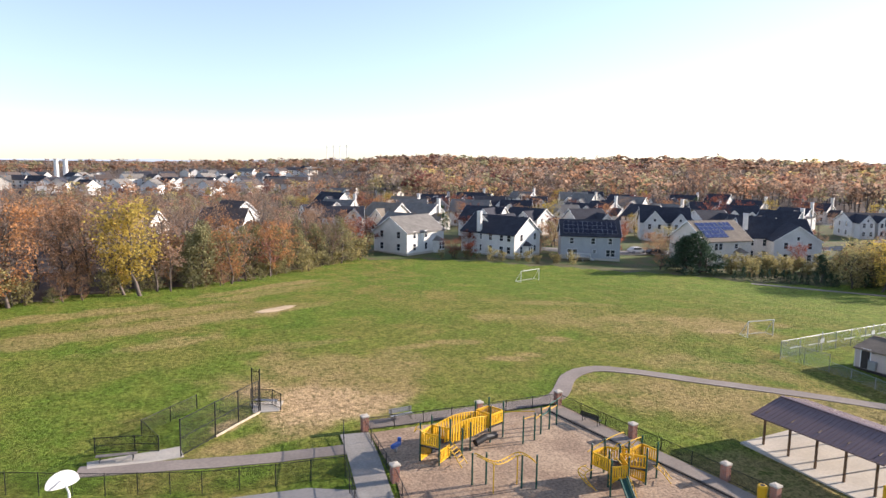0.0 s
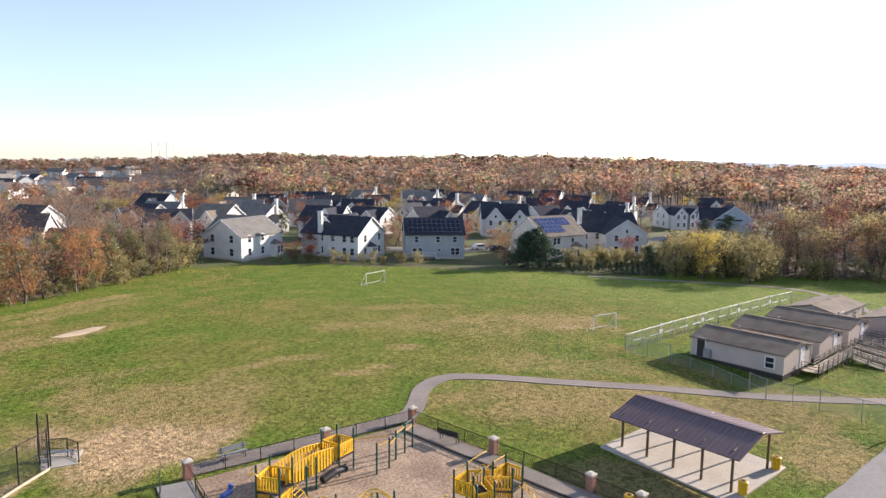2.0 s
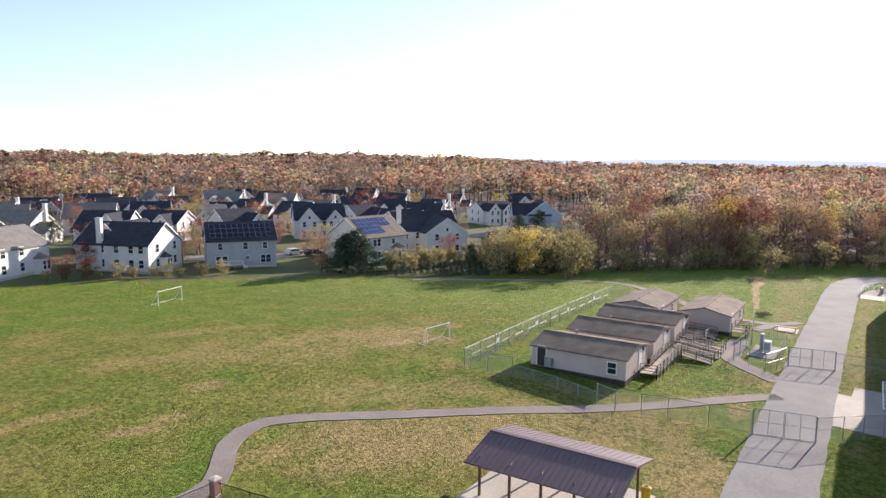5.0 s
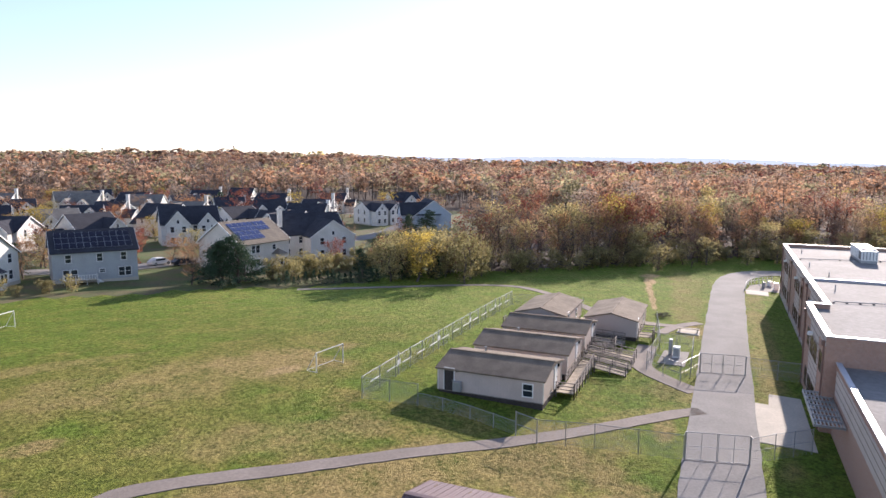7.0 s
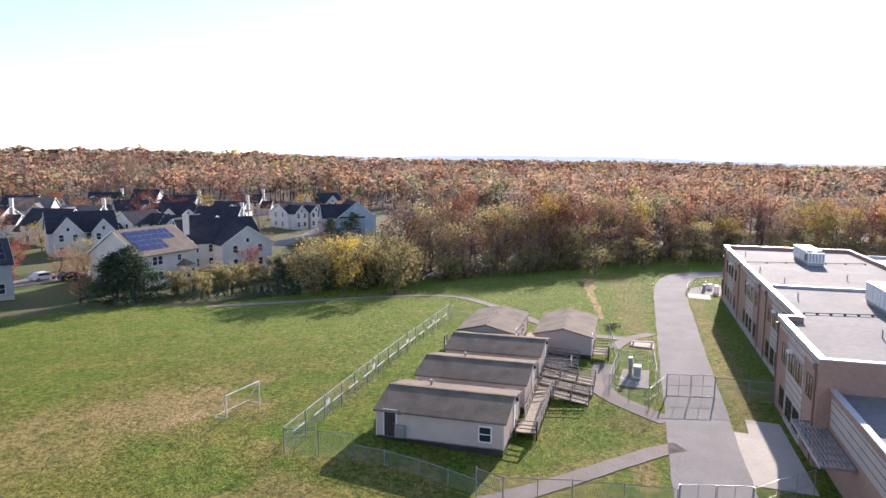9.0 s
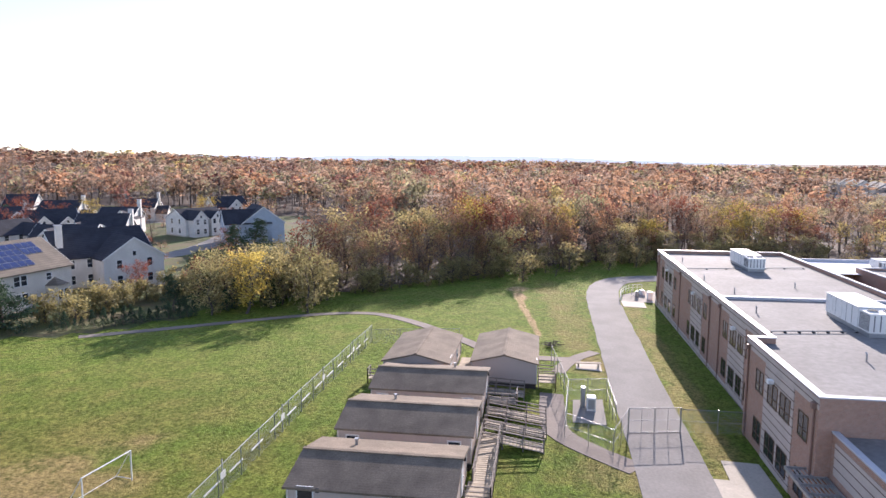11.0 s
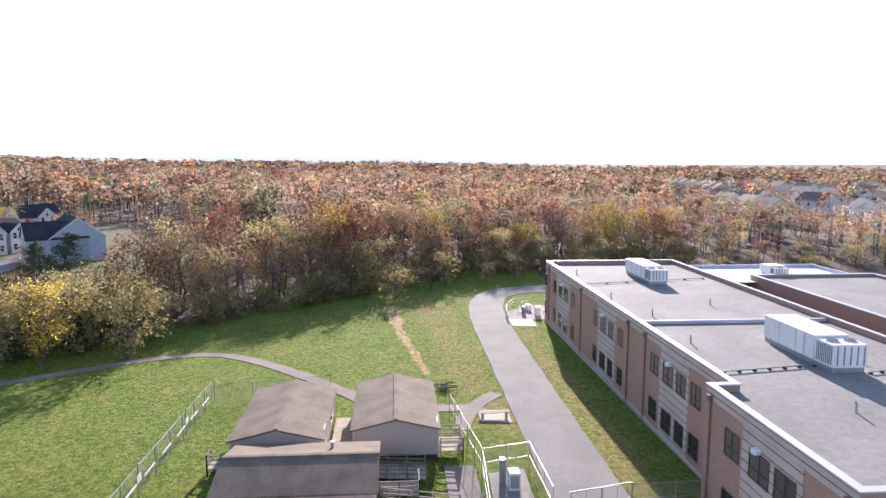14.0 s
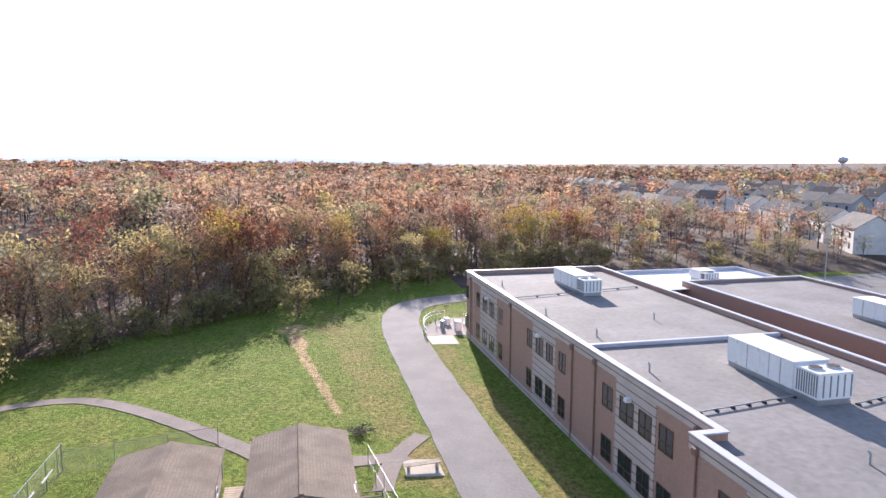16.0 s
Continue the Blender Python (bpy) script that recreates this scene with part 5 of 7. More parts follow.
def gate(a, b, h, leaves, label):
    """A chain-link gate of several framed leaves between two stout posts."""
    th = thing("chain_link_gate", label, "gate")
    for p in (a, b):
        z = land(*p)
        part("gate_post", Mesh().bar((*p, z - 0.3), (*p, z + h + 0.1), 0.055, 8), galv, th)
    for k in range(leaves):
        g0, g1 = (k + 0.02) / leaves, (k + 0.98) / leaves
        p, q = [(a[0] + (b[0] - a[0]) * t, a[1] + (b[1] - a[1]) * t) for t in (g0, g1)]
        m_ = ((p[0] + q[0]) / 2, (p[1] + q[1]) / 2)
        zp, zq, zm = land(*p) + 0.1, land(*q) + 0.1, land(*m_) + 0.1
        f = Mesh()
        f.bar((*p, zp), (*p, zp + h), 0.03).bar((*q, zq), (*q, zq + h), 0.03).bar((*p, zp), (*q, zq), 0.03).bar((*p, zp + h), (*q, zq + h), 0.03)
        f.bar((*m_, zm), (*m_, zm + h), 0.022).bar((*p, zp + h * 0.5), (*q, zq + h * 0.5), 0.022)
        leaf = part("leaf_frame", f, galv, th)
        part("mesh", Mesh().face((*p, zp), (*q, zq), (*q, zq + h), (*p, zp + h)), grey_fabric, leaf)
    return th


fence([(67.6, 46.6), (78, 46.8), (90, 46.9), (102, 46.9), (114.4, 46.9)], 2.1, "tall galvanised chain-link fence beside the playing field", galv, grey_fabric, 3.0, 0.035)
for k in range(13):  # short sunlit rails and sign plates clipped to the field fence
    x = 70.5 + k * 3.4
    th = thing("fence_rail", "short pale rail clipped to the field fence", "rail", grounded(x, 46.84), "fence rails")
    part("rail", Mesh().box(-1.0, -0.04, 0.95, 1.0, 0.02, 1.06), white_paint, th)
    if k % 3 == 1:
        sg = thing("fence_sign", "small white sign hung on the field fence", "sign", grounded(x + 1.5, 46.83), "fence signs")
        part("plate", Mesh().box(-0.35, -0.02, 1.0, 0.35, 0.01, 1.5), white_paint, sg)
        part("brace", Mesh().box(-0.06, 0.01, 0.0, 0.06, 0.06, 2.3), galv, sg)
fence([(67.6, 46.6), (68.6, 41.6)], 2.0, "galvanised chain-link fence at the field corner", galv, grey_fabric, 2.5, 0.03)
fence([(68.6, 41.6), (68.5, 39.2), (68.0, 36.5), (67.3, 34.2), (66.6, 32.1)], 1.2, "waist-high chain-link fence before the trailers", galv, grey_fabric, 2.6, 0.03)
fence([(66.6, 32.1), (65.9, 30.2)], 2.0, "tall chain-link panel beside the footpath", galv, grey_fabric, 2.0, 0.045, True)
fence([(65.9, 30.2), (67.2, 26), (68.4, 19.6)], 2.0, "tall chain-link fence between path and road", galv, grey_fabric, 2.9, 0.03)
gate((68.45, 19.5), (69.9, 15.0), 2.15, 2, "closed double chain-link gate across the road")
fence([(69.9, 15.0), (71.9, 13.2), (74.5, 10.4)], 2.1, "chain-link fence between gate and school wall", galv, grey_fabric, 2.2, 0.03, True)
gate((92.1, 19.2), (93.5, 14.7), 2.1, 2, "second closed double chain-link gate across the road")
fence([(93.5, 14.7), (94.2, 8.5)], 2.1, "chain-link fence between far gate and school wall", galv, grey_fabric, 3.0, 0.03, True)
fence([(92.1, 19.2), (87.2, 20.9), (89.9, 24.5), (98.7, 23.9), (110.4, 25.3)], 2.2, "chain-link fence round the pump enclosure", galv, grey_fabric, 2.6, 0.028, True)
fence([(92.9, 20.1), (100.0, 20.2), (98.7, 23.9)], 2.2, "chain-link fence of the pump enclosure", galv, grey_fabric, 2.6, 0.028, True)
fence([(113.5, 46.9), (116.5, 36.4)], 1.8, "thin chain-link fence behind the trailers", galv, grey_fabric, 3.2, 0.025)

# playground fence with its brick pillars
PILLARS = [(17.1, 38.7), (18.1, 46.8), (27.9, 45.9), (35.7, 45.4), (37.0, 37.5), (38.3, 29.8), (38.8, 26.3)]
pillar_brick = Mesh().box(-0.102, -0.049, 0, 0.102, 0.049, 0.062)


def brick_pillar(x, y):
    th = thing("brick_pillar", "square red brick pillar with pale stone cap", "pillar", grounded(x, y), "playground pillars")
    part("core", Mesh().box(-0.25, -0.25, -0.3, 0.25, 0.25, 1.16), brick, th)
    cap = Mesh().box(-0.31, -0.31, 1.16, 0.31, 0.31, 1.27, c=0.04)
    cap.face((-0.3, -0.3, 1.27), (0.3, -0.3, 1.27), (0, 0, 1.33)).face((0.3, -0.3, 1.27), (0.3, 0.3, 1.27), (0, 0, 1.33)).face((0.3, 0.3, 1.27), (-0.3, 0.3, 1.27), (0, 0, 1.33)).face((-0.3, 0.3, 1.27), (-0.3, -0.3, 1.27), (0, 0, 1.33))
    part("cap", cap, concrete, th, "pale stone cap")


for p in PILLARS:
    brick_pillar(*p)
fence([PILLARS[0], PILLARS[1]], 1.05, "low black chain-link playground fence beside the walk", black_steel, black_fabric, 2.1, 0.03, low=True)
fence(PILLARS[1:4], 1.05, "low black chain-link playground fence", black_steel, black_fabric, 2.4, 0.03, low=True)
fence(PILLARS[3:7], 1.05, "low black chain-link playground fence beside the grass", black_steel, black_fabric, 2.5, 0.03, low=True)
fence([PILLARS[0], (16.7, 36.6), (15.0, 28)], 1.05, "low black chain-link fence along the mulch", black_steel, black_fabric, 2.2, 0.03, low=True)
fence([(-24, 53.5), (-12, 49.2), (-5.4, 46.6), (0.0, 44.1), (5.4, 42.1), (9.8, 41.2), (14.3, 40.6)], 1.5, "black chain-link fence round the ball court", black_steel, black_fabric, 2.3, 0.03)
fence([(16.1, 46.0), (14.3, 40.6), (12.9, 34), (11.5, 27)], 1.5, "black chain-link fence along the concrete walk", black_steel, black_fabric, 2.4, 0.03, True)

# backstop and dugouts
fence([(11.4, 53.2), (9.5, 51.7), (7.5, 50.0), (4.8, 47.7)], 2.75, "tall black chain-link baseball backstop", black_steel, black_fabric, 2.4, 0.045, True, True, name="backstop")
th = thing("backstop_wing", "pair of tall black backstop posts", "backstop", grounded(11.6, 53.6))
for dx, dy in ((0, 0), (-0.5, 0.6)):
    part("post", Mesh().bar((dx, dy, -0.3), (dx, dy, 3.6), 0.05, 8), black_steel, th)
part("mesh", Mesh().face((0, 0, 0.05), (-0.5, 0.6, 0.05), (-0.5, 0.6, 3.5), (0, 0, 3.5)), black_fabric, th)
fence([(-0.5, 50.4), (2.0, 49.8), (3.5, 49.1)], 1.2, "low black chain-link dugout fence", black_steel, black_fabric, 2.4, 0.035, True, True, name="dugout_fence")
fence([(3.5, 49.1), (2.6, 52.4), (7.0, 56.0)], 1.2, "black chain-link fence along the base line", black_steel, black_fabric, 2.6, 0.03)
fence([(11.2, 55.2), (12.8, 54.4), (13.2, 53.2)], 1.4, "low black chain-link fence round the second dugout", black_steel, black_fabric, 1.6, 0.035, True, True, name="dugout_fence")


for a, b in (((9.5, 51.7), (11.4, 53.2)), ((7.5, 50.0), (9.5, 51.7))):
    th = thing("base_board", "pale timber board along the backstop's foot", "board", pose(0, 0, 0), "backstop boards")
    za, zb = land(*a), land(*b)
    part("board", Mesh().face((*a, za - 0.05), (*b, zb - 0.05), (*b, zb + 0.16), (*a, za + 0.16)).face((a[0] + 0.05, a[1] - 0.06, za + 0.16), (b[0] + 0.05, b[1] - 0.06, zb + 0.16), (b[0] + 0.05, b[1] - 0.06, zb - 0.05), (a[0] + 0.05, a[1] - 0.06, za - 0.05)).face((*a, za + 0.16), (*b, zb + 0.16), (b[0] + 0.05, b[1] - 0.06, zb + 0.16), (a[0] + 0.05, a[1] - 0.06, za + 0.16)), new_wood, th)


def bench(x, y, yaw, l, material, label, back=True, name="bench"):
    th = thing(name, label, "bench", grounded(x, y, yaw, 0.05), "benches")
    for k in range(3):
        part("seat_slat", Mesh().box(-l / 2, -0.2 + k * 0.14, 0.42, l / 2, -0.08 + k * 0.14, 0.46, c=0.01), material, th)
    if back:
        for k in range(3):
            part("back_slat", Mesh().box(-l / 2, 0.24, 0.55 + k * 0.13, l / 2, 0.28, 0.66 + k * 0.13, c=0.01), material, th)
    for s in (-l * 0.4, l * 0.4):
        part("leg", Mesh().bar((s, -0.15, -0.1), (s, -0.12, 0.42), 0.03).bar((s, 0.2, -0.1), (s, 0.26, 0.95 if back else 0.42), 0.03), black_steel, th)
    return th


bench(35.8, 41.0, 105, 1.8, black_steel, "dark slatted park bench on the mulch")
bench(21.6, 47.6, 0, 2.0, galv, "grey metal bench beside the footpath")
bench(0.8, 48.7, -12, 2.6, deck_wood, "low backless wooden dugout bench", False)
bench(12.3, 54.6, -30, 2.0, galv, "short backless aluminium dugout bench", False)


def goal(x, y, x1, y1, label):
    d = math.hypot(x1 - x, y1 - y)
    th = thing("soccer_goal", label, "goal", grounded(x, y, math.degrees(math.atan2(y1 - y, x1 - x))), "soccer goals")
    h = 2.0
    for k, u in enumerate((0, d)):
        part("post", Mesh().bar((u, 0, -0.1), (u, 0, h), 0.045, 8), white_paint, th)
        part("back_stay", Mesh().bar((u, 0, h), (u, 1.3, 0.03), 0.025), white_paint, th)
        part("ground_bar", Mesh().bar((u, 0, 0.03), (u, 1.3, 0.03), 0.025), white_paint, th)
    part("crossbar", Mesh().bar((-0.05, 0, h), (d + 0.05, 0, h), 0.045, 8), white_paint, th)
    part("back_bar", Mesh().bar((0, 1.3, 0.03), (d, 1.3, 0.03), 0.025), white_paint, th)


goal(66.8, 96.6, 71.4, 97.6, "white tubular soccer goal on the far field")
goal(71.6, 54.0, 75.6, 53.4, "white tubular soccer goal near the fence")


def barrel(x, y, label, body=None):
    th = thing("trash_can", label, "trash can", grounded(x, y, 0, 0.12), "trash cans")
    b = Mesh()
    b.bar((0, 0, 0), (0, 0, 0.85), 0.29, 14, 0.31).bar((0, 0, 0.28), (0, 0, 0.31), 0.315, 14).bar((0, 0, 0.56), (0, 0, 0.59), 0.32, 14)
    part("drum", b, body or play_yellow, th)
    part("lid", Mesh().bar((0, 0, 0.85), (0, 0, 0.93), 0.34, 14, 0.25), body or play_yellow, th)
    part("mouth", Mesh().bar((0, 0, 0.93), (0, 0, 0.945), 0.16, 12), black_steel, th)


barrel(51.9, 23.5, "bright yellow drum bin beside the shelter")
barrel(46.2, 23.3, "yellow drum bin at the shelter's corner")
barrel(38.3, 26.9, "yellow drum bin beside a brick pillar")

# basketball hoop
th = thing("basketball_hoop", "white fan-shaped basketball backboard on a post", "hoop", grounded(-2.1, 41.1, 200))
part("pole", Mesh().bar((0, 1.0, -0.3), (0, 1.0, 2.6), 0.07, 8).bar((0, 1.0, 2.6), (0, 0.1, 3.0), 0.05), white_paint, th)
bb = [(math.cos(a) * 0.9, 2.75 + math.sin(a) * 0.75 * (1 if math.sin(a) > 0 else 0.35)) for a in [k * math.pi / 8 for k in range(16)]]
m = Mesh()
m.v = [(x, 0.0, z) for x, z in bb] + [(x, 0.04, z) for x, z in bb]
m.f = [tuple(range(16)), tuple(range(31, 15, -1))] + [(k, 16 + k, 16 + (k + 1) % 16, (k + 1) % 16) for k in range(16)]
part("backboard", m, white_paint, th)
part("rim", Mesh().tube([(0.23 * math.cos(k * math.pi / 6), -0.35 + 0.23 * math.sin(k * math.pi / 6), 2.62) for k in range(13)], 0.012), post_brown, th)


# ---- playground equipment ----
def climber_posts(th, pts, h, mt=None):
    for x, y in pts:
        p = part("post", Mesh().bar((x, y, -0.2), (x, y, h), 0.065, 8), mt or play_green, th)
        part("cap", Mesh().bar((x, y, h), (x, y, h + 0.05), 0.075, 8, 0.03), mt or play_green, p)


def panel(th, a, b, z0, z1, mt, slots=True):
    """A moulded barrier panel with upright slots between two posts."""
    a, b = Vector((*a, 0)), Vector((*b, 0))
    d = (b - a).length
    m = Matrix.Translation(a) @ ((b - a).to_track_quat("X", "Z").to_matrix().to_4x4())
    f = Mesh().box(0.06, -0.03, z0, d - 0.06, 0.03, z0 + 0.1, m).box(0.06, -0.03, z1 - 0.12, d - 0.06, 0.03, z1, m)
    n = max(3, int(d / 0.2))
    slats = []
    for k in range(n + 1):
        u = 0.08 + (d - 0.2) * k / n
        slats.append(Mesh().box(u, -0.022, z0 + 0.1, u + 0.1, 0.022, z1 - 0.1, m))
    f.box(0.03, -0.025, z0, 0.08, 0.025, z1, m).box(d - 0.08, -0.025, z0, d - 0.03, 0.025, z1, m)
    pn = part("panel", f, mt, th, "yellow slotted panel")
    for s in slats:
        part("slat", s, mt, pn)


def deck_plate(th, pts, z):
    part("deck", Mesh().prism(pts, z - 0.08, z), skirt_dark, th)


def rail_curve(th, pts, r=0.035, name="rail", mt=None):
    part(name, Mesh().tube(pts, r, 6), mt or play_yellow, th)


def ladder(th, a, b, w, n, name="ladder"):
    a, b = Vector(a), Vector(b)
    side = Vector((-(b - a).y, (b - a).x, 0)).normalized() * w / 2
    for s in (-1, 1):
        part("ladder_rail", Mesh().tube([a + side * s + Vector((0, 0, 0.0)), a.lerp(b, 0.5) + side * s + Vector((0, 0, 0.22)), b + side * s + Vector((0, 0, 0.15))], 0.03), play_yellow, th)
    for k in range(1, n):
        p = a.lerp(b, k / n) + Vector((0, 0, 0.22 * math.sin(math.pi * k / n)))
        part("rung", Mesh().bar(p - side, p + side, 0.025), play_yellow, th)


def play_structure_one():
    th = thing("play_structure", "yellow and green playground climber with bridge", "playground climber", pose(0, 0, land(23.5, 40.5)))
    A = [(19.9, 40.6), (21.2, 41.4), (22.1, 40.2), (20.8, 39.4)]
    B = [(25.6, 42.6), (27.0, 42.9), (27.5, 41.6), (26.1, 41.2)]
    C = [(22.9, 39.9), (24.0, 40.6)]
    climber_posts(th, A + B, 2.9)
    climber_posts(th, C, 2.2)
    deck_plate(th, A, 1.25)
    deck_plate(th, B, 1.25)
    for a, b in ((A[0], A[1]), (A[3], A[0]), (A[1], A[2]), (B[0], B[1]), (B[1], B[2]), (B[2], B[3])):
        panel(th, a, b, 1.35, 2.25, play_yellow)
    panel(th, A[0], A[1], 0.1, 1.2, play_yellow)
    for k in range(14):
        t = k / 13
        x, y = 21.6 + (25.8 - 21.6) * t, 40.9 + (41.9 - 40.9) * t
        z = 1.2 - 0.25 * math.sin(math.pi * t)
        part("plank", Mesh().box(-0.13, -0.55, z - 0.03, 0.13, 0.55, z + 0.03, pose(x, y, 0, 0, 0, 13)), skirt_dark, th)
    for s in (-0.6, 0.6):
        for zz in (2.1,):
            rail_curve(th, [(21.6 + 4.2 * t / 8 - 0.23 * s, 40.9 + t / 8 + s, zz + 0.3 * math.sin(math.pi * t / 8)) for t in range(9)])
        for k in range(17):
            t = k / 16
            z = 1.2 - 0.25 * math.sin(math.pi * t)
            part("baluster", Mesh().box(-0.075, -0.02, z, 0.075, 0.02, 2.1 + 0.3 * math.sin(math.pi * t), pose(21.6 + 4.2 * t - 0.23 * s, 40.9 + t + s, 0, 0, 0, 13)), play_yellow, th)
    panel(th, A[2], A[3], 0.2, 1.1, play_yellow)
    panel(th, B[3], B[0], 1.35, 2.3, play_yellow)
    rail_curve(th, [(19.7 + 0.3 * math.sin(a), 40.4 + 0.5 * math.cos(a), 2.5 + 0.25 * math.sin(2 * a)) for a in [j * math.pi / 6 for j in range(13)]], 0.035, "loop_rail")
    ladder(th, (22.4, 38.6, 0.05), (21.7, 39.7, 1.27), 0.8, 6)
    rail_curve(th, [(27.5, 41.6, 2.1), (28.6, 41.0, 2.15), (29.6, 40.4, 2.2)])
    part("tunnel", Mesh().tube([(24.2, 40.2, 0.75), (25.2, 40.4, 0.95), (26.2, 40.6, 0.85)], 0.26, 12), black_steel, th)
    return th


def play_structure_two():
    th = thing("play_structure", "yellow playground climber with curved rails and slides", "playground climber", pose(0, 0, land(31.5, 32.5)))
    A = [(29.6, 33.7), (31.0, 34.0), (31.2, 32.7), (29.9, 32.3)]
    B = [(32.2, 32.9), (33.7, 33.2), (33.9, 31.9), (32.5, 31.5)]
    D = [(29.2, 31.3), (30.4, 31.0)]
    climber_posts(th, A + B + D, 2.6)
    deck_plate(th, A, 1.2)
    deck_plate(th, B, 0.95)
    for a, b in ((A[0], A[1]), (A[3], A[0]), (B[0], B[1]), (B[1], B[2]), (A[1], B[0]), (A[2], B[3]), (A[3], D[0]), (D[0], D[1]), (D[1], A[2])):
        panel(th, a, b, 1.15, 2.05, play_yellow)
    deck_plate(th, [A[2], A[1], B[0], B[3]], 1.08)
    deck_plate(th, [D[0], D[1], A[2], A[3]], 1.4)
    for off in (0.0, 1.2):
        rail_curve(th, [(29.4 + 0.45 * k + off * 0.4, 33.9 - off + 0.05 * k, 2.0 + 0.6 * math.sin(math.pi * k / 9 * 0.6)) for k in range(9)])
    for k, (x, y) in enumerate(((31.6, 33.3), (33.0, 33.2), (30.6, 31.8), (32.0, 31.7))):
        rail_curve(th, [(x + 0.5 * math.cos(a), y + 0.35 * math.sin(a), 2.05 + 0.28 * math.sin(a * 2 + k)) for a in [j * math.pi / 5 for j in range(8)]], 0.03, "loop_rail")
        part("support", Mesh().bar((x + 0.5, y, -0.1), (x + 0.5, y, 2.1), 0.05, 8), play_green if k % 2 else play_yellow, th)
    panel(th, B[3], B[0], 0.15, 0.9, play_yellow)
    panel(th, A[2], A[3], 0.15, 1.05, play_yellow)
    ladder(th, (34.4, 31.0, 0.05), (33.6, 31.9, 1.0), 0.8, 5)
    ladder(th, (30.0, 30.0, 0.05), (30.0, 31.1, 1.35), 0.8, 6)
    arch = [(28.9 - 0.9 * math.sin(math.pi * k / 10), 33.4 - 0.05 * k, 1.35 * (1 - k / 10) + 0.5 * math.sin(math.pi * k / 10)) for k in range(11)]
    rail_curve(th, arch, name="slide_pole")
    rail_curve(th, [(p[0], p[1] - 0.7, p[2]) for p in arch], name="slide_pole")
    for k in range(5):
        p = arch[2 * k + 1]
        part("rung", Mesh().bar(p, (p[0], p[1] - 0.7, p[2]), 0.022), play_yellow, th)
    sl = Mesh()
    w = 0.3
    pr = [(29.9, 30.9, 1.27), (29.6, 30.2, 0.9), (29.3, 29.4, 0.45), (29.1, 28.8, 0.3)]
    for a, b in zip(pr, pr[1:]):
        sl.face((a[0] - w, a[1], a[2]), (a[0] + w, a[1], a[2]), (b[0] + w, b[1], b[2]), (b[0] - w, b[1], b[2]))
        sl.bar((a[0] - w, a[1], a[2] + 0.1), (b[0] - w, b[1], b[2] + 0.1), 0.06).bar((a[0] + w, a[1], a[2] + 0.1), (b[0] + w, b[1], b[2] + 0.1), 0.06)
    part("slide", sl, play_green, th, "dark green slide chute")
    return th


def loop_climber():
    th = thing("loop_climber", "yellow wavy overhead ladder on green posts", "playground climber", pose(0, 0, land(23.5, 35)))
    climber_posts(th, [(21.6, 36.2), (22.5, 35.9), (24.4, 34.5), (25.3, 34.1)], 2.3)
    line = []
    for k in range(21):
        t = k / 20
        sway = 0.75 * math.sin(2 * math.pi * t * 1.15 + 2.6)
        line.append((21.7 + 3.3 * t + 0.54 * sway, 35.9 - 2.1 * t + 0.84 * sway, 2.05 + 0.12 * math.sin(9 * t)))
    rail_curve(th, line)
    rail_curve(th, [(p[0] + 0.12, p[1] + 0.45, p[2]) for p in line])
    for p in line[1:]:
        part("rung", Mesh().bar(p, (p[0] + 0.12, p[1] + 0.45, p[2]), 0.022), play_yellow, th)
    for k in (6, 14):
        part("stand", Mesh().bar((line[k][0], line[k][1], -0.1), line[k], 0.045), play_yellow, th)
    return th


def bar_frame():
    th = thing("hanging_bars", "green and yellow overhead hanging bars", "playground climber", pose(0, 0, land(30, 41)))
    pts = [(28.3, 40.0), (29.5, 40.2), (30.6, 40.9), (31.8, 41.4), (32.9, 41.9)]
    climber_posts(th, pts, 2.2)
    for a, b in zip(pts, pts[1:]):
        part("bar", Mesh().bar((*a, 2.0 - 0.3 * (pts.index(a) % 2)), (*b, 2.0 - 0.3 * (pts.index(a) % 2)), 0.03), play_yellow, th)
    part("beam", Mesh().bar((31.8, 41.4, 2.15), (33.6, 42.3, 2.15), 0.05), play_green, th)
    return th


play_structure_one()
play_structure_two()
loop_climber()
bar_frame()
th = thing("spring_rider", "blue and grey spring rider on the mulch", "playground toy", grounded(18.9, 42.6, 30, 0.05))
part("spring", Mesh().bar((0, 0, 0), (0, 0, 0.4), 0.12, 8), galv, th)
part("body", Mesh().box(-0.5, -0.15, 0.38, 0.5, 0.15, 0.65, c=0.06).box(0.3, -0.12, 0.6, 0.55, 0.12, 0.95, c=0.05), play_blue, th)
th = thing("talk_tube", "low green bent tube on the mulch", "playground toy", grounded(33.2, 43.8, 20, 0.05))
part("tube", Mesh().tube([(-1.0, 0, 0.3), (-0.6, 0, 0.12), (0.5, 0.1, 0.12), (1.0, 0.2, 0.5)], 0.07, 8), play_green, th)


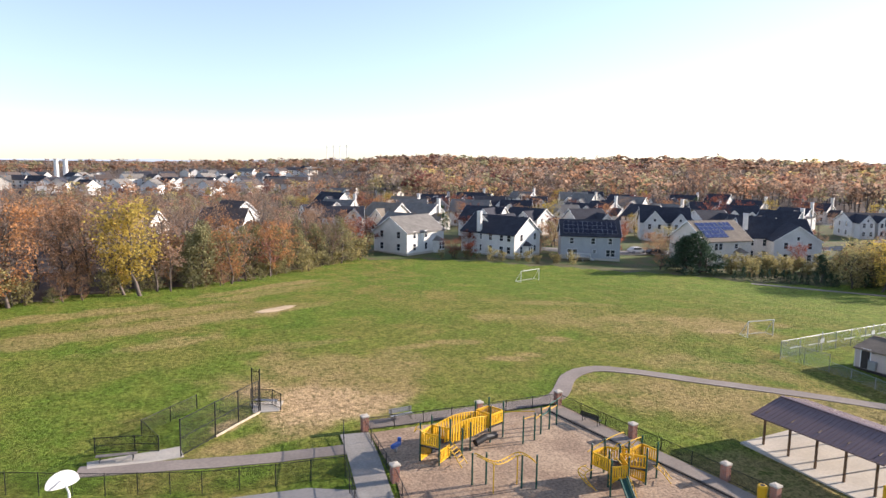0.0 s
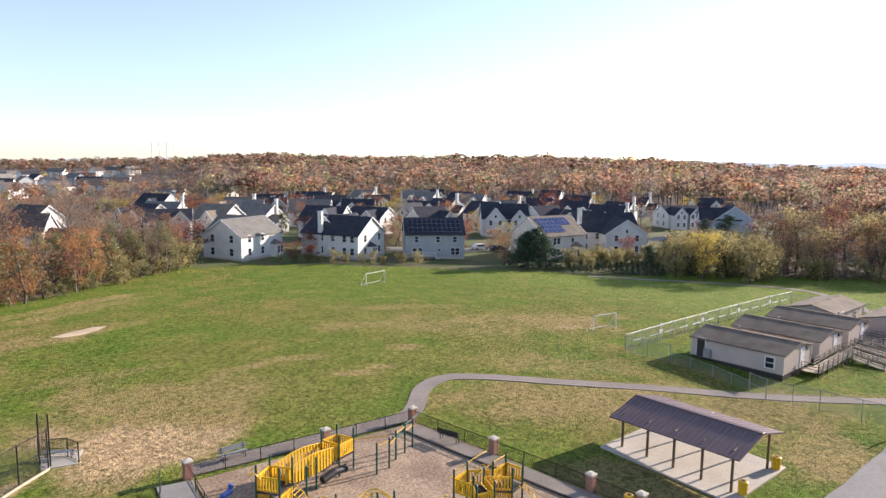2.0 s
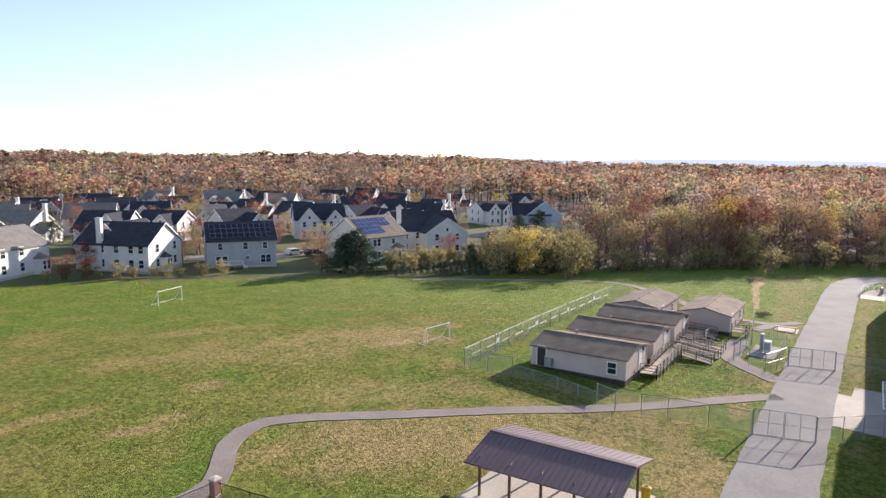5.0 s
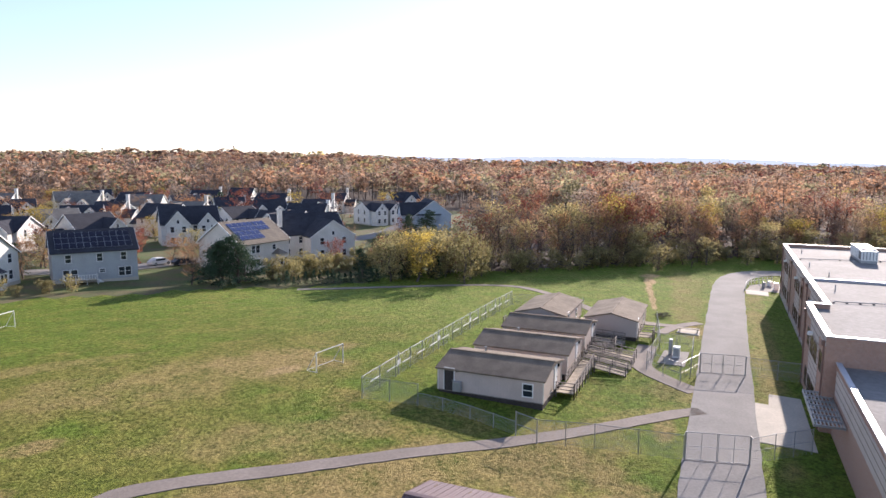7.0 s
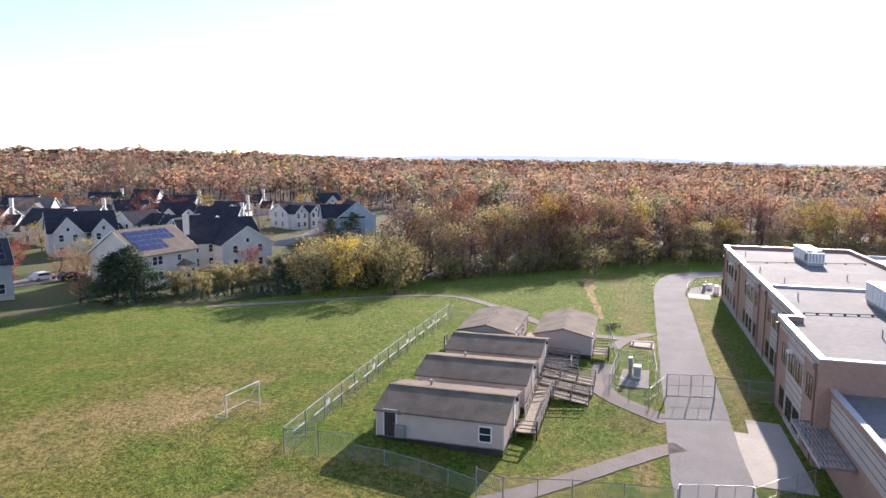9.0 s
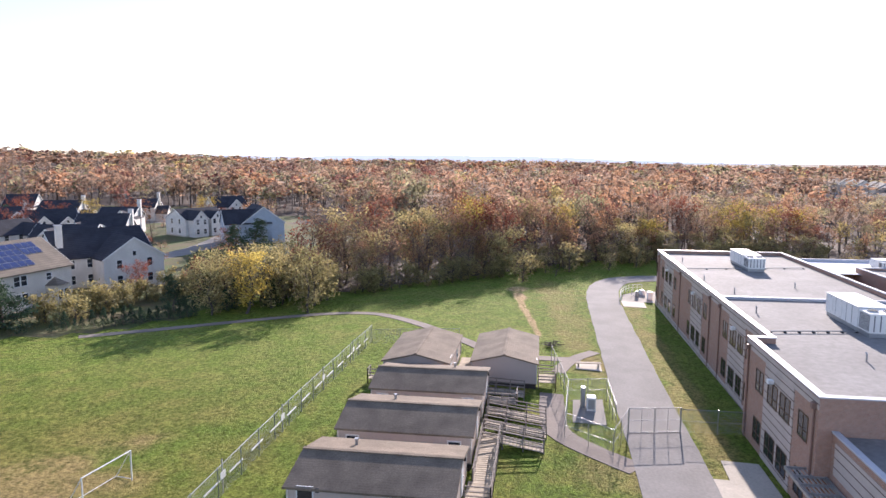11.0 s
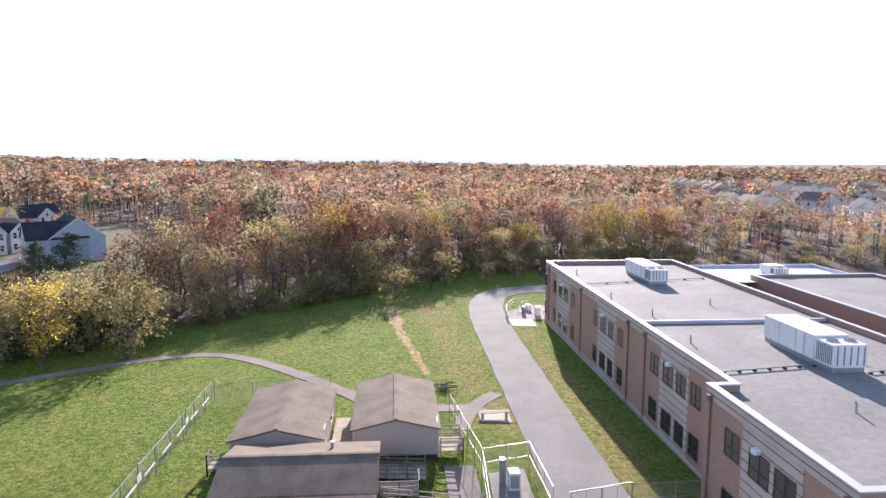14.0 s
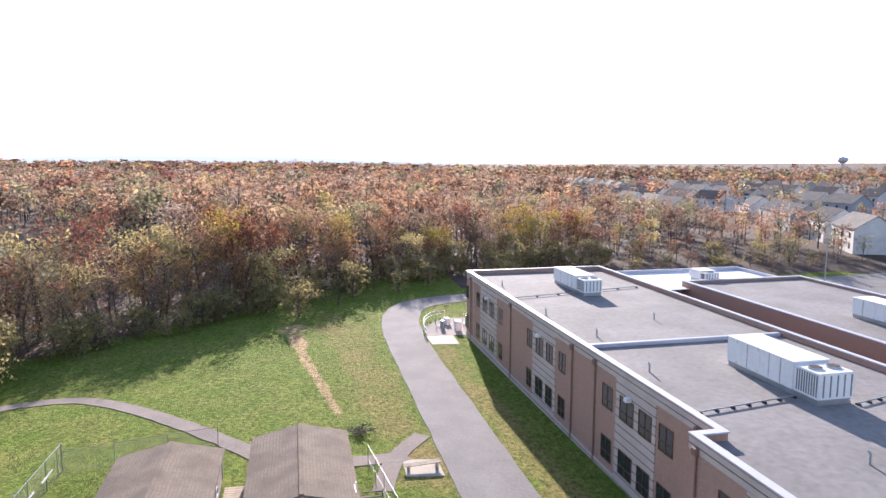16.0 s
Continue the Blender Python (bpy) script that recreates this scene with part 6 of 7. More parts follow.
# ---- trailers: doors, windows, decks and ramps ----
def trailer_details(th, lx, ly, ridge_y, door_side):
    def put(side, u, z):
        return {"w": pose(0, u, z, 0, 0, -90), "s": pose(u, 0, z), "e": pose(lx, u, z, 0, 0, 90), "n": pose(u, ly, z, 0, 0, 180)}[side]

    for side, u in door_side:
        d = part("door", Mesh().box(-0.46, -0.05, 0, 0.46, 0.02, 2.05), skirt_dark if side == "w" else white_paint, th, "dark door" if side == "w" else "white door", put(side, u, 0.5))
        part("handle", Mesh().box(0.3, -0.1, 0.95, 0.38, -0.05, 1.05), galv, d)
        fr = Mesh().box(-0.54, -0.04, 0, -0.46, 0.02, 2.13).box(0.46, -0.04, 0, 0.54, 0.02, 2.13).box(-0.46, -0.04, 2.05, 0.46, 0.02, 2.13)
        part("door_frame", fr, white_paint, th, "", put(side, u, 0.5))
        part("lamp", Mesh().box(0.7, -0.18, 1.85, 0.95, 0, 2.1, c=0.02), black_steel, th, "", put(side, u, 0.5))
    for c in ((0, 0), (lx, 0), (lx, ly), (0, ly)):
        part("corner_trim", Mesh().box(c[0] - 0.05, c[1] - 0.05, 0.45, c[0] + 0.05, c[1] + 0.05, 2.6), siding["beige"], th)
    part("base_trim", Mesh().box(-0.03, -0.03, 0.42, lx + 0.03, ly + 0.03, 0.5), deck_wood, th)


trailer_details(TRAILERS[0], 7.0, 10.0, True, [("w", 8.9), ("s", 4.6)])
window(TRAILERS[0], pose(0, 1.4, 0.95, 0, 0, -90), 0.85, 1.1)
trailer_details(TRAILERS[1], 7.0, 9.8, True, [("s", 4.6)])
window(TRAILERS[1], pose(0, 1.2, 1.1, 0, 0, -90), 0.85, 0.9)
window(TRAILERS[1], pose(0, 8.7, 1.1, 0, 0, -90), 0.85, 0.9)
trailer_details(TRAILERS[2], 7.0, 9.6, True, [("s", 4.6)])
window(TRAILERS[2], pose(0, 1.2, 1.1, 0, 0, -90), 0.85, 0.9)
window(TRAILERS[2], pose(0, 8.6, 1.1, 0, 0, -90), 0.85, 0.9)
trailer_details(TRAILERS[3], 10.4, 6.4, False, [("s", 2.0)])
window(TRAILERS[3], pose(7, 0, 1.0), 0.9, 1.0)
trailer_details(TRAILERS[4], 10.4, 6.4, False, [("s", 1.4)])
window(TRAILERS[4], pose(7.5, 0, 1.0), 0.9, 1.0)
for th, sp in ((TRAILERS[0], (5.4, 7.2)), (TRAILERS[1], (5.2, 6.6)), (TRAILERS[2], (5.4, 3.0))):
    part("roof_vent", Mesh().bar((sp[0], sp[1], 2.8), (sp[0], sp[1], 3.35), 0.1, 8).bar((sp[0], sp[1], 3.35), (sp[0], sp[1], 3.42), 0.16, 8), galv, th)
for th, uy in ((TRAILERS[0], 8.0), (TRAILERS[2], 4.0)):
    part("wall_unit", Mesh().box(-0.45, uy - 0.4, 0.6, 0, uy + 0.4, 1.5, c=0.03), galv, th, "grey wall-hung air conditioner")


def deck(x0, y0, x1, y1, top0, top1, label, rails=("s", "n"), along_y=False, name="ramp"):
    """A boarded deck or ramp on posts with rails; its height runs from top0 to top1 along it."""
    z = land((x0 + x1) / 2, (y0 + y1) / 2)
    th = thing(name, label, "ramp" if top0 != top1 else "deck", pose(0, 0, z), "trailer decks")
    L = (y1 - y0) if along_y else (x1 - x0)
    n = max(2, int(L / 0.3))
    at = lambda t: top0 + (top1 - top0) * t
    for k in range(n):
        t0, t1 = k / n, (k + 0.9) / n
        if along_y:
            b = (x0, y0 + L * t0, x1, y0 + L * t1)
        else:
            b = (x0 + L * t0, y0, x0 + L * t1, y1)
        part("board", Mesh().box(b[0], b[1], at(t0) - 0.05, b[2], b[3], at(t0)), new_wood, th)
    for side in rails:
        if along_y:
            x = x0 if side == "w" else x1
            ends = [(x, y0), (x, y1)] if side in "we" else [(x0, y0 if side == "s" else y1), (x1, y0 if side == "s" else y1)]
        else:
            y = y0 if side == "s" else y1
            ends = [(x0, y), (x1, y)] if side in "sn" else [(x0 if side == "w" else x1, y0), (x0 if side == "w" else x1, y1)]
        a, b = ends
        run = (side in "we") == along_y
        za, zb = (at(0), at(1)) if run else ((at(0), at(0)) if side in "sw" else (at(1), at(1)))
        d = math.hypot(b[0] - a[0], b[1] - a[1])
        m = max(1, round(d / 1.5))
        for k in range(m + 1):
            t = k / m
            x, y, zz = a[0] + (b[0] - a[0]) * t, a[1] + (b[1] - a[1]) * t, za + (zb - za) * t
            part("post", Mesh().box(x - 0.045, y - 0.045, -0.4, x + 0.045, y + 0.045, zz + 1.0), deck_wood, th)
        for hh in (0.95, 0.6, 0.3):
            dirv = Vector((b[0] - a[0], b[1] - a[1], zb - za))
            mm = Matrix.Translation((a[0], a[1], za + hh)) @ dirv.to_track_quat("X", "Z").to_matrix().to_4x4()
            part("rail", Mesh().box(0, -0.05, -0.03, dirv.length, 0.05, 0.03, mm), deck_wood, th)
    return th


deck(77.0, 29.6, 79.6, 31.3, 0.55, 0.55, "weathered wooden deck at a trailer door", ("w", "s"), name="deck")
deck(79.6, 29.6, 87.0, 31.0, 0.55, 0.8, "long weathered wooden ramp between trailers", ("s", "n"))
deck(86.4, 26.2, 88.0, 31.0, 0.05, 0.8, "weathered wooden ramp with pale boards", ("w", "e"), True)
deck(89.2, 26.0, 90.8, 31.0, 0.05, 0.75, "second weathered wooden ramp with railings", ("w", "e"), True)
deck(92.2, 26.0, 93.8, 31.0, 0.05, 0.75, "third weathered wooden ramp with railings", ("w", "e"), True)
deck(94.6, 28.6, 96.4, 31.2, 0.7, 0.7, "small wooden deck at a trailer door", ("s", "w"), name="deck")
deck(97.4, 28.0, 99.2, 33.4, 0.4, 0.7, "wooden walkway between two trailers", ("w", "e"), True)
deck(101.6, 25.0, 104.2, 26.7, 0.75, 0.75, "wooden porch with railings beside a trailer", ("s", "w", "e"), name="deck")
deck(99.9, 33.55, 108.6, 35.15, 0.5, 0.5, "pale wooden walkway between two trailers", (), name="deck")
deck(98.6, 41.9, 99.8, 43.3, 0.6, 0.6, "small wooden stoop behind a trailer", ("w", "n"), name="deck")

# pump enclosure
sheet("pump_pad", [(93.5, 20.8), (100, 20.6), (99.2, 23.4), (93.5, 23.7)], walk_concrete, "pale concrete pad inside the enclosure", "pavement", 0.06)
th = thing("pump_unit", "pale grey utility cabinets on a concrete pad", "utility cabinet", grounded(97.0, 21.9, 0, 0.06))
part("cabinet", Mesh().box(-0.5, -0.4, 0, 0.5, 0.4, 1.25, c=0.04), white_paint, th)
part("cabinet", Mesh().box(0.3, 0.5, 0, 0.9, 0.9, 1.9, c=0.04), galv, th)
part("panel", Mesh().box(-0.54, -0.3, 0.2, -0.5, 0.3, 1.1), galv, th)
th = thing("bench_rack", "long low pale bench beside the road", "bench", grounded(110.6, 21.2, 96, 0.02))
for s in (-1.1, 1.1):
    part("leg", Mesh().box(s - 0.05, -0.3, -0.1, s + 0.05, 0.3, 0.42), concrete, th)
for k in range(3):
    part("slat", Mesh().box(-1.4, -0.32 + k * 0.22, 0.42, 1.4, -0.14 + k * 0.22, 0.48, c=0.01), new_wood, th)
sheet("bench_pad", [(109.4, 22.6), (112.4, 22.5), (112.0, 19.8), (109.2, 19.8)], concrete, "worn concrete pad below a bench", "pavement", 0.04)
th = thing("brush_pile", "heap of cut dark branches on the grass", "brush pile", grounded(118.0, 25.2))
rng_b = random.Random(3)
for k in range(60):
    a, r = rng_b.uniform(0, 6.28), rng_b.uniform(0, 1.3)
    p = Vector((r * math.cos(a), r * math.sin(a), rng_b.uniform(0, 0.5)))
    d = Vector((rng_b.gauss(0, 1), rng_b.gauss(0, 1), rng_b.gauss(0, 0.35))).normalized() * rng_b.uniform(0.4, 0.9)
    part("branch", Mesh().bar(p - d, p + d, 0.025, 4, 0.01), bark, th)


# ---- school details ----
def school_bay(th, y, xs_windows, panel_x, x_mid_windows):
    part("banded_panel", Mesh().box(panel_x[0], y - 0.05, -1.6, panel_x[1], y + 0.06, TOP - 0.9), cream_block, th, "cream banded block panel")
    for z0, z1 in ((-0.3, 1.41), (3.75, 5.41)):
        for xa, xb in xs_windows + x_mid_windows:
            mm = pose((xa + xb) / 2, y + (0.06 if (xa, xb) in x_mid_windows else 0.0), z0, 0, 0, 180)
            w = xb - xa
            fr = Mesh().box(-w / 2 - 0.06, -0.05, -0.06, w / 2 + 0.06, 0.02, 0).box(-w / 2 - 0.06, -0.05, z1 - z0, w / 2 + 0.06, 0.02, z1 - z0 + 0.06)
            fr.box(-w / 2 - 0.06, -0.05, 0, -w / 2, 0.02, z1 - z0).box(w / 2, -0.05, 0, w / 2 + 0.06, 0.02, z1 - z0).box(-0.03, -0.05, 0, 0.03, 0.02, z1 - z0).box(-w / 2, -0.05, (z1 - z0) * 0.35, w / 2, 0.02, (z1 - z0) * 0.35 + 0.05)
            wd = part("window", fr, post_brown, th, "", mm)
            part("pane", Mesh().box(-w / 2, -0.015, 0, w / 2, 0.015, z1 - z0), glass, wd)


school_bay(school_ob, FAR_Y, [(107.36, 108.91), (99.27, 100.82)], (101.24, 106.73), [(104.14, 106.01), (101.76, 103.31)])
school_bay(school_ob, FAR_Y, [(124.57, 125.81), (116.17, 117.52)], (118.35, 124.16), [(121.36, 123.12), (118.97, 120.42)])
school_bay(school_ob, FAR_Y, [(143.65, 144.9), (134.11, 135.36)], (136.19, 143.03), [(140.13, 141.79), (137.22, 138.88)])
school_bay(school_ob, FAR_Y, [(149.04, 150.08)], (146.35, 146.45), [])
school_bay(school_ob, NEAR_Y, [(90.49, 92.17), (81.58, 83.15)], (84.1, 90.07), [(87.13, 89.13), (84.62, 86.51)])
part("plinth", Mesh().box(JOG, FAR_Y, -3, END + 0.05, FAR_Y + 0.07, -0.9), cream_block, school_ob)
for x, y in ((131.0, FAR_Y), (114.6, FAR_Y), (110.2, FAR_Y), (96.6, FAR_Y), (94.2, NEAR_Y), (80.6, NEAR_Y), (147.6, FAR_Y)):
    p = part("downpipe", Mesh().bar((x, y + 0.09, -1.5), (x, y + 0.09, TOP - 0.9), 0.07, 8), pipe_brown, school_ob)
    part("hopper", Mesh().box(x - 0.2, y, TOP - 0.95, x + 0.2, y + 0.3, TOP - 0.55, c=0.03), pipe_brown, p)
part("cornice_band", Mesh().box(JOG + 0.01, FAR_Y + 0.001, TOP - 0.9, END + 0.03, FAR_Y + 0.03, TOP - 0.2), cream_block, school_ob)
part("cornice_band", Mesh().box(CORNER - 0.03, NEAR_Y + 0.001, TOP - 0.9, JOG - 0.01, NEAR_Y + 0.03, TOP - 0.2), cream_block, school_ob)
for x, y in ((122.2, FAR_Y), (104.6, FAR_Y), (139.8, FAR_Y), (88.2, NEAR_Y)):
    part("wall_lamp", Mesh().box(x - 0.25, y + 0.05, 5.5, x + 0.25, y + 0.5, 5.8, c=0.06), white_paint, school_ob)
# low wing's banded wall
part("banded_panel", Mesh().box(56, NEAR_Y - 0.9, 2.6, CORNER - 0.6, NEAR_Y - 0.85, TOP - 2.75), cream_block, school_ob)
part("roof_joint", Mesh().box(113.1, BACK_Y + 0.4, TOP - 0.56, 113.5, FAR_Y - 0.4, TOP - 0.25, c=0.03), coping, school_ob)
for a, b in (((133.2, 6.4), (136.4, -10.0)), ((98.4, 6.4), (99.6, -1.2)), ((97.6, -4.2), (99.0, -10.4))):
    part("gas_pipe", Mesh().bar((*a, TOP - 0.4), (*b, TOP - 0.4), 0.05, 6), galv, school_ob)
    for k in range(7):
        t = k / 6
        x, y = a[0] + (b[0] - a[0]) * t, a[1] + (b[1] - a[1]) * t
        part("pipe_block", Mesh().box(x - 0.14, y - 0.1, TOP - 0.55, x + 0.14, y + 0.1, TOP - 0.44), skirt_dark, school_ob)
for x, y in ((116.5, 4.6), (106.5, 5.2), (125.0, 6.0), (141, 5.5), (90.5, 2.0), (101, -5.5), (121, -3.5)):
    part("vent_pipe", Mesh().bar((x, y, TOP - 0.56), (x, y, TOP + 0.0), 0.07, 7).bar((x, y, TOP - 0.02), (x + 0.15, y, TOP + 0.1), 0.07, 7), galv, school_ob)
# the court and the wing behind
part("wall", Mesh().prism([(60, -36), (140, -36), (140, -18.4), (60, -18.4)], -3.5, TOP - 1.1), school_brick, school_ob)
part("roof", Mesh().prism([(60.3, -35.7), (139.7, -35.7), (139.7, -18.8), (60.3, -18.8)], TOP - 1.1, TOP - 1.0), flat_roof, school_ob)
for o in ((60, -18.8, 140, -18.4), (60, -36, 140, -35.6), (139.6, -35.6, 140, -18.8)):
    part("parapet", Mesh().box(o[0], o[1], TOP - 1.1, o[2], o[3], TOP - 0.72), school_brick, school_ob)
    part("coping", Mesh().box(o[0] - 0.06, o[1] - 0.06, TOP - 0.72, o[2] + 0.06, o[3] + 0.06, TOP - 0.62), coping, school_ob)
part("wall", Mesh().prism([(140.02, -34), (150.5, -34), (150.5, BACK_Y - 0.02), (140.02, BACK_Y - 0.02)], -3.5, TOP - 1.5), school_brick, school_ob)
part("roof", Mesh().prism([(138.3, -33.7), (150.2, -33.7), (150.2, BACK_Y - 0.3), (138.3, BACK_Y - 0.3)], TOP - 1.5, TOP - 1.4), white_roof, school_ob, "bright white membrane roof")
for o in ((140.02, -34, 150.5, -33.7), (150.2, -33.7, 150.5, BACK_Y - 0.02)):
    part("coping", Mesh().box(o[0], o[1], TOP - 1.5, o[2], o[3], TOP - 0.95), coping, school_ob)
for y in (-18.4,):
    part("wall_band", Mesh().box(60, y, 2.6, 140, y + 0.03, 4.6), cream_block, school_ob)


def rooftop_unit(x0, y0, l, w, h, z, label, fans=2):
    """A long packaged air handler: panelled body, condenser end with louvres and fans, kerb."""
    th = thing("rooftop_unit", label, "air handler", pose(x0, y0, z), "rooftop units")
    cl = min(2.2, l * 0.3)
    part("kerb", Mesh().box(0.1, 0.1, 0, l - 0.1, w - 0.1, 0.4), galv, th)
    part("body", Mesh().box(cl, 0, 0.4, l, w, 0.4 + h, c=0.04), white_paint, th, "white sheet-metal body")
    part("roof_flange", Mesh().box(cl - 0.04, -0.06, 0.4 + h, l + 0.06, w + 0.06, 0.46 + h), white_paint, th)
    n = int((l - cl) / 1.1)
    for k in range(1, n):
        u = cl + (l - cl) * k / n
        part("seam", Mesh().box(u - 0.02, -0.02, 0.45, u + 0.02, w + 0.02, 0.38 + h), galv, th)
    for k in range(3):
        u = cl + (l - cl) * (k + 0.6) / 3.4
        part("access_panel", Mesh().box(u, w, 0.6, u + 0.8, w + 0.03, 0.2 + h), white_paint, th)
    c = part("condenser", Mesh().box(0, 0.05, 0.4, cl - 0.02, w - 0.05, 0.3 + h, c=0.04), white_paint, th)
    for k in range(9):
        u = 0.12 + (cl - 0.3) * k / 9
        part("louvre", Mesh().box(u, w - 0.06, 0.55, u + 0.1, w - 0.03, 0.15 + h), louvre_grey, c)
        v = 0.2 + (w - 0.4) * k / 9
        if k % 2 == 0:
            part("louvre", Mesh().box(-0.02, v, 0.55, 0.01, v + 0.1, 0.15 + h), louvre_grey, c)
    for k in range(fans):
        cx, cy = cl / 2, w * (k + 0.5) / fans
        ring = Mesh().bar((cx, cy, 0.3 + h), (cx, cy, 0.42 + h), 0.46, 16, 0.43)
        f = part("fan", ring, galv, c)
        part("grille", Mesh().bar((cx, cy, 0.42 + h), (cx, cy, 0.435 + h), 0.38, 14), skirt_dark, f)
    return th


rooftop_unit(97.9, -4.1, 9.0, 2.7, 1.8, TOP - 0.55, "long white rooftop air handler with louvred end")
rooftop_unit(132.8, -3.8, 9.0, 2.3, 1.55, TOP - 0.55, "white rooftop air handler near the school's far end")
rooftop_unit(112, -27.0, 7.5, 2.4, 1.6, TOP - 1.0, "white rooftop air handler on the rear wing")
rooftop_unit(141.0, -24.5, 3.4, 2.2, 1.1, TOP - 1.4, "small white rooftop unit on pale roof", 1)
rooftop_unit(89.6, -3.4, 2.0, 1.4, 0.8, TOP - 0.55, "small white rooftop fan unit", 1)

th = thing("door_canopy", "louvred metal canopy over a school door", "canopy", pose(0, 0, 1.95))
for y in (NEAR_Y - 0.75, NEAR_Y + 1.3):
    part("side_rail", Mesh().box(72.9, y - 0.05, 0, 81.4, y + 0.05, 0.22), galv, th)
for k in range(8):
    x = 73.0 + k * 1.19
    part("cross_bar", Mesh().box(x - 0.05, NEAR_Y - 0.7, 0.02, x + 0.05, NEAR_Y + 1.25, 0.2), galv, th)
for k in range(7):
    y = NEAR_Y - 0.6 + k * 0.27
    part("slat", Mesh().box(72.95, y, 0.06, 81.35, y + 0.1, 0.12), galv, th)

# railed yard at the school's far corner
th = thing("curved_guard_rail", "curved white tubular guard rail on paving", "guard rail", pose(0, 0, 0))
arc = [(149.8 + 11.5 * math.sin(a), 8.2 + 5.0 * math.cos(a)) for a in [k * math.pi / 18 for k in range(10)]]
for k, p in enumerate(arc):
    part("post", Mesh().bar((*p, land(*p) - 0.2), (*p, land(*p) + 1.1), 0.05), white_paint, th)
for hh in (1.08, 0.6):
    part("rail", Mesh().tube([(*p, land(*p) + hh) for p in arc], 0.045), white_paint, th)
sheet("rear_yard", [(150.6, 13.0), (156, 12.2), (160.5, 8.6), (161, 3), (150.6, 3)], walk_concrete, "grey concrete yard behind the school", "pavement", 0.045)
for i, (x, y, w, h) in enumerate(((153.5, 8.0, 1.2, 1.3), (155.5, 6.0, 0.9, 1.6), (157.0, 8.8, 1.0, 0.9), (154.5, 10.0, 0.6, 1.1))):
    th = thing("utility_cabinet", "grey metal utility cabinet behind the school", "utility cabinet", grounded(x, y, i * 10, 0.04), "utility cabinets")
    part("cabinet", Mesh().box(-w / 2, -w / 3, 0, w / 2, w / 3, h, c=0.04), galv if i % 2 else white_paint, th)
    part("pipe", Mesh().bar((w / 2, 0, 0.2), (w / 2 + 0.9, 0.2, 0.2), 0.06).bar((w / 2 + 0.9, 0.2, 0.2), (w / 2 + 0.9, 0.2, h), 0.05), galv, th)

# ---- distance: towns, stacks, poles ----
def plain_house(x, y, yaw, w, d, ev, rg, wl, rf, label, name="house"):
    th = thing(name, label, "house", grounded(x, y, yaw), "far houses")
    gable_body(th, w, d, ev, rg, siding[wl])
    r = Mesh()
    sl = (rg - ev) / (d / 2)
    for s in (-1, 1):
        pts = [(-w / 2 - 0.3, s * (d / 2 + 0.3), ev - 0.3 * sl + 0.05), (w / 2 + 0.3, s * (d / 2 + 0.3), ev - 0.3 * sl + 0.05), (w / 2 + 0.3, 0, rg + 0.05), (-w / 2 - 0.3, 0, rg + 0.05)]
        r.face(*(pts if s < 0 else pts[::-1])).face(*[(p[0], p[1], p[2] - 0.1) for p in (pts[::-1] if s < 0 else pts)])
    part("roof", r, shingle[rf], th)
    for u in (-w / 3, 0, w / 3):
        for z in (0.9, 3.5):
            for s, q in ((-1, 0), (1, 180)):
                part("window", Mesh().box(-0.5, -0.05, 0, 0.5, 0.02, 1.4), glass, th, "", pose(u, s * d / 2, z, 0, 0, q))
    return th


rt = random.Random(9)
for k in range(84):
    a, r = radians(rt.uniform(-9, 17)), 430 + 420 * rt.random()
    plain_house(r * math.sin(a), r * math.cos(a), rt.uniform(0, 180), rt.uniform(11, 18), 10, 5.6, 9, rt.choice(["white", "beige", "grey", "white"]), rt.choice(["slate", "grey", "brown"]), "far white house in a distant suburb")
TERRACES = [((206, -112), (282, -138), 5), ((290, -110), (350, -112), 4), ((330, -152), (430, -136), 6), ((290, -186), (420, -192), 7), ((330, -240), (520, -230), 8), ((450, -170), (600, -210), 6), ((360, -310), (560, -330), 8)]
for p, q, n in TERRACES:
    turn = math.degrees(math.atan2(q[1] - p[1], q[0] - p[0]))
    for k in range(n):
        t = k / (n - 1)
        plain_house(p[0] + (q[0] - p[0]) * t + rt.uniform(-1, 1), p[1] + (q[1] - p[1]) * t + rt.uniform(-2, 2), turn + rt.uniform(-5, 5), 14.5, 10, 6.0, 9.3, rt.choice(["beige", "white", "grey"]), rt.choice(["slate", "slate", "grey"]), "far townhouse with dark roof beyond the wood", "townhouse")
for x, y in ((-24.5, 690), (-17.5, 690)):
    th = thing("white_stack", "slim white stack rising over the far suburb", "stack", grounded(x, y), "stacks")
    part("shaft", Mesh().bar((0, 0, 0), (0, 0, 20), 2.2, 14, 2.0), white_paint, th)
    part("rim", Mesh().bar((0, 0, 20), (0, 0, 20.6), 2.2, 14), coping, th)
for k in range(4):
    th = thing("transmission_pole", "thin pale pole on the skyline", "pole", grounded(388 + k * 11, 1190 - k * 4), "skyline poles")
    part("mast", Mesh().bar((0, 0, 0), (0, 0, 40), 0.9, 8, 0.6), white_paint, th)
    part("arm", Mesh().bar((-3, 0, 36), (3, 0, 36), 0.3), white_paint, th)
th = thing("water_tower", "pale water tower on the horizon", "water tower", grounded(1420, -1240))
part("leg", Mesh().bar((0, 0, 0), (0, 0, 16), 3.0, 10), coping, th)
part("tank", Mesh().bar((0, 0, 14), (0, 0, 20), 5, 14, 13).bar((0, 0, 20), (0, 0, 26), 13, 14, 11).bar((0, 0, 26), (0, 0, 29), 11, 14, 3), coping, th)
th = thing("street_lamp", "tall grey lamp post beside the car park", "street lamp", grounded(176, -73))
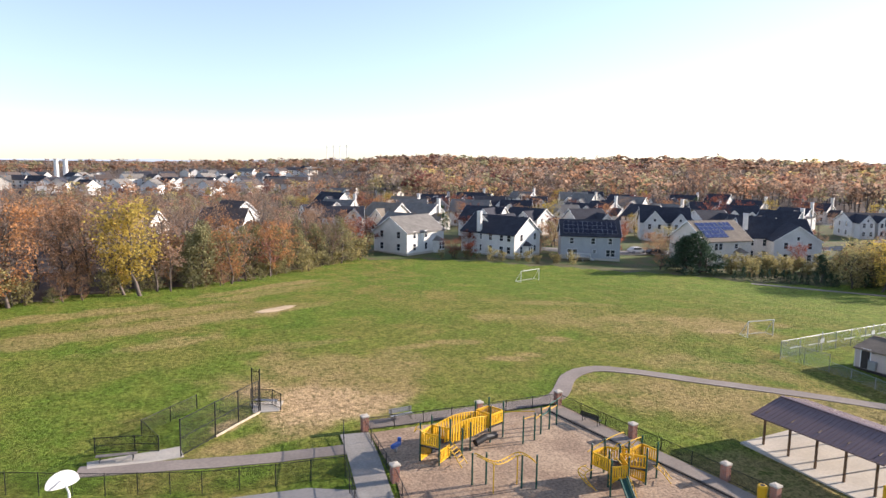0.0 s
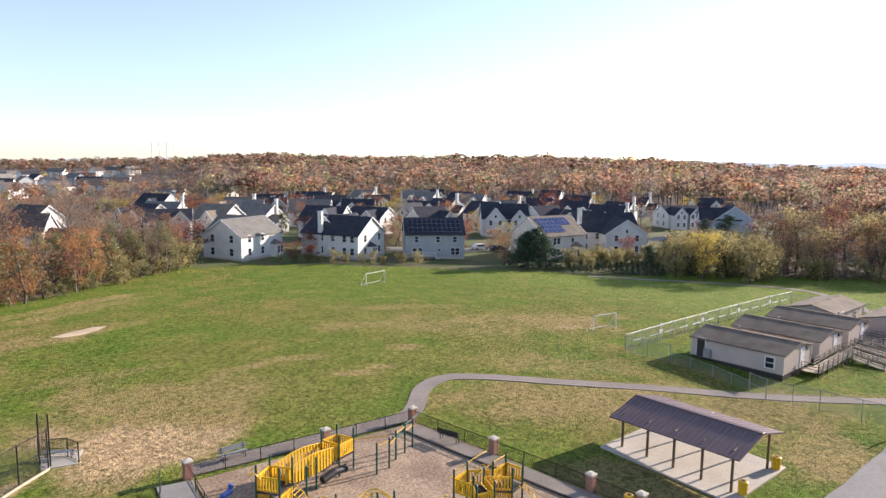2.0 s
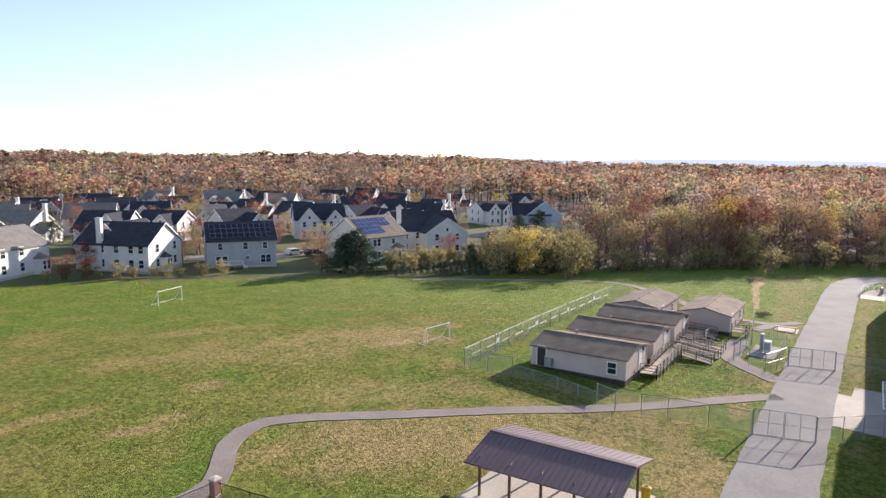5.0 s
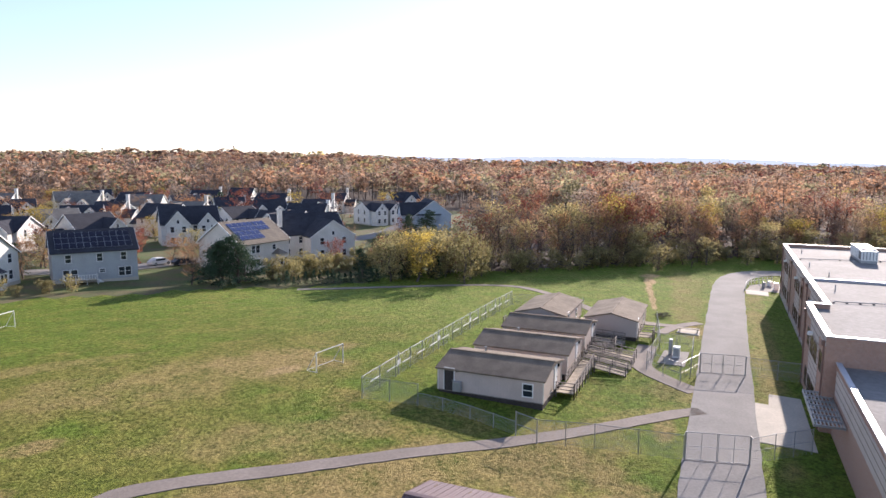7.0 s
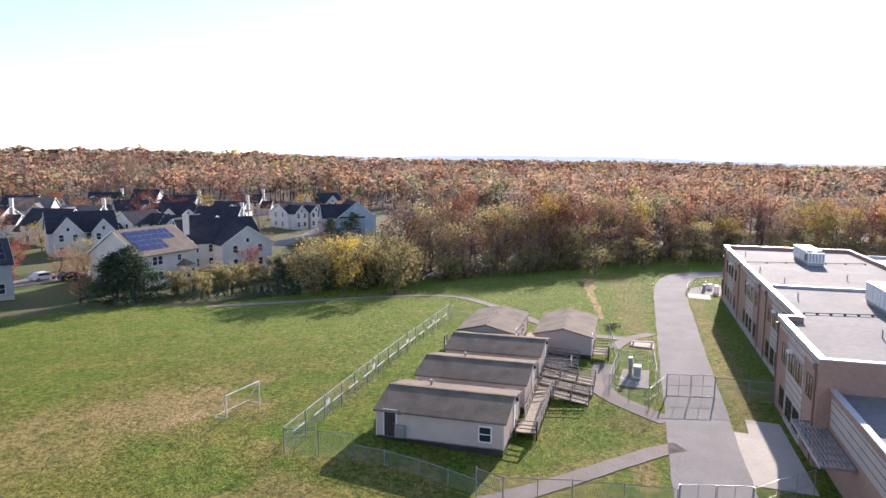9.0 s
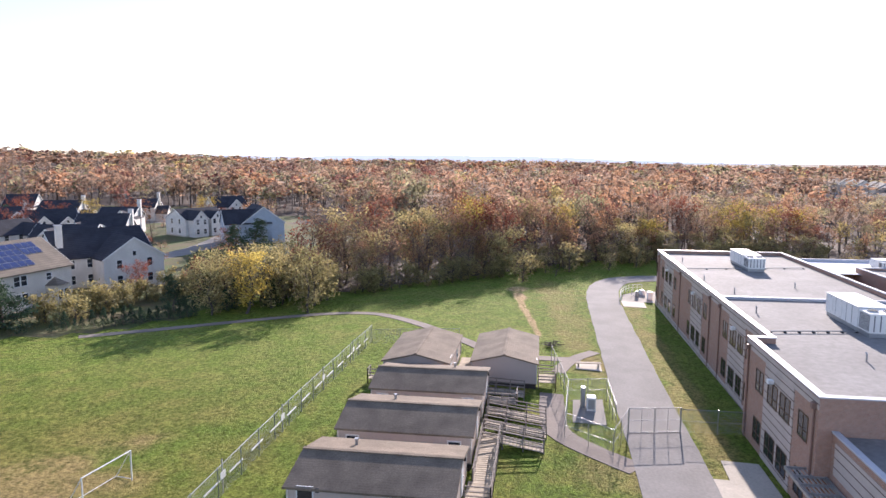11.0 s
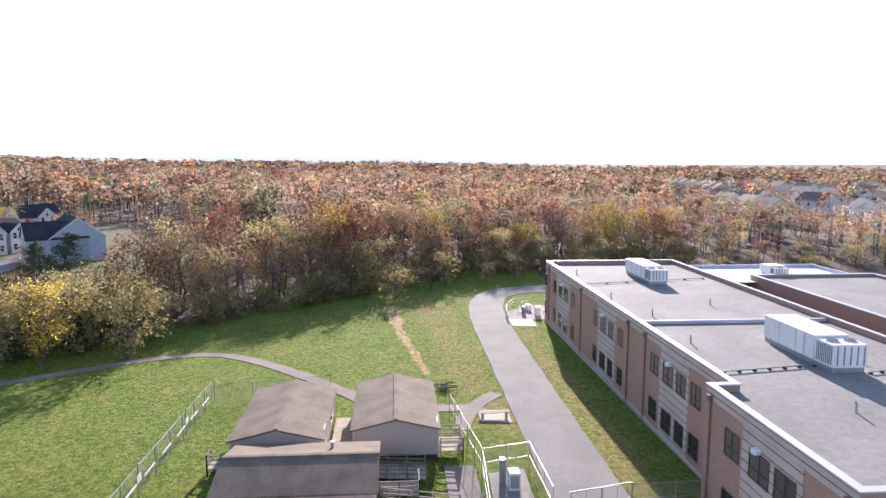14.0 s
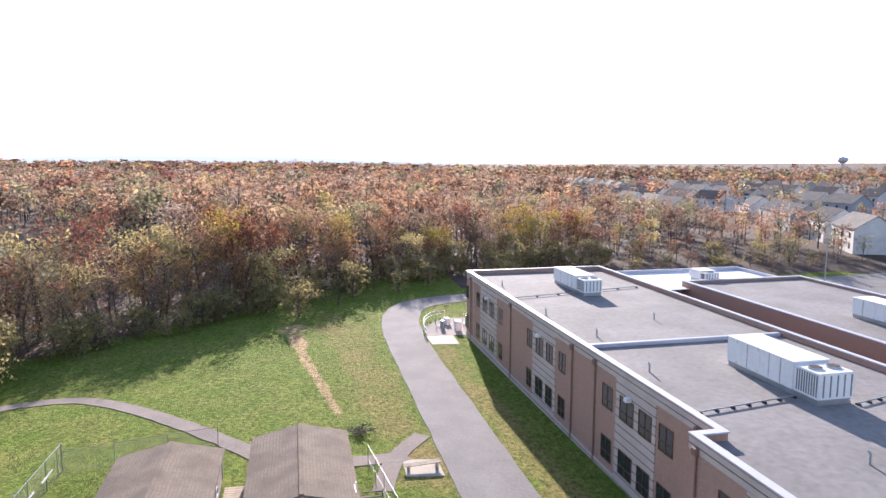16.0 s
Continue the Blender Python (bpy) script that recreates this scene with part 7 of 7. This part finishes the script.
part("pole", Mesh().bar((0, 0, -0.2), (0, 0, 9.5), 0.12, 8, 0.08), galv, th)
part("head", Mesh().box(-0.2, -0.9, 9.4, 0.2, 0.1, 9.6, c=0.03), galv, th)
sheet("car_park", [(120, -50), (182, -50), (182, -110), (120, -110)], asphalt, "grey asphalt car park behind the school", "car park", 0.04, 6.0)
ribbon("street", [(96, 140), (108, 127), (118, 124), (135, 120), (160, 118), (190, 112), (230, 120), (262, 130)], 6.5, asphalt, "grey residential street between the houses", "street", 0.06, 4.0)
ribbon("street", [(108, 127), (118, 150), (128, 172), (150, 215), (180, 225), (230, 200), (262, 150)], 6.0, asphalt, "grey residential street among the houses", "street", 0.07, 4.0)


def car(x, y, yaw, paint, label):
    th = thing("car", label, "car", grounded(x, y, yaw, 0.05), "cars")
    b = Mesh()
    prof = [(-2.2, 0.35), (2.2, 0.35), (2.25, 0.75), (1.2, 0.95), (0.6, 1.45), (-1.2, 1.5), (-2.0, 1.0), (-2.25, 0.8)]
    b.v = [(p[0], -0.88, p[1]) for p in prof] + [(p[0], 0.88, p[1]) for p in prof]
    b.f = [tuple(range(7, -1, -1))[::-1][::-1], tuple(range(8, 16))] + [(k, (k + 1) % 8, 8 + (k + 1) % 8, 8 + k) for k in range(8)]
    part("body", b, paint, th)
    for s in (-0.89, 0.87):
        part("side_window", Mesh().box(-1.3, s, 0.98, 0.7, s + 0.02, 1.36), glass, th)
    for wx in (-1.35, 1.35):
        for wy in (-0.8, 0.8):
            w = part("wheel", Mesh().bar((wx, wy - 0.1, 0.32), (wx, wy + 0.1, 0.32), 0.32, 12), black_steel, th)
            part("rim", Mesh().bar((wx, wy - 0.11, 0.32), (wx, wy + 0.11, 0.32), 0.18, 10), galv, w)


car(119.5, 123.0, -15, white_paint, "white car parked on the street between houses")
car(122.0, 119.2, -20, glass, "dark car parked beside a house")

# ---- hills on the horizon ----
# flat strip; distance haze is painted in as an even pale blue emission
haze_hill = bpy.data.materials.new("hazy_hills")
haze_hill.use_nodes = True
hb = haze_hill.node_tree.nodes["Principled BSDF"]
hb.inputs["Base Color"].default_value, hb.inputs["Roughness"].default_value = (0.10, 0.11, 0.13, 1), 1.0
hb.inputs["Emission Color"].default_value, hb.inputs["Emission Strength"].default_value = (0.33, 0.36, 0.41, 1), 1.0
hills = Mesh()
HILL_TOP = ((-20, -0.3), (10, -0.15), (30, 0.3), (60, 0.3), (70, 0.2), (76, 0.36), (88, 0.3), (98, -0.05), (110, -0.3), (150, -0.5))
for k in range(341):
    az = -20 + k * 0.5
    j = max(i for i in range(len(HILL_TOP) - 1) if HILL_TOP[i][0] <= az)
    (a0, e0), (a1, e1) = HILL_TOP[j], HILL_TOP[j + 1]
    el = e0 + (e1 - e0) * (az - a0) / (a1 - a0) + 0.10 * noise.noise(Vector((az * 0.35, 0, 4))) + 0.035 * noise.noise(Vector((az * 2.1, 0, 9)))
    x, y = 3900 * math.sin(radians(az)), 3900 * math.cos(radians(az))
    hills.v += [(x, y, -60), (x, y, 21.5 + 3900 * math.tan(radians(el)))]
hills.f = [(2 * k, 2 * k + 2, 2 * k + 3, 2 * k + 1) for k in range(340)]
tagged(part("backdrop", hills, haze_hill), "glowing pale blue backdrop of hazy wooded hills", "hills", kind="structure")
